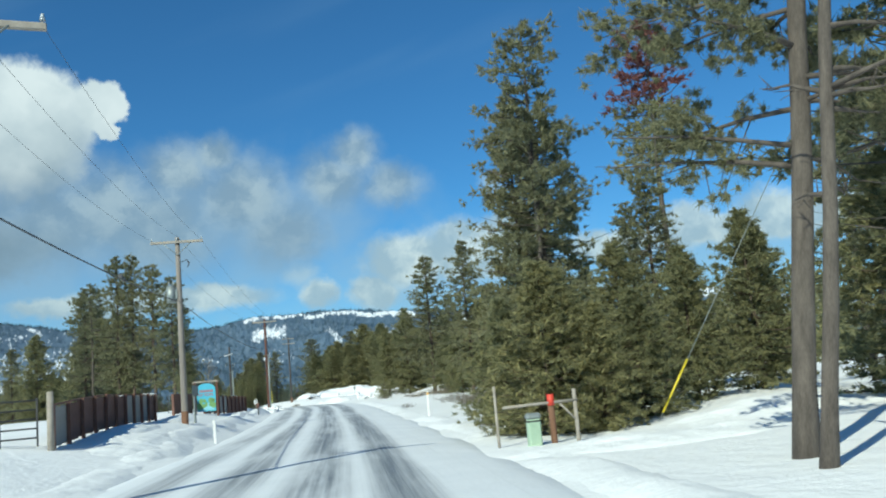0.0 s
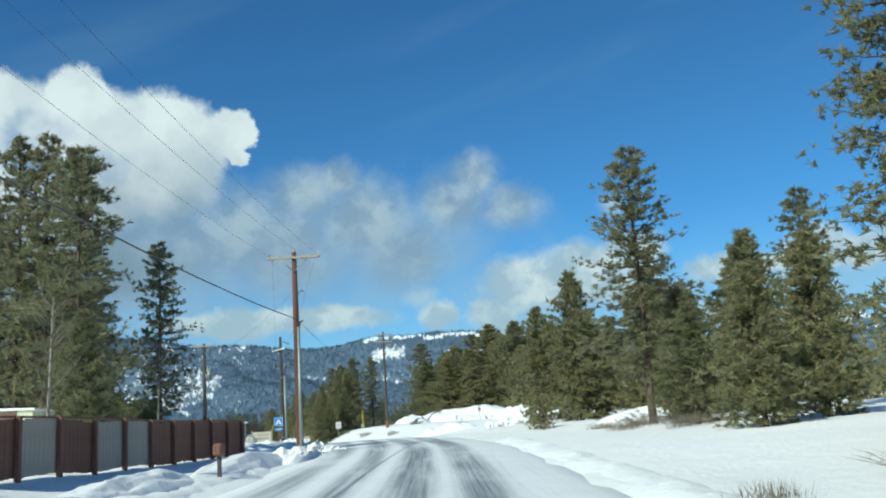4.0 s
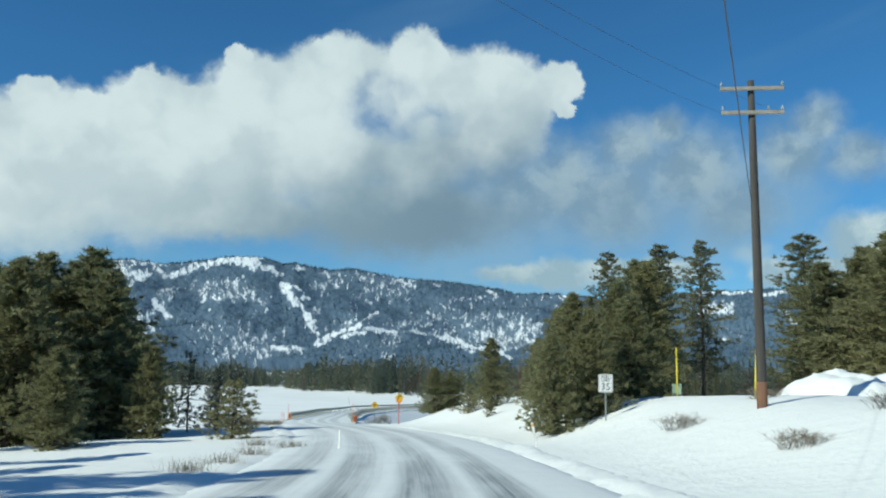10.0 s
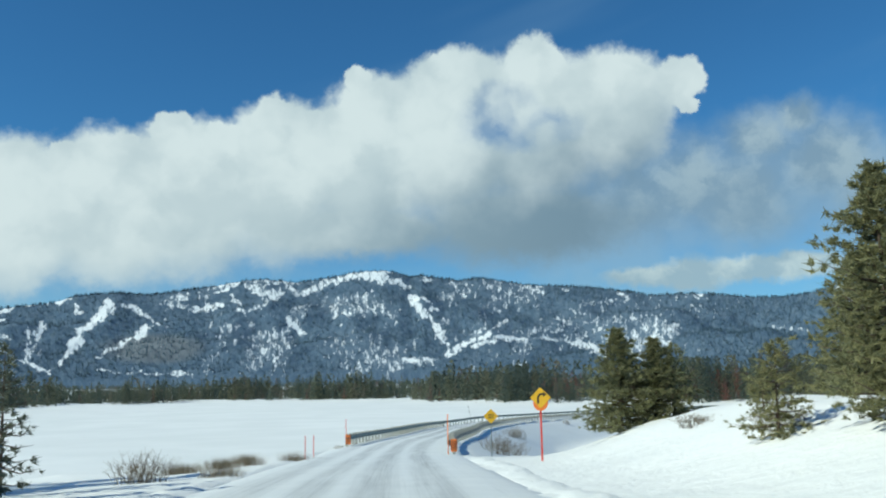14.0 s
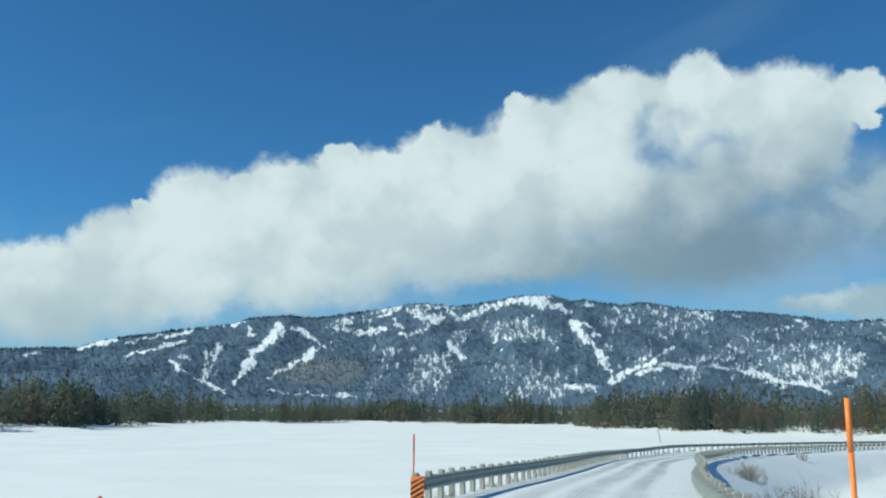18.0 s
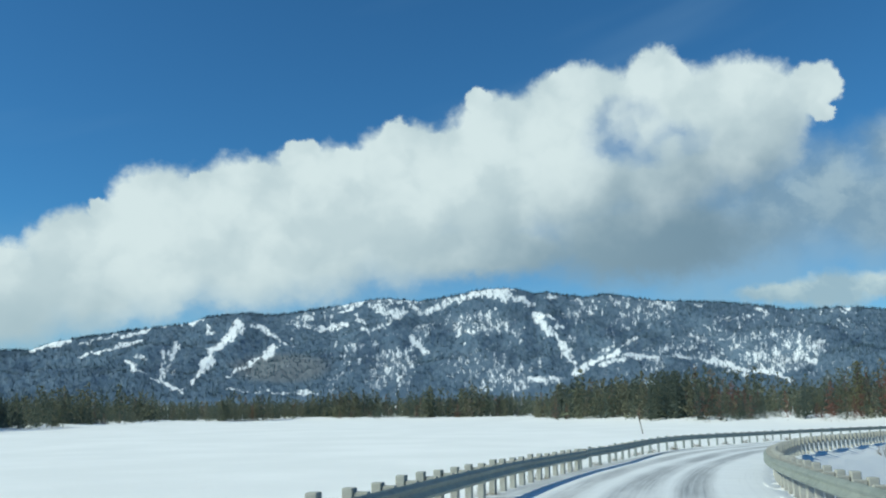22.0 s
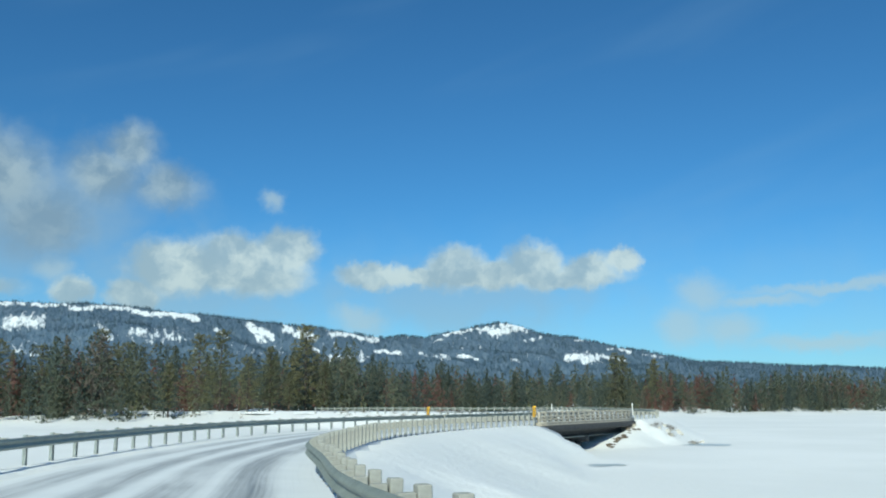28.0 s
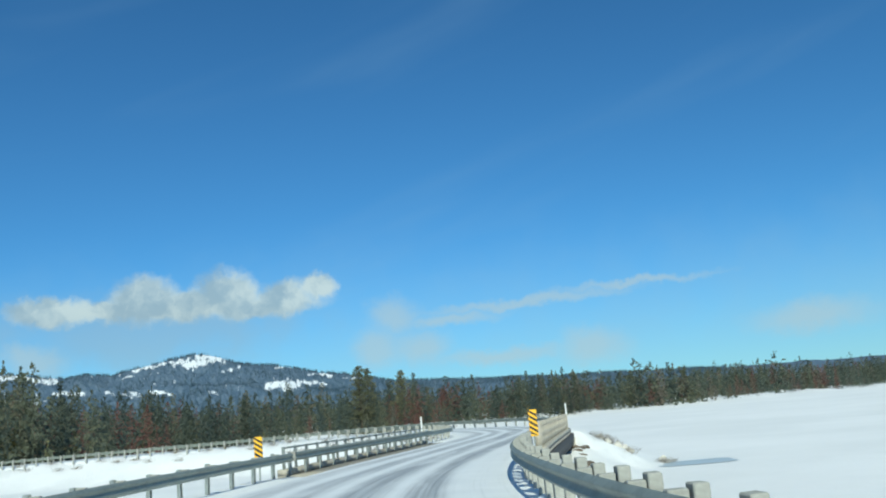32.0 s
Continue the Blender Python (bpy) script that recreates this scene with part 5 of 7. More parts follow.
def beam_panel(s0, s1, u, side, parent, height=0.56, mat=None, nudge=0.0):
    """One length of W-beam; side: +1 where the road lies to its right."""
    ss = np.linspace(s0, s1, max(2, int((s1 - s0) / 1.0) + 1))
    prof = beam_profile()
    prof = prof + [(a - 0.006, b) for a, b in prof[::-1]]
    v = []
    for s in ss:
        for a, b in prof:
            v.append(on_road(s, across(u, s) + nudge + side * a, height + b))
    k = len(prof)
    n = len(ss)
    f = [(i * k + j, i * k + (j + 1) % k, (i + 1) * k + (j + 1) % k, (i + 1) * k + j) for i in range(n - 1) for j in range(k)]
    return arrays("beam", v, f, mat or M_railface, parent)


def shared_box(name, size, mat, bevel=0.0):
    bm = bmesh.new()
    box(bm, size, (0, 0, 0), None, bevel)
    me = bpy.data.meshes.new(name)
    bm.to_mesh(me)
    bm.free()
    me.materials.append(mat)
    return me


ME_POST = shared_box("post", (0.15, 0.19, 1.35), M_block, 0.012)
ME_POST_STEEL = shared_box("post", (0.10, 0.15, 1.35), M_steel, 0.008)
bm = bmesh.new()
for y_ in (-0.07, 0.07):
    box(bm, (0.10, 0.009, 1.35), (0, y_, 0))
box(bm, (0.008, 0.132, 1.35), (0, 0, 0))
ME_POST_H = bpy.data.meshes.new("post")
bm.to_mesh(ME_POST_H)
bm.free()
ME_POST_H.materials.append(M_steel)
ME_BLOCK = shared_box("blockout", (0.19, 0.14, 0.34), M_block, 0.01)


def guard_rail(s0, s1, u, side, label, gap=0.955, mesh=None, height=0.56, back=0.275):
    """A W-beam rail along the road on spaced posts with blocks between."""
    rail = thing("guard_rail", Matrix(), label, "guard rail", "guard rails")
    s, k = s0, 0
    while s < s1 - 0.5:
        e = min(s + 3.82, s1)
        beam_panel(s, e + 0.05, u, side, rail, height, None, side * 0.003 * (k % 2))
        s, k = e, k + 1
    s = s0 + 0.2
    rr = random.Random(int(s0) + side)
    while s < s1:
        yaw = road_yaw(s)
        p = new("post", mesh or ME_POST)
        p.parent = rail
        p.matrix_world = pose(*on_road(s, across(u, s) - side * back, 0.13 + rr.uniform(-0.03, 0.02)), rr.uniform(-1.5, 1.5), rr.uniform(-1.5, 1.5), yaw + rr.uniform(-3, 3))
        b = new("blockout", ME_BLOCK)
        b.parent = rail
        b.matrix_world = pose(*on_road(s, across(u, s) - side * 0.092, height + 0.01), 0, 0, yaw)
        s += gap
    return rail


UL = [(S_RAIL, -3.25), (296, -2.6), (347, -2.6), (370, -4.4), (400, -5.1), (440, -5.1), (S_BR0, -4.7), (S_BR1, -4.7), (S_BR1 + 40, -4.5)]
UR = [(S_RAIL - 10.5, 3.3), (S_RAIL, 3.4), (300, 3.85), (376, 3.85), (395, 3.25), (405, 3.0), (412, 3.1), (420, 3.3), (427, 3.4), (432, 3.65), (438, 3.85), (S_BR0, 3.85), (S_BR1, 3.85)]
guard_rail(S_RAIL + 3.0, S_RAIL + 62, UL, 1, "weathered steel guard rail on close posts above the frozen lake", 1.27)
guard_rail(S_RAIL + 62, S_BR0 - 0.6, UL, 1, "weathered steel guard rail on slim steel posts above the lake", 1.905, ME_POST_H, 0.60, 0.26)
guard_rail(S_RAIL - 10.5, S_BR0 - 0.6, UR, -1, "weathered steel guard rail on square timber posts round the bend", 1.27)
S_END = s_of(-112.0, 474.0)
guard_rail(S_BR1 + 0.6, S_END, UL, 1, "steel guard rail curving away past the bridge", 1.91)
guard_rail(S_BR1 + 0.6, S_END, UR, -1, "steel guard rail on the far bank past the bridge", 1.91)


# ---- the bridge ----
def slab(name, s0, s1, cols, mat, parent, label="", step=2.0):
    """A solid swept along the road from a closed outline of (u, dz)."""
    ss = np.linspace(s0, s1, max(2, int((s1 - s0) / step) + 1))
    v = [on_road(s, u, dz) for s in ss for u, dz in cols]
    k, n = len(cols), len(ss)
    f = [(i * k + j, i * k + (j + 1) % k, (i + 1) * k + (j + 1) % k, (i + 1) * k + j) for i in range(n - 1) for j in range(k)]
    ob = arrays(name, v, f, mat, parent, False, label)
    bm = bmesh.new()
    bm.from_mesh(ob.data)
    bmesh.ops.holes_fill(bm, edges=[e for e in bm.edges if e.is_boundary], sides=0)
    bmesh.ops.recalc_face_normals(bm, faces=bm.faces)
    bm.to_mesh(ob.data)
    bm.free()
    return ob


def rect(u0, u1, z0, z1):
    return [(u0, z0), (u1, z0), (u1, z1), (u0, z1)]


bridge = thing("bridge", Matrix(), "short road bridge with a pale concrete railing over the ice", "bridge")
slab("deck", S_BR0 - 0.5, S_BR1 + 0.5, rect(-5.3, 4.62, -0.48, -0.06), M_concrete, bridge)
for u in (-3.3, -1.1, 1.1, 3.3):
    slab("girder", S_BR0 - 0.4, S_BR1 + 0.4, rect(u - 0.22, u + 0.22, -1.35, -0.48), M_dark, bridge, "dark steel girder")
slab("fascia", S_BR0 - 0.5, S_BR1 + 0.5, rect(4.62, 4.80, -0.75, -0.16), M_dark, bridge, "dark edge beam")
slab("fascia", S_BR0 - 0.5, S_BR1 + 0.5, rect(-5.48, -5.3, -0.75, -0.16), M_dark, bridge, "dark edge beam")
slab("bottom_flange", S_BR0 + 0.8, S_BR1 - 0.8, rect(3.2, 3.95, -1.44, -1.356), M_steel, bridge, "pale steel flange under the outer girder")
for u0, u1 in ((4.17, 4.616), (-5.3, -4.9)):
    slab("kerb", S_BR0 - 0.5, S_BR1 + 0.5, rect(u0, u1, -0.06, 0.17), M_concrete, bridge)
for z in (0.34, 0.62, 0.95):
    slab("rail_bar", S_BR0 - 0.3, S_BR1 + 0.3, rect(4.31, 4.49, z - 0.085, z + 0.085), M_concrete, bridge, "stained cream concrete bar")
s = S_BR0 - 0.3
while s < S_BR1 + 0.4:
    slab("baluster", s - 0.13, s + 0.13, rect(4.26, 4.52, 0.10, 1.06), M_concrete, bridge, "", 0.3)
    slab("rail_post", s - 0.03, s + 0.03, rect(-5.15, -5.05, -0.06, 1.0), M_steel, bridge, "slim grey steel post", 0.06)
    s += 1.42
for z in (0.55, 0.95):
    slab("hand_rail", S_BR0 - 0.3, S_BR1 + 0.3, rect(-5.13, -5.07, z - 0.035, z + 0.035), M_steel, bridge, "slim grey steel bar")
for s in (S_BR0 - 0.2, S_BR1 + 0.2):
    slab("abutment", s - 0.9, s + 0.9, rect(-5.5, 4.85, -3.4, -0.49), M_concrete, bridge)
s = (S_BR0 + S_BR1) / 2
slab("pier_cap", s - 0.5, s + 0.5, rect(-4.0, 4.0, -1.95, -1.36), M_dark, bridge)
for u in (-3.0, 0.0, 3.0):
    bm = bmesh.new()
    rod(bm, on_road(s, u, -3.4), on_road(s, u, -1.9), 0.3, 0.3, 12)
    part("pier", bm, M_dark, bridge)
# the guard rail that runs on in front of the left railing
guard_rail(S_BR0 - 0.5, S_BR1 + 0.5, -4.6, 1, "steel guard rail bolted along the bridge kerb", 1.91, ME_POST_STEEL, 0.62)


# ---- signs and markers ----
def text_part(words, size, at, parent, mat, name="lettering", sx=1.0):
    cu = bpy.data.curves.new(name, "FONT")
    cu.body, cu.size, cu.align_x, cu.align_y, cu.extrude = words, size, "CENTER", "CENTER", 0.001
    cu.materials.append(mat)
    ob = new(name, cu)
    ob.parent = parent
    ob.matrix_world = parent.matrix_world @ Matrix.Translation(at) @ pose(0, 0, 0, 90, 0, 0) @ Matrix.Diagonal((sx, 1, 1, 1))
    return ob


def plate(w, h, corner=0.04, depth=0.006, turn=0.0, at=(0, 0, 0)):
    """An upright sheet with rounded corners facing -y."""
    bm = bmesh.new()
    pts = []
    for cx, cz, a0 in ((w / 2 - corner, h / 2 - corner, 0), (-w / 2 + corner, h / 2 - corner, 90), (-w / 2 + corner, -h / 2 + corner, 180), (w / 2 - corner, -h / 2 + corner, 270)):
        for k in range(4):
            a = radians(a0 + 30 * k)
            pts.append((cx + corner * math.cos(a), cz + corner * math.sin(a)))
    c, s_ = math.cos(radians(turn)), math.sin(radians(turn))
    ring = [[bm.verts.new((at[0] + x * c - z * s_, at[1] + y, at[2] + x * s_ + z * c)) for x, z in pts] for y in (-depth / 2, depth / 2)]
    bm.faces.new(ring[0])
    bm.faces.new(ring[1][::-1])
    n = len(pts)
    for k in range(n):
        bm.faces.new((ring[0][k], ring[1][k], ring[1][(k + 1) % n], ring[0][(k + 1) % n]))
    bmesh.ops.recalc_face_normals(bm, faces=bm.faces)
    return bm


def sign_post(parent, h, mat, r=0.03, square=True):
    bm = bmesh.new()
    if square:
        box(bm, (2 * r, 2 * r, h + 0.5), (0, 0.035 + r, (h - 0.5) / 2), None, 0.004)
    else:
        rod(bm, (0, 0.035 + r, -0.5), (0, 0.035 + r, h), r, r, 10)
    return part("post", bm, mat, parent)


SMALL = Matrix.Diagonal((0.73, 0.73, 0.73, 1))


def curve_sign(x, y, z, yaw, h=2.0):
    h = h / 0.73
    t = thing("curve_warning_sign", pose(x, y, z, 0, 0, yaw) @ SMALL, "yellow diamond bend sign with black arrow on a red post", "road sign")
    sign_post(t, h, M_red_paint, 0.045)
    bm = bmesh.new()
    rod(bm, (0, 0.012, h - 0.27), (0, 0.022, h - 0.27), 0.38, 0.38, 24)
    part("reflector_disc", bm, M_orange, t, "orange disc behind the sign")
    face = part("face", plate(0.76, 0.76, 0.05, 0.006, 45, (0, 0, h)), M_yellow, t)
    bm = bmesh.new()
    box(bm, (0.09, 0.003, 0.28), (-0.13, -0.006, h - 0.16))
    for k in range(5):
        a0 = radians(180 - 18 * k - 9)
        box(bm, (0.085, 0.003, 0.10), (0.07 + 0.2 * math.cos(a0), -0.006, h - 0.02 + 0.2 * math.sin(a0)), pose(0, 0, 0, 0, 90 - 18 * k - 9 - 180, 0))
    box(bm, (0.10, 0.003, 0.085), (0.10, -0.006, h + 0.18))
    v = [bm.verts.new(p) for p in ((0.14, -0.006, h + 0.32), (0.31, -0.006, h + 0.18), (0.14, -0.006, h + 0.04))]
    bm.faces.new(v)
    part("arrow", bm, M_black, face)
    return t


def text_diamond(x, y, z, yaw, h=1.7):
    h = h / 0.73
    t = thing("warning_sign", pose(x, y, z, 0, 0, yaw) @ SMALL, "yellow diamond warning sign with two black text lines", "road sign")
    sign_post(t, h, M_steel, 0.03)
    face = part("face", plate(0.76, 0.76, 0.05, 0.006, 45, (0, 0, h)), M_yellow, t)
    for k, w in ((1, 0.42), (-1, 0.42)):
        bm = bmesh.new()
        for j in range(5):
            box(bm, (w / 5 * 0.7, 0.003, 0.09), (w * ((j + 0.5) / 5 - 0.5), -0.006, h + 0.085 * k))
        part("text_bar", bm, M_black, face)
    return t


def speed_sign(x, y, z, yaw, h=1.75):
    t = thing("speed_limit_sign", pose(x, y, z, 0, 0, yaw), "white speed limit sign reading 35 on a steel post", "road sign")
    sign_post(t, h, M_steel, 0.03)
    face = part("face", plate(0.61, 0.76, 0.04, 0.006, 0, (0, 0, h)), M_white, t)
    bm = bmesh.new()
    for a, b, c, d in ((0.55, 0.012, 0, 0.345), (0.55, 0.012, 0, -0.345), (0.012, 0.70, 0.275, 0), (0.012, 0.70, -0.275, 0)):
        box(bm, (a, 0.003, b), (c, -0.006, h + d))
    part("border", bm, M_black, face)
    for words, size, dz in (("SPEED", 0.15, 0.25), ("LIMIT", 0.15, 0.11), ("35", 0.40, -0.15)):
        text_part(words, size, (0, -0.007, h + dz), t, M_black)
    return t


def camp_sign(x, y, z, yaw, h=1.95):
    t = thing("camping_sign", pose(x, y, z, 0, 0, yaw), "blue camping sign with white tent on a wooden post", "road sign")
    bm = bmesh.new()
    box(bm, (0.09, 0.09, h + 0.4), (0, 0.06, h / 2 - 0.2), None, 0.006)
    part("post", bm, M_fence, t, "red-brown wooden post")
    face = part("face", plate(0.61, 0.61, 0.04, 0.006, 0, (0, 0, h)), M_blue, t)
    bm = bmesh.new()
    for a, b, c, d in ((0.55, 0.015, 0, 0.275), (0.55, 0.015, 0, -0.275), (0.015, 0.565, 0.275, 0), (0.015, 0.565, -0.275, 0)):
        box(bm, (a, 0.003, b), (c, -0.006, h + d))
    part("border", bm, M_white, face)
    bm = bmesh.new()
    o = bm.verts.new((0, -0.007, h + 0.20))
    for sgn in (-1, 1):
        a, b = bm.verts.new((sgn * 0.23, -0.007, h - 0.18)), bm.verts.new((sgn * 0.07, -0.007, h - 0.18))
        m = bm.verts.new((0, -0.007, h + 0.02))
        bm.faces.new((o, a, b, m))
    part("tent_symbol", bm, M_white, face)
    low = part("lower_plate", plate(0.58, 0.18, 0.03, 0.006, 0, (0, 0, h - 0.52)), M_blue, t)
    bm = bmesh.new()
    box(bm, (0.36, 0.003, 0.05), (0.03, -0.006, h - 0.52))
    part("text_bar", bm, M_white, low)
    return t


def street_sign(x, y, z, yaw, h=2.4):
    t = thing("street_name_sign", pose(x, y, z, 0, 0, yaw), "green street name blades crossed on a steel post", "road sign")
    sign_post(t, h, M_steel, 0.03)
    for k, turn in ((0, 0), (1, 90)):
        bm = bmesh.new()
        box(bm, (0.62, 0.006, 0.17), (0, 0.06, h + 0.02 + 0.19 * k), pose(0, 0, 0, 0, 0, turn), 0.002)
        blade = part("blade", bm, M_signgreen, t)
        bm = bmesh.new()
        box(bm, (0.42, 0.012, 0.08), (0, 0.06, h + 0.02 + 0.19 * k), pose(0, 0, 0, 0, 0, turn))
        part("name_bar", bm, M_white, blade)
    return t


def delineator(x, y, z, h=1.1, tip=None, lean=0.0, yaw=30.0, name="delineator_post", label="slim white roadside delineator post in the snow"):
    t = thing(name, pose(x, y, z, 0, lean, yaw), label, "marker post")
    bm = bmesh.new()
    box(bm, (0.10, 0.022, h + 0.4), (0, 0, h / 2 - 0.2), None, 0.006)
    part("post", bm, M_white, t)
    bm = bmesh.new()
    box(bm, (0.075, 0.004, 0.10), (0, -0.014, h - 0.10))
    part("reflector", bm, tip or M_white, t)
    return t


def stake(x, y, z, h, mat, r=0.018, lean=(0, 0), name="snow_stake", label="thin snow stake beside the road"):
    t = thing(name, pose(x, y, z, lean[0], lean[1], 0), label, "stake")
    bm = bmesh.new()
    rod(bm, (0, 0, -0.4), (0, 0, h * 0.78), r, r, 8)
    part("shaft", bm, mat, t)
    bm = bmesh.new()
    rod(bm, (0, 0, h * 0.78), (0, 0, h), r * 1.04, r, 8)
    part("tip", bm, mat, t)
    return t


def object_marker(p, yaw, mat_a, w=0.3, h=0.9, base=0.55, slope=1, label=""):
    """A striped panel on a post."""
    t = thing("object_marker", pose(*p, 0, 0, yaw), label or "yellow and black striped hazard panel at the bridge end", "marker panel")
    sign_post(t, base + h, M_steel, 0.025)
    face = part("panel", plate(w, h, 0.02, 0.006, 0, (0, 0, base + h / 2)), mat_a, t)
    n = 5
    for k in range(n):
        z0 = base + (k + 0.1) * h / n
        dz = h / n * 0.5
        rise = slope * 0.2
        bm = bmesh.new()
        lo = max(base, min(z0 - rise / 2, z0 + rise / 2))
        vs = [(-w / 2, z0 - rise / 2), (w / 2, z0 + rise / 2), (w / 2, z0 + rise / 2 + dz), (-w / 2, z0 - rise / 2 + dz)]
        vs = [(a, min(max(b, base), base + h)) for a, b in vs]
        bm.faces.new([bm.verts.new((a, -0.006, b)) for a, b in vs])
        part("stripe", bm, M_black, face)
    return t


object_marker(on_road(S_BR0 - 1.2, 4.3, 0), road_yaw(S_BR0 - 12), M_yellow, 0.30, 0.92, 0.62, -1)
object_marker(on_road(S_BR0 - 2.4, -5.3, 0), road_yaw(S_BR0 - 12), M_yellow, 0.30, 0.90, 0.55, -1)
delineator(*on_road(S_BR1 + 0.6, 4.45, 0.9), 0.85, None, 0, road_yaw(S_BR1), label="white delineator plate on the bridge's far end post")
delineator(*on_road(S_BR1 + 0.6, -5.2, 0.9), 0.8, None, 0, road_yaw(S_BR1), label="white delineator plate on the bridge's far end post")
object_marker(on_road(S_RAIL + 3.0, -3.3, 0), road_yaw(S_RAIL) , M_orange, 0.34, 0.62, 0.12, 1, "orange and black striped panel at the end of the guard rail")
object_marker(on_road(S_RAIL - 10.8, 3.55, 0), road_yaw(S_RAIL - 12), M_orange, 0.34, 0.62, 0.12, -1, "orange and black striped panel at the end of the guard rail")
stake(*on_road(S_RAIL + 3.2, -3.45, 0), 1.75, M_red_paint, 0.022, label="thin red snow stake at the end of the guard rail")
stake(*on_road(S_RAIL - 11.0, 3.25, 0), 2.0, M_orange, 0.024, label="tall orange snow stake at the end of the guard rail")


# ---- poles and wires ----
def insulator(parent, at, h=0.16, r=0.05):
    bm = bmesh.new()
    x, y, z = at
    rod(bm, (x, y, z), (x, y, z + h * 0.35), 0.014, 0.014, 6)
    rod(bm, (x, y, z + h * 0.3), (x, y, z + h * 0.55), r, r * 0.7, 8)
    rod(bm, (x, y, z + h * 0.55), (x, y, z + h), r * 0.75, r * 0.5, 8)
    return part("insulator", bm, M_glass, parent)


def pole(name, p, h, label, yaw, mat=None, r=0.15, arms=(), lean=(0, 0)):
    """A tapered pole with cross-arms: (height, half length, braces, pins)."""
    t = thing(name, pose(*p, lean[0], lean[1], yaw), label, "utility pole", "utility poles")
    bm = bmesh.new()
    hs = [-0.8, 0.0, h * 0.35, h * 0.7, h]
    chain(bm, [(0, 0, k) for k in hs], [r * 1.08, r * 1.05, r * 0.95, r * 0.82, r * 0.68], 14)
    part("shaft", bm, mat or M_pole, t)
    for za, half, braces, pins in arms:
        bm = bmesh.new()
        box(bm, (2 * half, 0.10, 0.12), (0, -r * 0.85 - 0.02, za), None, 0.012)
        arm = part("crossarm", bm, M_arm, t, "pale weathered timber crossarm")
        if braces:
            for sg in (-1, 1):
                bm = bmesh.new()
                rod(bm, (sg * half * 0.55, -r * 0.85 - 0.08, za - 0.03), (0, -r * 0.9, za - 0.62), 0.02, 0.02, 6)
                part("brace", bm, M_steel, arm)
        for f in pins:
            insulator(arm, (half * f, -r * 0.85 - 0.02, za + 0.06))
    return t


def can(parent, at, r=0.22, h=0.75):
    """A pole transformer with bushings."""
    x, y, z = at
    bm = bmesh.new()
    rod(bm, (x, y, z), (x, y, z + h), r, r, 16)
    rod(bm, (x, y, z + h), (x, y, z + h + 0.06), r * 1.06, r * 0.8, 16)
    body = part("transformer", bm, M_steel, parent, "pale grey transformer can")
    for sg in (-1, 1):
        bm = bmesh.new()
        rod(bm, (x + sg * 0.1, y, z + h + 0.04), (x + sg * 0.1, y, z + h + 0.26), 0.035, 0.02, 8)
        part("bushing", bm, M_glass, body)
    bm = bmesh.new()
    box(bm, (0.08, 0.22, 0.4), (x - math.copysign(r + 0.02, x) if x else 0, y + 0.0, z + h / 2), None, 0.005)
    part("bracket", bm, M_steel, body)
    return body


def wire(a, b, sag, label="thin black overhead wire", r=0.0045):
    a, b = Vector(a), Vector(b)
    pts = []
    for k in range(17):
        t = k / 16
        p = a.lerp(b, t)
        p.z -= 4 * sag * t * (1 - t)
        pts.append(p)
    bm = bmesh.new()
    chain(bm, pts, [r] * 17, 5)
    ob = part("overhead_wire", bm, M_wire)
    return tagged(ob, label, "wire", "overhead wires")


def head(p, h, yaw, du, dz=0.0):
    """A place on a crossarm."""
    a = radians(yaw)
    return Vector((p[0] + du * math.cos(a), p[1] + du * math.sin(a), p[2] + h + dz))


# ---- low growth, snow heaps, boulders ----
def bush(name, p, r, h, mat, label, seed, n=60, category="bush", leafy=0.0):
    """Thin bare stems that fan out from the snow."""
    rg = random.Random(seed)
    t = thing(name, pose(*p, 0, 0, rg.uniform(0, 360)), label, category)
    bm = bmesh.new()
    for _ in range(n):
        a, k = rg.uniform(0, 6.28), rg.uniform(0, 1) ** 0.6
        o = (0.85 * r * k * math.cos(a), 0.85 * r * k * math.sin(a), -0.1)
        e = Vector((r * k * math.cos(a) + rg.gauss(0, 0.30 * r), r * k * math.sin(a) + rg.gauss(0, 0.30 * r), h * rg.uniform(0.3, 1.0) * (1.1 - 0.5 * k)))
        m = Vector(o).lerp(e, 0.5) + Vector((0, 0, 0.08 * h))
        q0 = 0.004 + 0.004 * h
        chain(bm, [o, m, e], [q0, q0 * 0.7, 0.003], 3)
        for _ in range(3):
            b0 = m.lerp(e, rg.uniform(0.0, 0.7))
            chain(bm, [b0, b0 + Vector((rg.gauss(0, 0.16 * r), rg.gauss(0, 0.16 * r), rg.uniform(0.05, 0.25) * h))], [q0 * 0.55, 0.002], 3)
    tagged(part("twig_mass", bm, mat, t), kind="stuff")
    return t


def grass(p, r, h, seed, n=150, label="clump of dry straw-coloured grass in the snow"):
    rg = np.random.RandomState(seed)
    n = int(2.2 * n)
    t = thing("dry_grass", pose(*p), label, "grass")
    a, k = rg.uniform(0, 6.28, n), rg.uniform(0, 1, n) ** 0.6
    o = np.stack([r * k * np.cos(a), r * k * np.sin(a), np.full(n, -0.05)], 1)
    d = np.stack([rg.normal(0, 0.35, n), rg.normal(0, 0.35, n), rg.uniform(0.5, 1.0, n)], 1) * h
    w = np.stack([np.cos(a + 1.57), np.sin(a + 1.57), 0 * a], 1) * 0.0065
    v = np.stack([o - w, o + w, o + d * 0.6 + w * 0.7, o + d], 1).reshape(-1, 3)
    tagged(arrays("blades", v, np.arange(4 * n).reshape(-1, 4), M_brush, t), kind="stuff")
    return t


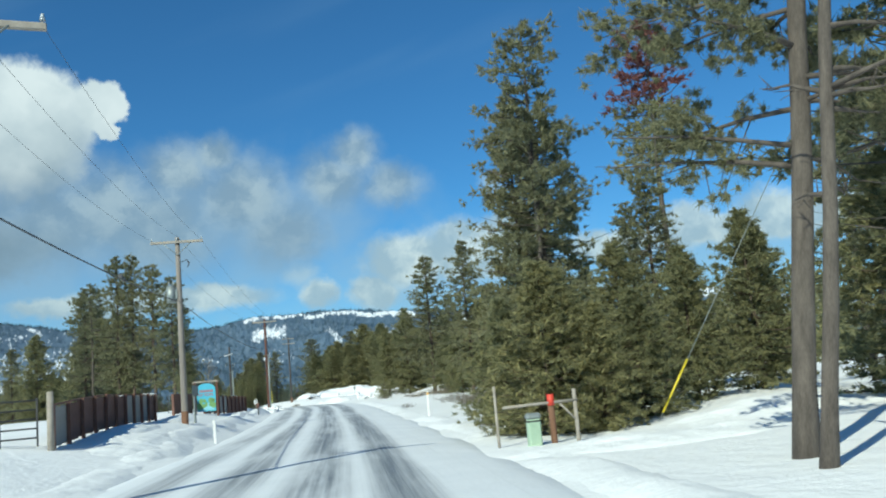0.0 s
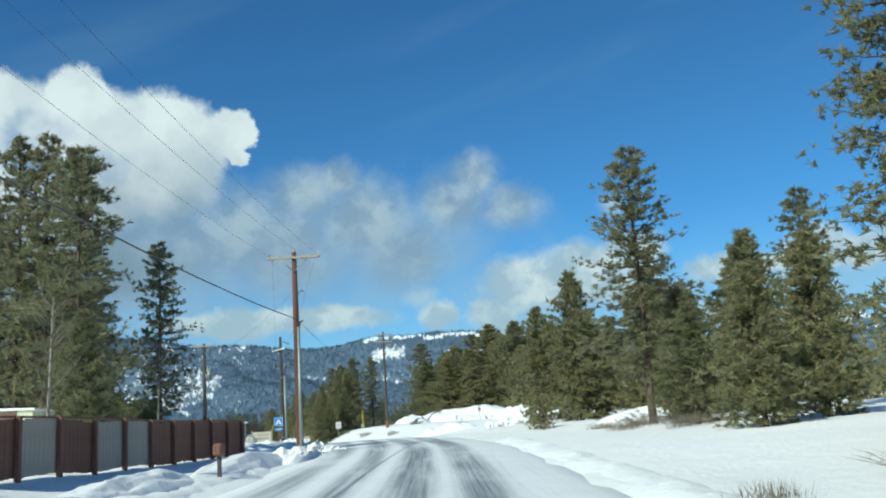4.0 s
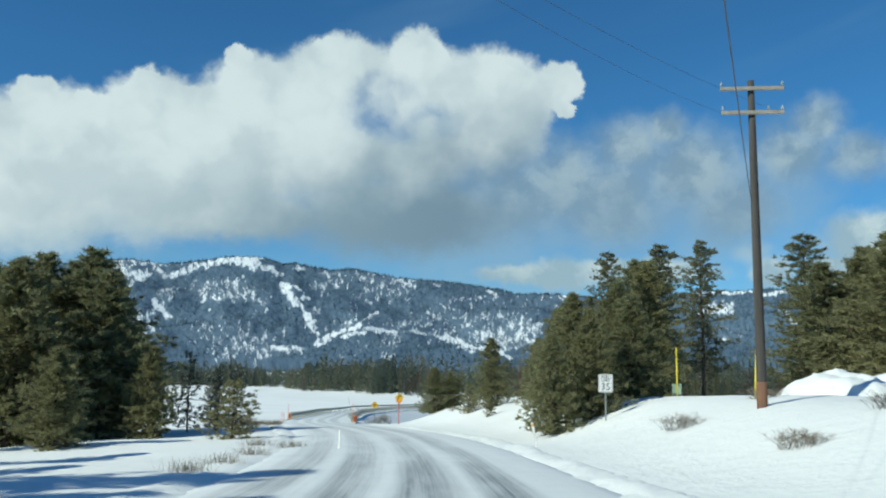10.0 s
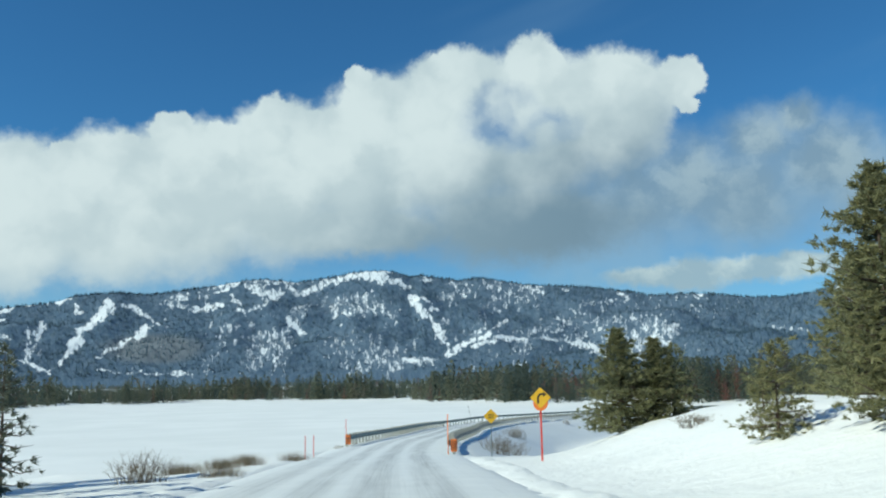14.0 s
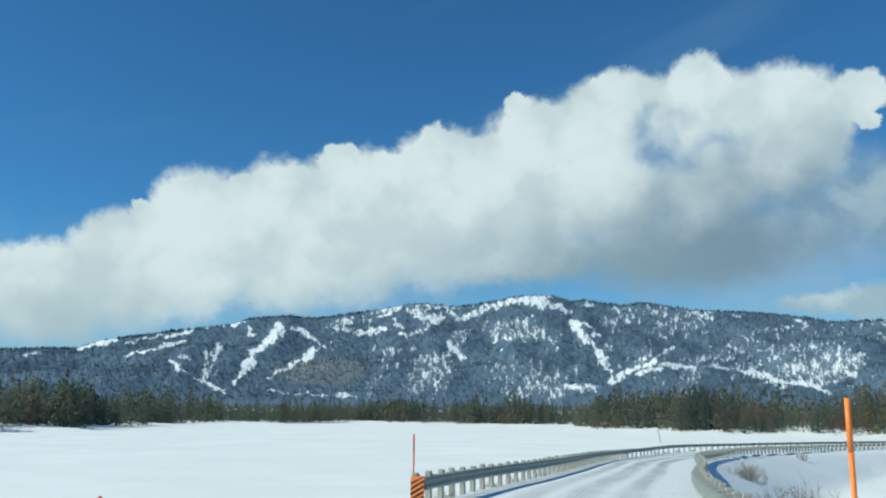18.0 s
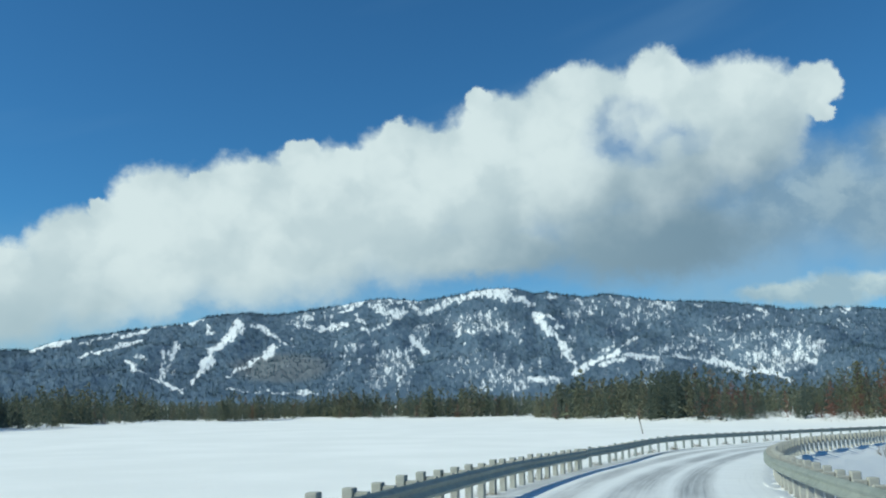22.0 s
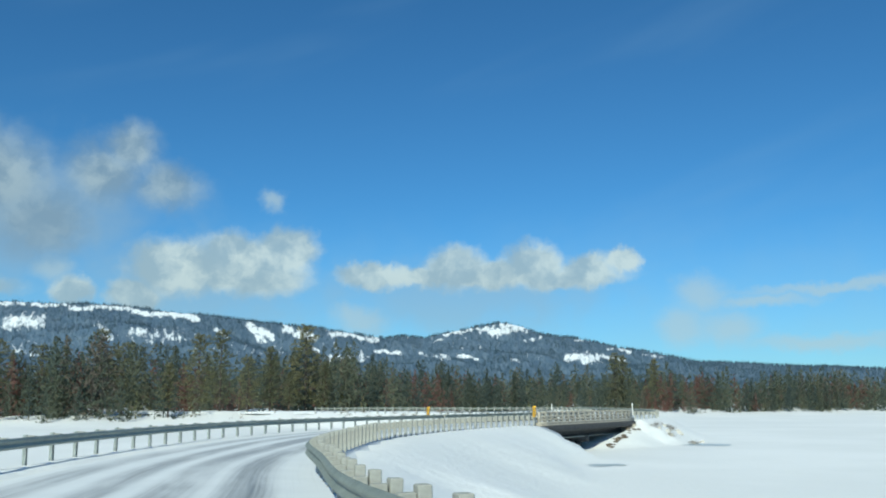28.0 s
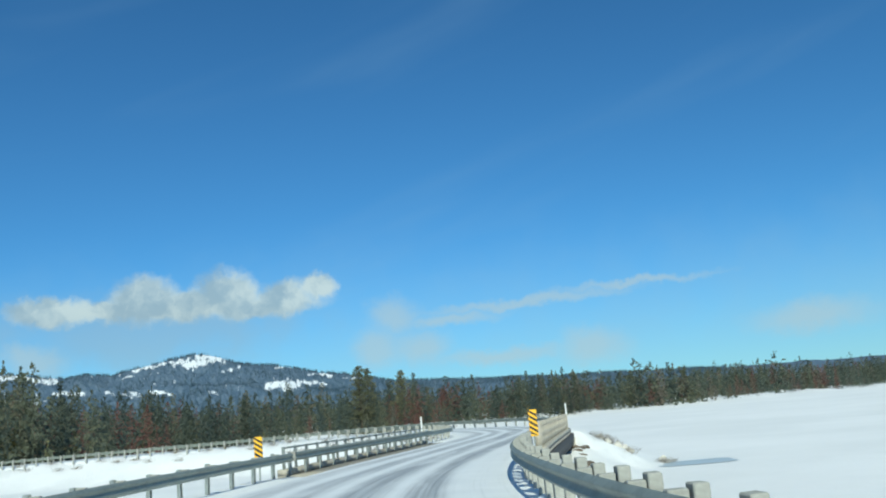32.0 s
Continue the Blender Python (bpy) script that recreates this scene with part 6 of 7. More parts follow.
def heap(x, y, rx, ry, h, seed, yaw=0.0, lump=0.3, label="rounded heap of ploughed white snow", name="snow_mound", mat=None, sharp=1.3, dz=-0.15, n=38):
    """A lumpy mound that rises out of the snow."""
    ang = radians(yaw)
    g = np.linspace(-1.15, 1.15, n)
    A, B = np.meshgrid(g, g)
    off = 31.7 * seed
    rad = np.sqrt(A * A + B * B) * (1 + 0.35 * (fbm(A * 1.6 + off, B * 1.6, seed + 5, 3) - 0.5))
    body = np.clip(1 - rad ** 2, 0, None) ** (1 / sharp)
    det = fbm(A * 3 + off, B * 3 + 4, seed + 9, 4, 0.6)
    Zh = h * body * (1 + lump * 1.6 * (det - 0.5)) - 0.5 * np.clip(rad - 1.0, 0, 1)
    Xh, Yh = x + rx * A * math.cos(ang) - ry * B * math.sin(ang), y + rx * A * math.sin(ang) + ry * B * math.cos(ang)
    base = ground_z(Xh, Yh)
    v = np.stack([Xh.ravel(), Yh.ravel(), (base + dz + Zh).ravel()], 1)
    q = (np.arange(n - 1)[:, None] * n + np.arange(n - 1)[None]).ravel()
    ob = arrays(name, v, np.stack([q, q + 1, q + n + 1, q + n], 1), mat or M_snow, smooth=True)
    return tagged(ob, label, "snow heap")


def berm(s0, s1, u, w, h, seed, label="low ploughed ridge of snow along the road edge"):
    """A lumpy ridge of ploughed snow along the road."""
    ss = np.arange(s0, s1, 0.3)
    cs = np.linspace(-1.2, 1.2, 13)
    S_, C_ = np.meshgrid(ss, cs, indexing="ij")
    e = np.clip(np.minimum(S_ - s0, s1 - S_) / 3.0, 0, 1)
    ridge = h * e * np.clip(1 - (C_ + 0.5 * (fbm(S_ * 0.25, C_ * 0, seed, 2) - 0.5)) ** 2, 0, None) * (0.35 + 1.25 * fbm(S_ * 0.35, C_ * 0.6, seed + 3, 4, 0.6))
    ridge += 0.8 * h * e * np.clip(1.1 - C_ ** 2, 0, None) * (fbm(S_ * 1.7, C_ * 2.5, seed + 8, 3, 0.6) - 0.42)
    x, y, z = (np.interp(S_, RS, RL[:, k]) for k in range(3))
    rx, ry = (np.interp(S_, RS, RR[:, k]) for k in range(2))
    x, y = x + (u + w * C_) * rx, y + (u + w * C_) * ry
    z = np.maximum(ground_z(x, y), z - 0.1) - 0.09 + ridge - 0.25 * np.clip(np.abs(C_) - 1.0, 0, 1)
    k = len(cs)
    q = (np.arange(len(ss) - 1)[:, None] * k + np.arange(k - 1)[None]).ravel()
    ob = arrays("snow_berm", np.stack([x.ravel(), y.ravel(), z.ravel()], 1), np.stack([q, q + 1, q + k + 1, q + k], 1), M_snow, smooth=True)
    return tagged(ob, label, "snow bank")


def boulder(p, r, seed, mat, label, name="boulder"):
    bm = bmesh.new()
    bmesh.ops.create_icosphere(bm, subdivisions=3, radius=1.0)
    for v in bm.verts:
        n = 0.75 + 0.5 * noise.noise(v.co * 1.1 + Vector((seed, 0, 0))) + 0.18 * noise.noise(v.co * 3.0 + Vector((0, seed, 0)))
        v.co = Vector((v.co.x * r[0] * n, v.co.y * r[1] * n, v.co.z * r[2] * n))
    ob = part(name, bm, mat)
    ob.matrix_world = pose(*p, 0, 0, 37 * seed)
    return tagged(ob, label, "boulder" if name == "boulder" else "snow")


# ---- along the first stretch: fences, the park sign, poles ----
def board_fence(a, b, h, label, seed, pale=()):
    """A fence of upright boards with posts and a cap rail."""
    rg = random.Random(seed)
    a, b = Vector((*a, 0)), Vector((*b, 0))
    L = (b - a).length
    d = (b - a) / L
    yaw = math.degrees(math.atan2(d.y, d.x))
    t = thing("board_fence", Matrix(), label, "fence")
    me_d, me_p = shared_box("board", (0.19, 0.024, h), M_fence, 0.004), shared_box("board", (0.19, 0.024, h), M_fence_pale, 0.004)
    me_post = shared_box("post", (0.12, 0.12, h + 0.35), M_fence, 0.01)
    n = int(L / 0.2)
    light = False
    for k in range(n):
        if k % 9 == 0:
            light = k // 9 in pale
        p = a + d * (0.2 * k + 0.1)
        o = new("board", me_p if light else me_d)
        o.parent = t
        o.matrix_world = pose(p.x, p.y, spot(p.x, p.y).z + h / 2 + 0.05 + rg.uniform(-0.02, 0.02), 0, rg.uniform(-0.6, 0.6), yaw)
    k = 0.0
    while k <= L + 0.1:
        p = a + d * k
        o = new("post", me_post)
        o.parent = t
        o.matrix_world = pose(p.x, p.y, spot(p.x, p.y).z + h / 2 - 0.05, 0, 0, yaw) @ Matrix.Translation((0, -0.08, 0))
        k += 1.8
    k = 0.0
    while k < L - 0.2:
        e = min(k + 3.6, L)
        p, q_ = a + d * k, a + d * e
        bm = bmesh.new()
        z0, z1 = spot(p.x, p.y).z + h + 0.09, spot(q_.x, q_.y).z + h + 0.09
        m = (p + q_) / 2
        box(bm, ((q_ - p).length, 0.09, 0.05), (m.x, m.y, (z0 + z1) / 2), pose(0, 0, 0, 0, -math.degrees(math.atan2(z1 - z0, e - k)), yaw), 0.005)
        part("cap_rail", bm, M_fence, t)
        k = e
    return t


board_fence((-12.9, 26.6), (-16.25, 44.3), 1.2, "weathered red-brown board fence standing in snow", 1, (0, 6, 7, 8))
board_fence((-16.85, 48.7), (-16.75, 51.9), 1.05, "short red-brown board fence beside the painted sign", 3)
board_fence((-19.5, 62.8), (-21.3, 81.4), 1.25, "long red-brown board fence with bleached panels in the snow", 2, (1, 3, 4))


def farm_gate(a, b, h, label):
    a, b = Vector((*a, 0)), Vector((*b, 0))
    L = (b - a).length
    m = (a + b) / 2
    yaw = math.degrees(math.atan2((b - a).y, (b - a).x))
    t = thing("metal_gate", pose(*spot(m.x, m.y), 0, 0, yaw), label, "gate")
    for k in range(5):
        bm = bmesh.new()
        z = 0.15 + (h - 0.15) * k / 4
        rod(bm, (-L / 2, 0, z), (L / 2, 0, z), 0.025, 0.025, 8)
        part("rail", bm, M_dark, t)
    for x in np.linspace(-L / 2, L / 2, 5):
        bm = bmesh.new()
        rod(bm, (x, 0, -0.1), (x, 0, h + 0.06), 0.028, 0.028, 8)
        part("upright", bm, M_dark, t)
    return t


farm_gate((-13.1, 26.2), (-17.0, 25.0), 1.25, "dark tubular metal gate beside the board fence")
farm_gate((-18.0, 60.6), (-21.0, 60.0), 1.3, "dark tubular metal gate at the fence gap")
gp = thing("gate_post", pose(*spot(-12.75, 26.3)), "stout weathered timber gate post in the snow", "post")
bm = bmesh.new()
rod(bm, (0, 0, -0.4), (0, 0, 1.7), 0.11, 0.10, 10)
part("shaft", bm, M_arm, gp)

# the holiday park's painted board
park_yaw = 3.0
P0 = spot(-15.97, 52.1, -0.05)
park = thing("park_sign", pose(*P0, 0, 0, park_yaw) @ Matrix.Diagonal((0.79, 0.79, 0.88, 1)), "arched painted lake board reading RV PARK in a timber frame", "sign")
for x in (-0.82, 0.82):
    bm = bmesh.new()
    box(bm, (0.13, 0.13, 2.5), (x, 0, 0.95), None, 0.012)
    part("post", bm, M_pole_red, park)
bm = bmesh.new()
box(bm, (1.95, 0.12, 0.09), (0, 0, 2.24), None, 0.01)
part("top_beam", bm, M_arm, park)


def arch(w, h, z0, y, mat, name, label=""):
    bm = bmesh.new()
    pts = [(-w / 2, z0), (w / 2, z0), (w / 2, z0 + h - w * 0.3)]
    for k in range(1, 12):
        a = math.pi * k / 12
        pts.append((w / 2 * math.cos(a), z0 + h - w * 0.3 + w * 0.3 * math.sin(a)))
    pts.append((-w / 2, z0 + h - w * 0.3))
    ring = [[bm.verts.new((x, yy, z)) for x, z in pts] for yy in (y - 0.02, y + 0.02)]
    bm.faces.new(ring[0])
    bm.faces.new(ring[1][::-1])
    n = len(pts)
    for k in range(n):
        bm.faces.new((ring[0][k], ring[1][k], ring[1][(k + 1) % n], ring[0][(k + 1) % n]))
    bmesh.ops.recalc_face_normals(bm, faces=bm.faces)
    return part(name, bm, mat, park, label)


M_skyblue = plain((0.06, 0.36, 0.50), (0.10, 0.45, 0.60), 2.0, 0.55)("sky_blue_paint")
M_grass = plain((0.10, 0.26, 0.09), (0.22, 0.38, 0.14), 5.0, 0.6)("green_paint")
M_aqua = plain((0.20, 0.50, 0.60), (0.30, 0.62, 0.70), 4.0, 0.5)("pale_water_paint")
M_letter = plain((0.30, 0.06, 0.06), (0.42, 0.10, 0.09), 4.0, 0.6)("dark_red_paint")
board = arch(1.38, 1.85, 0.28, 0.0, M_skyblue, "board")
bm = bmesh.new()
for k in range(9):
    box(bm, (0.155, 0.004, 0.42 + 0.1 * math.sin(2.1 * k)), (-0.60 + 0.15 * k, -0.024, 0.62 + 0.05 * math.sin(1.7 * k)))
part("painted_meadow", bm, M_grass, board)
for x, r in ((-0.38, 0.17), (-0.14, 0.13), (0.34, 0.2), (0.5, 0.14)):
    bm = bmesh.new()
    rod(bm, (x, -0.024, 0.98), (x, -0.030, 0.98), r, r, 12)
    part("painted_tree", bm, M_grass, board)
bm = bmesh.new()
vs = [(0.1, 0.84), (0.22, 0.84), (0.16, 0.66), (0.46, 0.52), (0.60, 0.36), (-0.45, 0.36), (-0.20, 0.50), (0.05, 0.62)]
bm.faces.new([bm.verts.new((x, -0.031, z)) for x, z in vs])
part("painted_stream", bm, M_aqua, board)
text_part("RV PARK", 0.30, (0, -0.024, 1.36), park, M_letter, "lettering", 0.95)
for k in range(9):
    bm = bmesh.new()
    box(bm, (0.085, 0.004, 0.15), (-0.46 + 0.115 * k, -0.024, 1.62))
    part("name_bar", bm, M_letter, board)

# pale shed behind the fences
S0 = spot(-30.6, 79.8)
shed = thing("shed", pose(*S0, 0, 0, 12), "small pale yellow-green shed in the snow behind the fences", "shed")
tall = 3.3 - S0.z
bm = bmesh.new()
box(bm, (2.7, 2.2, tall + 0.3), (0, 0, tall / 2 - 0.15), None, 0.02)
part("wall", bm, plain((0.52, 0.53, 0.36), (0.62, 0.63, 0.45), 2.0, 0.7, 0, 0.2, (6, 6, 0.3))("pale_shed_cladding"), shed)
bm = bmesh.new()
box(bm, (2.9, 2.4, 0.10), (0, 0, tall + 0.06), pose(0, 0, 0, 0, 2, 0), 0.02)
part("roof", bm, M_snow, shed, "snow-covered flat roof")
for k in range(5):
    bm = bmesh.new()
    box(bm, (0.06, 0.03, tall), (-1.25 + 0.28 * k, -1.115, tall / 2), None, 0.005)
    part("batten", bm, M_fence_pale, shed)
bm = bmesh.new()
box(bm, (0.75, 0.03, 0.36), (0.35, -1.12, tall - 0.22), None, 0.005)
part("vent_board", bm, M_fence, shed, "red-brown board over the vent")

PA, PB, PC, PD, PE = spot(-13.6, 41.0, -0.42), spot(-19.6, 83.1), spot(-32.2, 115.9), spot(-30.0, 142.7), spot(-34.2, 105.9)
ya_ = 9.0
poleA = pole("utility_pole", PA, 9.1, "weathered utility pole with crossarm, transformer and lamp bracket", ya_, M_pole_grey, 0.15, [(8.85, 1.2, True, (-0.95, 0.0, 0.95))])
can(poleA, (-0.36, -0.05, 6.0))
bm = bmesh.new()
chain(bm, [(0, 0, 5.5), (-0.35, -0.15, 5.75), (-0.75, -0.3, 5.6)], [0.025, 0.025, 0.03], 6)
part("lamp_bracket", bm, M_steel, poleA)
bm = bmesh.new()
chain(bm, [(0.14, 0, 7.9), (0.38, 0, 8.0), (0.5, 0, 7.85), (0.42, 0, 7.65)], [0.02, 0.03, 0.04, 0.02], 6)
part("cutout", bm, M_dark, poleA)
bm = bmesh.new()
rod(bm, (0, 0, -0.3), (0, 0, 0.95), 0.163, 0.16, 14)
part("base_wrap", bm, M_bark_red, poleA, "rust-brown stained pole foot")
poleB = pole("utility_pole", PB, 8.6, "red-brown utility pole with a single crossarm", 11.0, M_pole_red, 0.15, [(8.35, 1.12, True, (-0.95, 0.95))])
insulator(poleB, (0, 0, 8.6))
bm = bmesh.new()
chain(bm, [(0.13, 0, 6.8), (0.3, 0, 6.95), (0.34, 0, 6.85)], [0.02, 0.02, 0.03], 6)
part("bracket", bm, M_dark, poleB)
stub = thing("steel_pole", pose(*spot(-19.35, 82.5), 0, 0, 0), "slim galvanised steel pole beside the wooden pole", "utility pole")
bm = bmesh.new()
rod(bm, (0, 0, -0.5), (0.05, 0, 5.3), 0.075, 0.06, 12)
part("shaft", bm, M_steel, stub)
bm = bmesh.new()
chain(bm, [(0.05, 0, 5.25), (0.12, 0, 5.5), (0.25, 0.05, 5.55)], [0.06, 0.05, 0.03], 8)
part("weatherhead", bm, M_dark, stub)

poleC = pole("utility_pole", PC, 8.9, "dark utility pole with steel arm, cut-outs and a cable riser", 20.0, M_pole, 0.155)
bm = bmesh.new()
box(bm, (1.05, 0.09, 0.09), (-0.18, -0.17, 7.85), pose(0, 0, 0, 0, -12, 0), 0.01)
armC = part("crossarm", bm, M_white, poleC, "white fibreglass crossarm")
insulator(armC, (-0.66, -0.17, 7.80), 0.24, 0.07)
for x, z, e in ((-0.95, 7.7, -1.0), (0.25, 8.5, 1.0), (0.35, 7.9, 1.0)):
    bm = bmesh.new()
    p = Vector((x, -0.1, z))
    for k in range(6):
        q_ = p + Vector((e * 0.085 * k, 0.0, -0.045 * k))
        rod(bm, q_, q_ + Vector((e * 0.06, 0.0, -0.032)), 0.042, 0.030, 8)
    rod(bm, p, p + Vector((e * 0.50, 0.0, -0.265)), 0.014, 0.014, 6)
    part("strain_insulator", bm, M_dark, poleC)
for x in (-0.55, 0.28, 0.55):
    cut = bmesh.new()
    box(cut, (0.05, 0.05, 0.42), (x, -0.2, 6.55), pose(0, 0, 0, 0, 14, 0), 0.008)
    c = part("cutout", cut, M_steel, poleC)
    bm = bmesh.new()
    rod(bm, (x + 0.10, -0.2, 6.38), (x + 0.16, -0.2, 6.75), 0.016, 0.016, 6)
    part("fuse_tube", bm, M_dark, c)
    bm = bmesh.new()
    rod(bm, (0, -0.1, 6.5), (x, -0.2, 6.5), 0.02, 0.02, 6)
    part("mount", bm, M_dark, c)
bm = bmesh.new()
rod(bm, (0.26, -0.06, -0.3), (0.26, -0.06, 5.75), 0.085, 0.085, 12)
part("cable_riser", bm, M_steel, poleC, "pale galvanised conduit up the pole")
for x in (0.2, 0.3, 0.34):
    bm = bmesh.new()
    chain(bm, [(0.26, -0.06, 5.7), (x + 0.02, -0.1, 6.1), (x + 0.15, -0.18, 6.5)], [0.02, 0.018, 0.015], 5)
    part("cable_tail", bm, M_wire, poleC)
for z in (0.9, 2.6, 4.3, 5.6):
    bm = bmesh.new()
    box(bm, (0.5, 0.16, 0.05), (0.12, -0.08, z), None, 0.01)
    part("strap", bm, M_steel, poleC)

poleD = pole("utility_pole", PD, 10.4, "tall weathered utility pole with two pale crossarms", 24.0, M_pole, 0.15, [(10.1, 1.0, False, (-0.95, 0.95)), (9.3, 0.98, False, (-0.95, 0.5, 0.95))])
bm = bmesh.new()
rod(bm, (0, 0, -0.3), (0, 0, 0.75), 0.165, 0.16, 14)
part("base_wrap", bm, M_bark_red, poleD, "rust-brown stained pole foot")
poleE = pole("utility_pole", PE, 7.6, "dark utility pole with a crossarm and transformer", 15.0, M_pole, 0.14, [(7.4, 0.8, True, (-0.9, 0.9))])
can(poleE, (0.33, -0.05, 5.0), 0.2, 0.75)

# overhead wires from pole to pole
PZ = spot(-7.45, 12.78)
poleZ = pole("utility_pole", PZ, 7.95 - PZ.z, "utility pole with a pale crossarm near the road", 24.0, M_pole, 0.15, [(7.7 - PZ.z, 1.2, True, (-0.95, 0.95))])
for du in (-1.1, 0.0, 1.1):
    wire(head(PA, 8.95 if du else 9.15, ya_, du), head(PB, 8.45 if du else 8.75, 11, du * 0.93), 0.6)
    wire(head(PA, 8.95 if du else 9.15, ya_, du), head(PZ, 7.85 - PZ.z, 24, du), 0.4)
for du in (-0.93, 0.93):
    wire(head(PD, 9.35, 24, du), head(PC, 7.9, 20, 0.3), 0.5)
    wire(head(PB, 8.45, 11, du), head(PC, 8.0, 20, 0.4 * du), 0.5)
COMM = "thick black communication cable"
cable_a, cable_b = Vector((PA.x, PA.y, 6.58)), Vector((PB.x, PB.y, 6.5))
wire(cable_a, cable_b, 0.5, COMM, 0.02)
wire(cable_a, Vector((PZ.x - 0.1, PZ.y, 5.0)), 0.15, COMM, 0.02)
wire(cable_b, Vector((PD.x, PD.y, 6.8)), 0.8, COMM, 0.009)
wire(head(PB, 7.0, 11, 0), head(PE, 6.6, 15, 0), 0.5)
clos = thing("splice_closure", pose(-10.35, 26.0, 5.62, 0, 3, 102), "black cable splice closure hanging on the wire", "cable fitting")
bm = bmesh.new()
rod(bm, (-0.28, 0, 0), (0.28, 0, 0), 0.07, 0.07, 10)
part("case", bm, M_wire, clos)

# guy wire with its yellow guard
g0 = spot(4.6, 23.8)
guy = thing("guy_wire", Matrix(), "steel guy wire with a bright yellow plastic guard at its foot", "guy wire")
g1 = Vector((10.4, 25.5, 9.0))
bm = bmesh.new()
rod(bm, g0, g1, 0.012, 0.012, 6)
part("cable", bm, M_steel, guy)
bm = bmesh.new()
rod(bm, g0 + (g1 - g0) * 0.02, g0 + (g1 - g0) * 0.17, 0.03, 0.03, 8)
part("guard", bm, M_marker, guy, "yellow plastic guy guard")

# utility pedestal, gate remains and marker posts on the verge
ped = thing("utility_pedestal", pose(*spot(1.1, 19.9), 0, 0, 10), "pale green cable pedestal with a dark cap in the snow", "cable box")
bm = bmesh.new()
box(bm, (0.29, 0.26, 0.70), (0, 0, 0.22), None, 0.03)
part("body", bm, M_green, ped)
bm = bmesh.new()
box(bm, (0.32, 0.29, 0.14), (0, 0, 0.63), None, 0.04)
part("cap", bm, M_steel, ped)
bm = bmesh.new()
box(bm, (0.295, 0.265, 0.05), (0, 0, 0.52), None, 0.01)
part("band", bm, M_black, ped)
rail = thing("old_gate", pose(*spot(1.55, 20.2), 0, 0, 8), "grey pole gate with a red-painted post top and a brace", "gate")
for x, h, r, m, nm in ((0.0, 1.05, 0.075, M_bark_red, "stout_post"), (0.55, 1.15, 0.05, M_arm, "end_post"), (-1.25, 1.35, 0.035, M_arm, "thin_post")):
    bm = bmesh.new()
    rod(bm, (x, 0, -0.4), (x, 0, h), r, r * 0.95, 10)
    part(nm, bm, m, rail)
bm = bmesh.new()
rod(bm, (0, 0, 0.82), (0, 0, 1.07), 0.083, 0.080, 10)
part("painted_top", bm, M_red_paint, rail, "red-painted post top")
bm = bmesh.new()
rod(bm, (-1.1, -0.02, 0.86), (0.6, -0.02, 0.90), 0.035, 0.035, 8)
part("bar", bm, M_arm, rail)
bm = bmesh.new()
rod(bm, (0.2, -0.02, 0.85), (0.55, -0.02, 0.45), 0.025, 0.025, 8)
part("brace", bm, M_arm, rail)
delineator(*spot(-2.35, 40.0), 1.2, M_yellow, 1, 10, label="white delineator post with a yellow tip in the snow")
delineator(*spot(-10.1, 33.8), 0.9, None, -1, 10, label="short white marker post in the snow")
ms = thing("back_of_sign", pose(*spot(-13.5, 42.35), 0, 0, 65), "small pale sign plate seen from behind on a square post", "road sign")
sign_post(ms, 1.75, M_steel, 0.04)
part("plate", plate(0.42, 0.50, 0.03, 0.006, 0, (0, 0, 1.5)), M_steel, ms)
mb = thing("mail_box", pose(*spot(-17.4, 70.0), 0, 0, 10), "dark mail box on a short post by the fence", "mail box")
bm = bmesh.new()
box(bm, (0.1, 0.1, 1.0), (0, 0, 0.2), None, 0.01)
part("post", bm, M_dark, mb)
bm = bmesh.new()
box(bm, (0.26, 0.45, 0.34), (0, 0, 0.82), None, 0.06)
part("case", bm, M_fence, mb)

# ---- the junction ----
camp_at = spot(-29.5, 107.6)
camp_sign(*camp_at, 22.0, 2.5 - camp_at.z)
street_sign(*spot(-31.6, 106.7), 20.0, 1.95)
bb = thing("notice_board", pose(*spot(-30.6, 107.2), 0, 0, 22), "faded timber notice board with worn lettering on two posts", "sign")
for x in (-0.68, 0.68):
    bm = bmesh.new()
    box(bm, (0.11, 0.11, 1.55), (x, 0.03, 0.55), None, 0.01)
    part("post", bm, M_arm, bb)
bm = bmesh.new()
box(bm, (1.26, 0.04, 0.72), (0, 0, 0.86), None, 0.006)
pan = part("panel", bm, plain((0.50, 0.56, 0.50), (0.66, 0.52, 0.36), 3.0, 0.8)("faded_sign_board"), bb)
for row, n in ((1.02, 6), (0.76, 8)):
    for k in range(n):
        bm = bmesh.new()
        box(bm, (0.09, 0.004, 0.15), (-0.5 + 1.0 * (k + 0.5) / n, -0.023, row))
        part("text_bar", bm, M_fence_pale, pan)
cone_ = thing("traffic_cone", pose(*spot(-31.4, 103.4)), "red traffic cone standing in the snow bank", "cone")
bm = bmesh.new()
rod(bm, (0, 0, 0.2), (0, 0, 0.95), 0.16, 0.04, 14)
part("body", bm, M_red_paint, cone_)
bm = bmesh.new()
box(bm, (0.36, 0.36, 0.05), (0, 0, 0.2), None, 0.02)
part("base", bm, M_black, cone_)
M_pale_rock = plain((0.45, 0.42, 0.36), (0.72, 0.70, 0.65), 2.0, 0.9, 0, 0.6)("snow_dusted_pale_rock")
boulder(spot(-29.5, 102.6, 0.35), (0.75, 0.6, 0.75), 3, M_pale_rock, "big pale boulder dusted with snow at the junction")
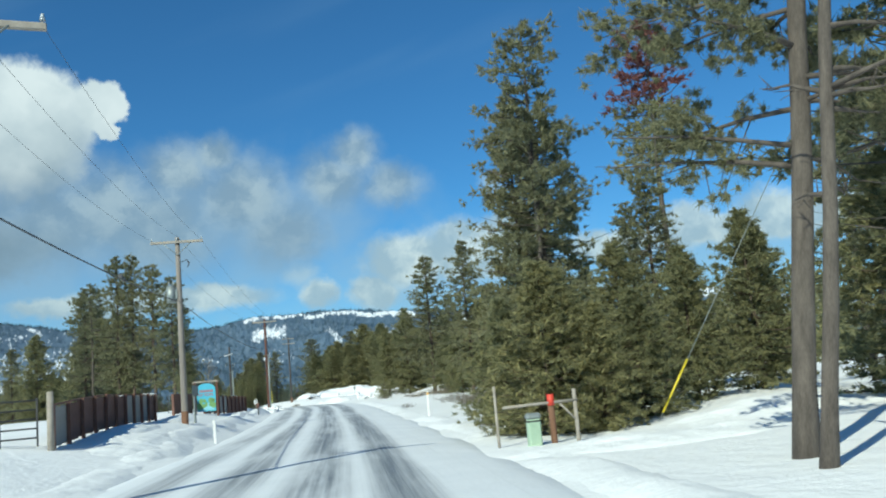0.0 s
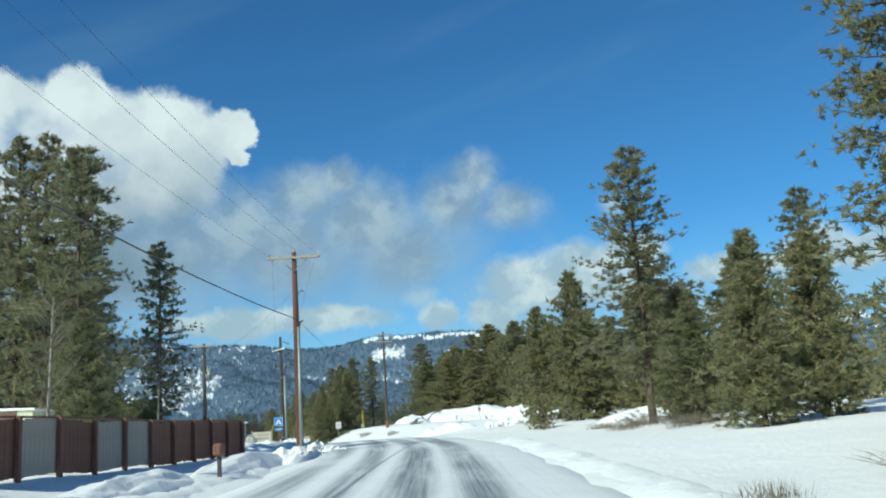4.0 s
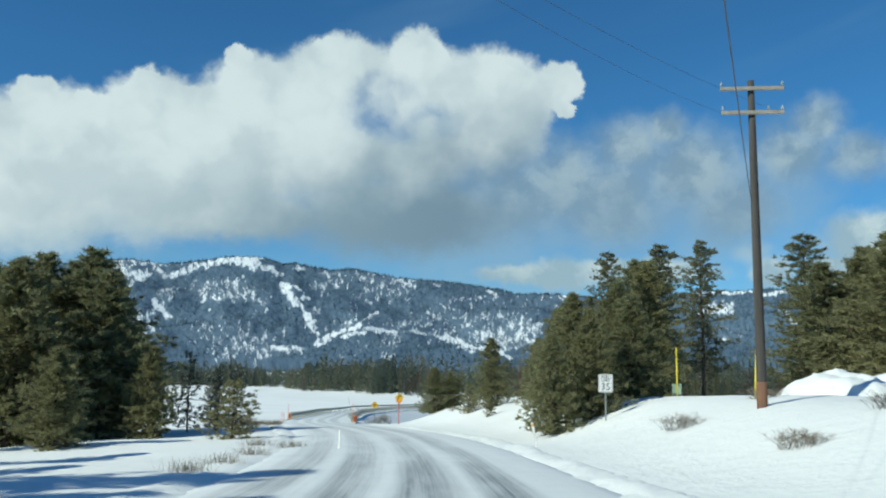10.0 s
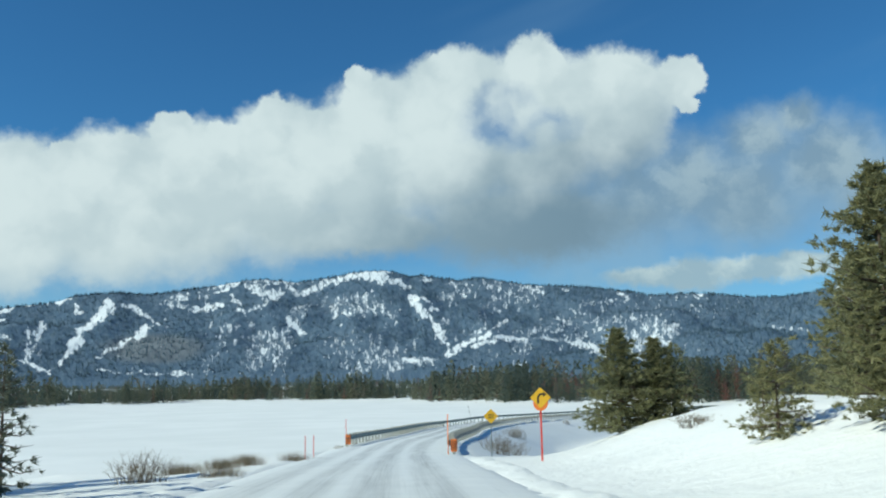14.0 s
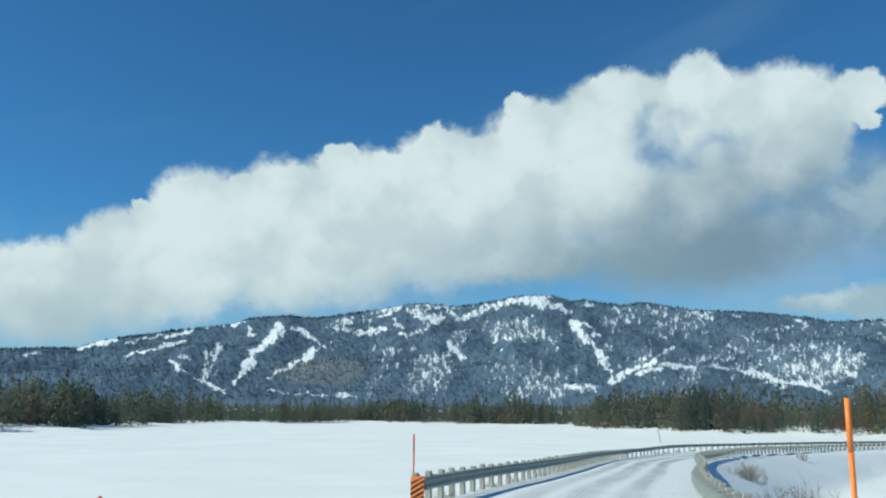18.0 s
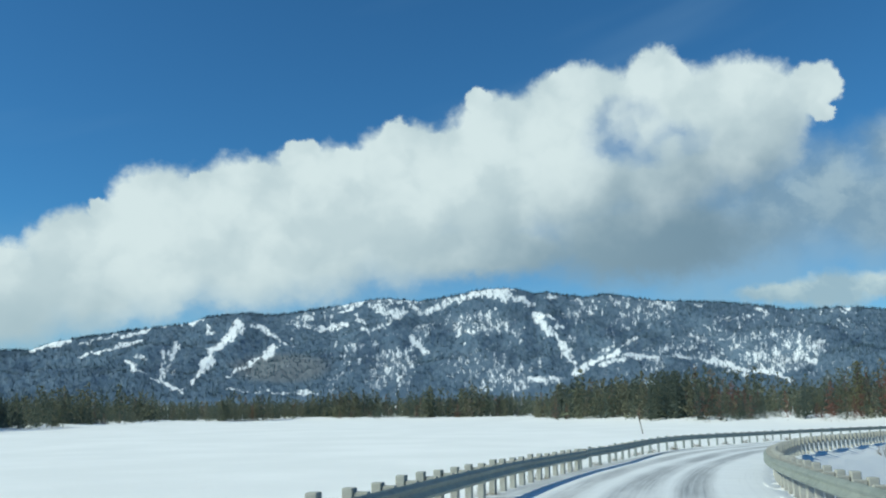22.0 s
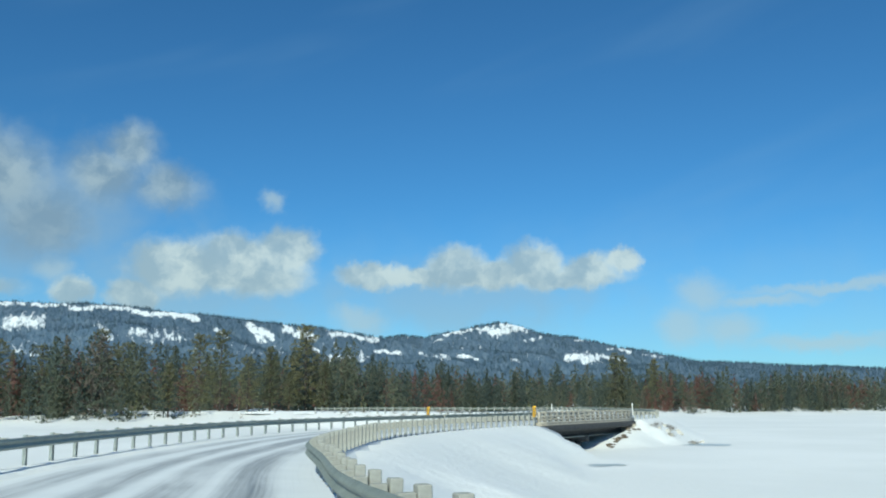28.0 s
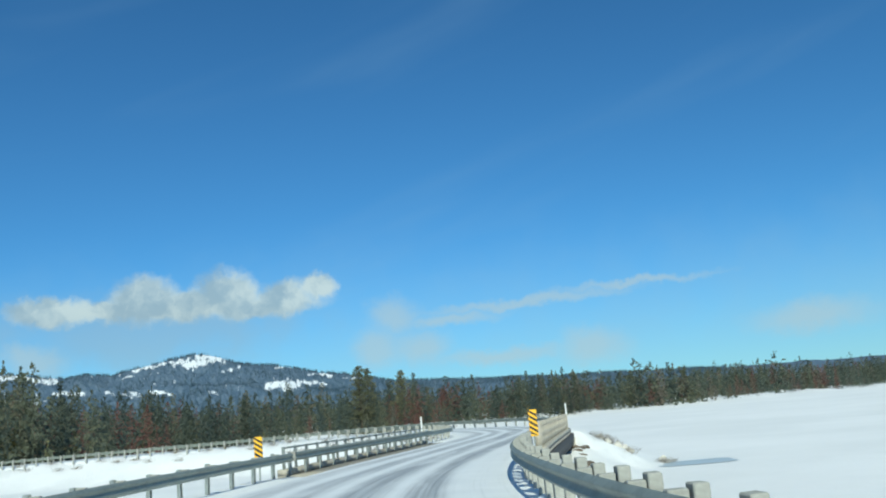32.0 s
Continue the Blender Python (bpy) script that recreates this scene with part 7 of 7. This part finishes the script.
stake(*spot(-33.0, 114.7), 1.95, M_marker, 0.025, (0, 14), "marker_stake", "leaning bright yellow plastic stake in the snow")
stake(*spot(-36.1, 155.3), 2.2, M_marker, 0.04, (0, 0), "marker_stake", "tall yellow utility marker post on the snowy bank")
stake(*spot(-31.3, 148.4), 2.1, M_marker, 0.04, (0, 3), "marker_stake", "tall yellow utility marker post on the snowy bank")
ub = thing("utility_box", pose(*spot(-36.7, 157.4), 0, 0, 20), "small pale green utility box on the bank", "cable box")
bm = bmesh.new()
box(bm, (0.42, 0.35, 0.75), (0, 0, 0.3), None, 0.03)
part("body", bm, M_green, ub)
bm = bmesh.new()
box(bm, (0.46, 0.39, 0.06), (0, 0, 0.69), None, 0.015)
part("lid", bm, M_green, ub)
ws = thing("back_of_sign", pose(*spot(-20.1, 144.5), 0, 0, 200), "small grey sign plate on a post by the snow heaps", "road sign")
sign_post(ws, 1.3, M_steel, 0.03)
part("plate", plate(0.32, 0.42, 0.03, 0.006, 0, (0, 0, 1.15)), M_steel, ws)
post = thing("timber_post", pose(*spot(-49.0, 127.5)), "short weathered timber post in the snow", "post")
speed_sign(*spot(-37.7, 150.1), 28.0, 1.55)
delineator(*spot(-42.8, 138.3), 0.95, None, 2, -25)
delineator(*spot(-38.4, 144.6), 0.95, M_yellow, -12, 30, label="leaning white delineator post with an orange tip")
bm = bmesh.new()
rod(bm, (0, 0, -0.3), (0, 0, 1.0), 0.06, 0.05, 8)
part("shaft", bm, M_arm, post)
at_ = spot(-67.6, 180.4)
curve_sign(*at_, 40.0, 0.48 - at_.z)
at_ = spot(-77.1, 190.5)
text_diamond(*at_, 40.0, -0.60 - at_.z)
for x, y in ((-82.5, 182.4), (-83.6, 184.0)):
    stake(*spot(x, y), 1.1, M_red_paint, 0.02, label="thin red snow stake beside the road")
stake(*spot(-92.2, 195.2), 1.1, M_red_paint, 0.02, (0, 0), label="thin red snow stake beside the road")
stake(*spot(-135.4, 266.4, 1.6), 1.1, M_bark, 0.03, (0, -14), "leaning_stake", "dark leaning stake outside the guard rail")

# ---- snow heaps, ridges, dry growth ----
heap(-22.3, 152.0, 7.5, 4.0, 1.55, 1, 10, 0.75, "long high heap of ploughed snow near the woods")
heap(-14.5, 143.0, 4.5, 2.8, 1.2, 2, 30, 0.8)
heap(-9.5, 138.0, 4.0, 2.6, 1.05, 3, 0, 0.8)
heap(-28.5, 148.5, 2.4, 1.8, 1.0, 4, 0, 0.45, "small broken heap of snow beside the pole")
heap(-20.8, 125.2, 3.2, 1.8, 0.75, 5, 25, 0.6, "smooth cone of snow by the road")
heap(-14.0, 124.5, 3.2, 2.0, 0.75, 6, 60, 0.8, "lumpy heap of ploughed snow at the junction")
heap(-11.0, 127.0, 3.6, 2.2, 0.75, 7, 20, 0.8, "lumpy heap of ploughed snow at the junction")
heap(-30.0, 102.3, 7.0, 1.4, 0.5, 8, -4, 0.7, "chunky ridge of broken snow at the junction")
heap(-18.6, 80.5, 1.0, 5.0, 0.5, 9, 10, 0.8, "chunky ridge of broken snow beside the pole")
heap(-24.0, 88.0, 3.5, 1.4, 0.4, 10, 10, 0.6, "chunky ridge of broken snow by the side road")
heap(3.6, 18.5, 3.6, 1.6, 0.32, 11, 10, 0.6)
heap(7.5, 22.0, 4.0, 2.4, 0.38, 12, 20, 0.6)
heap(-11.5, 30.0, 1.8, 4.5, 0.3, 13, 10, 0.3)
heap(4.5, 75.0, 3.0, 2.0, 0.9, 14, 0, 0.4)
heap(2.0, 104.0, 4.0, 2.0, 1.0, 15, 20, 0.4)
heap(-4.5, 101.0, 3.5, 1.6, 0.8, 16, 30, 0.4)
heap(7.0, 52.0, 3.5, 2.2, 0.7, 17, 10, 0.4)
berm(30, 78, 4.7, 0.8, 0.17, 21)
berm(82, 150, 4.8, 0.8, 0.17, 22)
berm(46, 120, -4.9, 0.8, 0.17, 23)
berm(120, 146, -5.0, 0.8, 0.2, 24)
berm(184, 264, 4.6, 0.7, 0.14, 25)
berm(180, 278, -4.5, 0.7, 0.12, 26)
berm(S_RAIL - 11, S_RAIL + 100, 3.55, 0.42, 0.10, 27, "crust of dirty snow under the guard rail")
berm(S_RAIL, S_RAIL + 62, -3.2, 0.42, 0.16, 28, "crust of dirty snow under the guard rail")
M_twig = leaf("bare_twigs", (0.25, 0.21, 0.165), (0.48, 0.43, 0.355))
brush_label = "tangle of bare grey-brown twigs and brush in the snow"
rb = np.random.RandomState(31)
for x, y, r, h in ((0.6, 46.0, 1.6, 1.0), (1.8, 43.5, 1.8, 1.5), (3.2, 41.5, 1.8, 1.6), (0.9, 41.0, 1.6, 1.0), (2.8, 47.0, 1.8, 1.6), (1.8, 49.5, 1.5, 1.4), (0.2, 52.0, 1.4, 1.0), (2.0, 54.5, 1.6, 1.1), (-0.6, 57.0, 1.2, 0.8), (-1.8, 62.0, 1.1, 0.7), (-5.2, 91.0, 1.2, 0.7), (-3.5, 86.0, 1.3, 0.7), (-73.8, 167.7, 0.9, 1.1), (-27.9, 136.0, 0.7, 0.45), (-26.0, 138.5, 0.8, 0.5), (-32.6, 143.2, 0.8, 0.6), (-30.5, 146.0, 0.7, 0.4), (-36.5, 131.5, 0.5, 0.35), (-56.5, 173.5, 0.8, 0.5), (-53.5, 172.5, 0.9, 0.45), (-60.5, 178.0, 0.7, 0.4), (-20.3, 132.0, 0.6, 0.3)):
    bush("bare_brush", spot(x, y), r, h, M_twig, brush_label, int(rb.randint(1000)), 130)
for k in range(9):
    x, y = -76.5 + rb.normal(0, 2.2) - 0.9 * k, 171.0 + rb.normal(0, 0.8) + 1.5 * k
    grass(spot(x, y), 0.8, 0.55, 60 + k, 160)
for x, y in ((-41.5, 131.5), (-43.5, 134.8), (-45.0, 138.5), (-47.0, 139.0), (-40.2, 129.0), (-48.2, 143.5), (-10.6, 100.5), (-7.0, 103.5), (-5.0, 60.5)):
    grass(spot(x, y), 0.7, 0.4, int(abs(x * 7 + y)), 70)
# brush inside the bend, below the right rail
for s, u, r, h in ((S_RAIL + 9, 6.6, 1.2, 1.7), (S_RAIL + 12, 7.5, 1.3, 1.6), (S_RAIL + 15, 6.8, 1.1, 1.5), (S_RAIL + 19, 8.0, 1.2, 1.2), (S_RAIL + 52, 7.0, 1.1, 1.6), (S_RAIL + 54, 7.8, 1.2, 1.5), (S_RAIL + 57, 7.2, 0.9, 1.3), (S_RAIL + 95, 6.2, 0.6, 1.1)):
    p = on_road(s, u)
    bush("bare_willow", spot(p.x, p.y), r, h, M_twig, "leafless willow shrub on the snowy embankment", int(s * 3) % 997, 60)
for s in np.arange(S_RAIL + 1.5, S_RAIL + 120, 5.3):
    s = float(s + rb.uniform(-1.5, 1.5))
    p = on_road(s, across(UL, s) - 0.4, -0.1)
    grass(p, 0.35, 0.42, int(s) % 500, 45, "dry grass poking through snow under the guard rail")
# fallen dead tree and thin bare saplings
fall = thing("fallen_tree", pose(*spot(2.6, 48.2, 0.1), 0, 0, 25), "fallen dead tree with bare grey branches in the snow", "fallen tree")
bm = bmesh.new()
chain(bm, [(-2.5, 0, 0.1), (0, 0.1, 0.35), (2.6, 0, 0.75)], [0.11, 0.09, 0.04], 8)
part("trunk", bm, M_bark, fall)
for k in range(14):
    x = rb.uniform(-1.5, 2.5)
    bm = bmesh.new()
    d = Vector((rb.uniform(0.2, 1.2), rb.normal(0, 0.8), rb.uniform(0.3, 1.4)))
    chain(bm, [(x, 0, 0.35), Vector((x, 0, 0.35)) + d * 0.5, Vector((x, 0, 0.4)) + d], [0.03, 0.018, 0.006], 5)
    part("branch", bm, M_arm, fall)
for x, y, h, sd_ in ((-33.5, 88.5, 7.5, 1), (-29.5, 90.0, 5.5, 2), (-20.2, 66.5, 4.2, 3), (-45.5, 170.0, 5.0, 4), (-57.0, 184.5, 5.5, 5)):
    sap = thing("bare_sapling", pose(*spot(x, y)), "leafless pale sapling with fine upright twigs", "tree")
    rg = random.Random(sd_)
    bm = bmesh.new()
    chain(bm, [(0, 0, -0.3), (0.05, 0.02, h * 0.5), (0.12, 0, h)], [0.05, 0.03, 0.006], 6)
    part("trunk", bm, M_arm, sap)
    bm = bmesh.new()
    for k in range(46):
        z = h * rg.uniform(0.25, 0.95)
        a, L = rg.uniform(0, 6.28), 0.32 * (h - z) + 0.25
        o = Vector((0.05, 0.02, z))
        e = o + Vector((L * math.cos(a), L * math.sin(a), L * 1.2))
        chain(bm, [o, o.lerp(e, 0.5) + Vector((0, 0, -0.04)), e], [0.014, 0.009, 0.003], 3)
    tagged(part("twigs", bm, M_twig, sap), kind="stuff")

# dry stubble on the far causeway's snowy side
for k in range(34):
    s = S_BR1 + 12 + 2.6 * k
    p = on_road(s, -5.6 - rb.uniform(0, 3.0))
    grass(spot(p.x, p.y), 0.9, 0.6, 300 + k, 60, "dry brown stubble on the snowy causeway bank")

# rocks and brush on the slope at the bridge's far end, snow piled before the long fence
for k in range(16):
    p = on_road(S_BR1 + 1.5 + rb.uniform(0, 7), 5.8 + rb.uniform(0, 5.0))
    if k % 2:
        boulder(spot(p.x, p.y, 0.05), (0.3 + 0.3 * rb.uniform(), 0.35, 0.28), 40 + k, M_pale_rock, "snow-dusted rock on the bridge embankment")
    else:
        bush("bare_brush", spot(p.x, p.y), 0.6, 0.5, M_twig, brush_label, 700 + k, 60)
M_ice = plain((0.42, 0.48, 0.49), (0.66, 0.71, 0.71), 0.6, 0.35, 0, 0.1)("wet_grey_ice")
for ix_, iy_, ra, rb_, sd_ in ((-82.0, 374.5, 3.0, 2.4, 1), (-105.4, 347.5, 1.6, 1.2, 2)):
    an = np.linspace(0, 2 * math.pi, 25)[:-1]
    rr_ = 1 + 0.35 * np.array([waves(np.array([math.cos(a) * 3]), np.array([math.sin(a) * 3]), 50 + sd_, 4.0)[0] for a in an])
    ring = np.stack([ix_ + ra * rr_ * np.cos(an), iy_ + rb_ * rr_ * np.sin(an)], 1)
    zc = float(np.median(ground_z(ring[:, 0], ring[:, 1]))) + 0.025
    v = np.vstack([np.column_stack([ring, np.full(24, zc)]), [[ix_, iy_, zc + 0.005]]])
    ob = arrays("ice_patch", v, [(k, (k + 1) % 24, 24) for k in range(24)], M_ice)
    tagged(ob, "patch of wet grey ice showing through the lake snow", "ice")
M_soil = plain((0.085, 0.065, 0.048), (0.20, 0.165, 0.125), 3.0, 0.95, 0, 0.8)("bare_brown_earth")
for k in range(22):
    f = rb.uniform(0, 1)
    p = on_road(S_BR1 - 0.5 - 11 * f, 4.7 + rb.uniform(0, 0.9) + 0.5 * f)
    boulder(spot(p.x, p.y, 0.0), (0.25 + 0.25 * rb.uniform(), 0.2 + 0.2 * rb.uniform(), 0.16), 80 + k, M_soil, "brown earth and stones at the bridge abutment")
heap(-17.6, 66.0, 0.9, 4.5, 0.55, 31, 7, 0.4, "snow piled against the long board fence")
heap(-18.6, 75.0, 0.9, 5.5, 0.6, 32, 7, 0.4, "snow piled against the long board fence")


# broken chunks of ploughed snow
def chunk_ridge(a, b, n, spread, size, seed, label):
    rg = random.Random(seed)
    for k in range(n):
        f = rg.random()
        x, y = a[0] + (b[0] - a[0]) * f + rg.gauss(0, spread), a[1] + (b[1] - a[1]) * f + rg.gauss(0, spread)
        r = size * rg.uniform(0.5, 1.3)
        boulder(spot(x, y, 0.10 + rg.uniform(0, 0.25)), (r, r * rg.uniform(0.7, 1.1), r * rg.uniform(0.6, 0.9)), seed + k * 1.7, M_snow, label, "snow_chunk")


chunk_ridge((-18.7, 78.5), (-19.6, 88.0), 34, 0.35, 0.24, 3, "broken chunk of ploughed snow by the pole")
chunk_ridge((-34.0, 105.0), (-27.5, 103.4), 34, 0.45, 0.34, 9, "broken chunk of ploughed snow at the junction")
for x, y in ((-7.1, 92.3), (-6.2, 90.0), (-5.2, 93.8), (-0.2, 53.4), (0.4, 55.5), (-0.8, 58.0), (-0.2, 61.4), (1.0, 51.0)):
    grass(spot(x, y), 1.0, 0.45, int(abs(x * 13 + y * 3)), 150)
heap(-13.4, 34.0, 1.0, 5.5, 0.3, 33, 10, 0.4, "snow piled against the near board fence")
heap(-15.2, 44.5, 1.0, 5.5, 0.28, 34, 10, 0.4, "snow piled against the near board fence")
chunk_ridge((-16.0, 121.0), (-10.5, 129.0), 40, 0.8, 0.30, 21, "broken chunk of ploughed snow at the parking place")
chunk_ridge((-24.0, 150.0), (-12.0, 141.0), 36, 1.0, 0.34, 27, "broken chunk of ploughed snow on the heap")
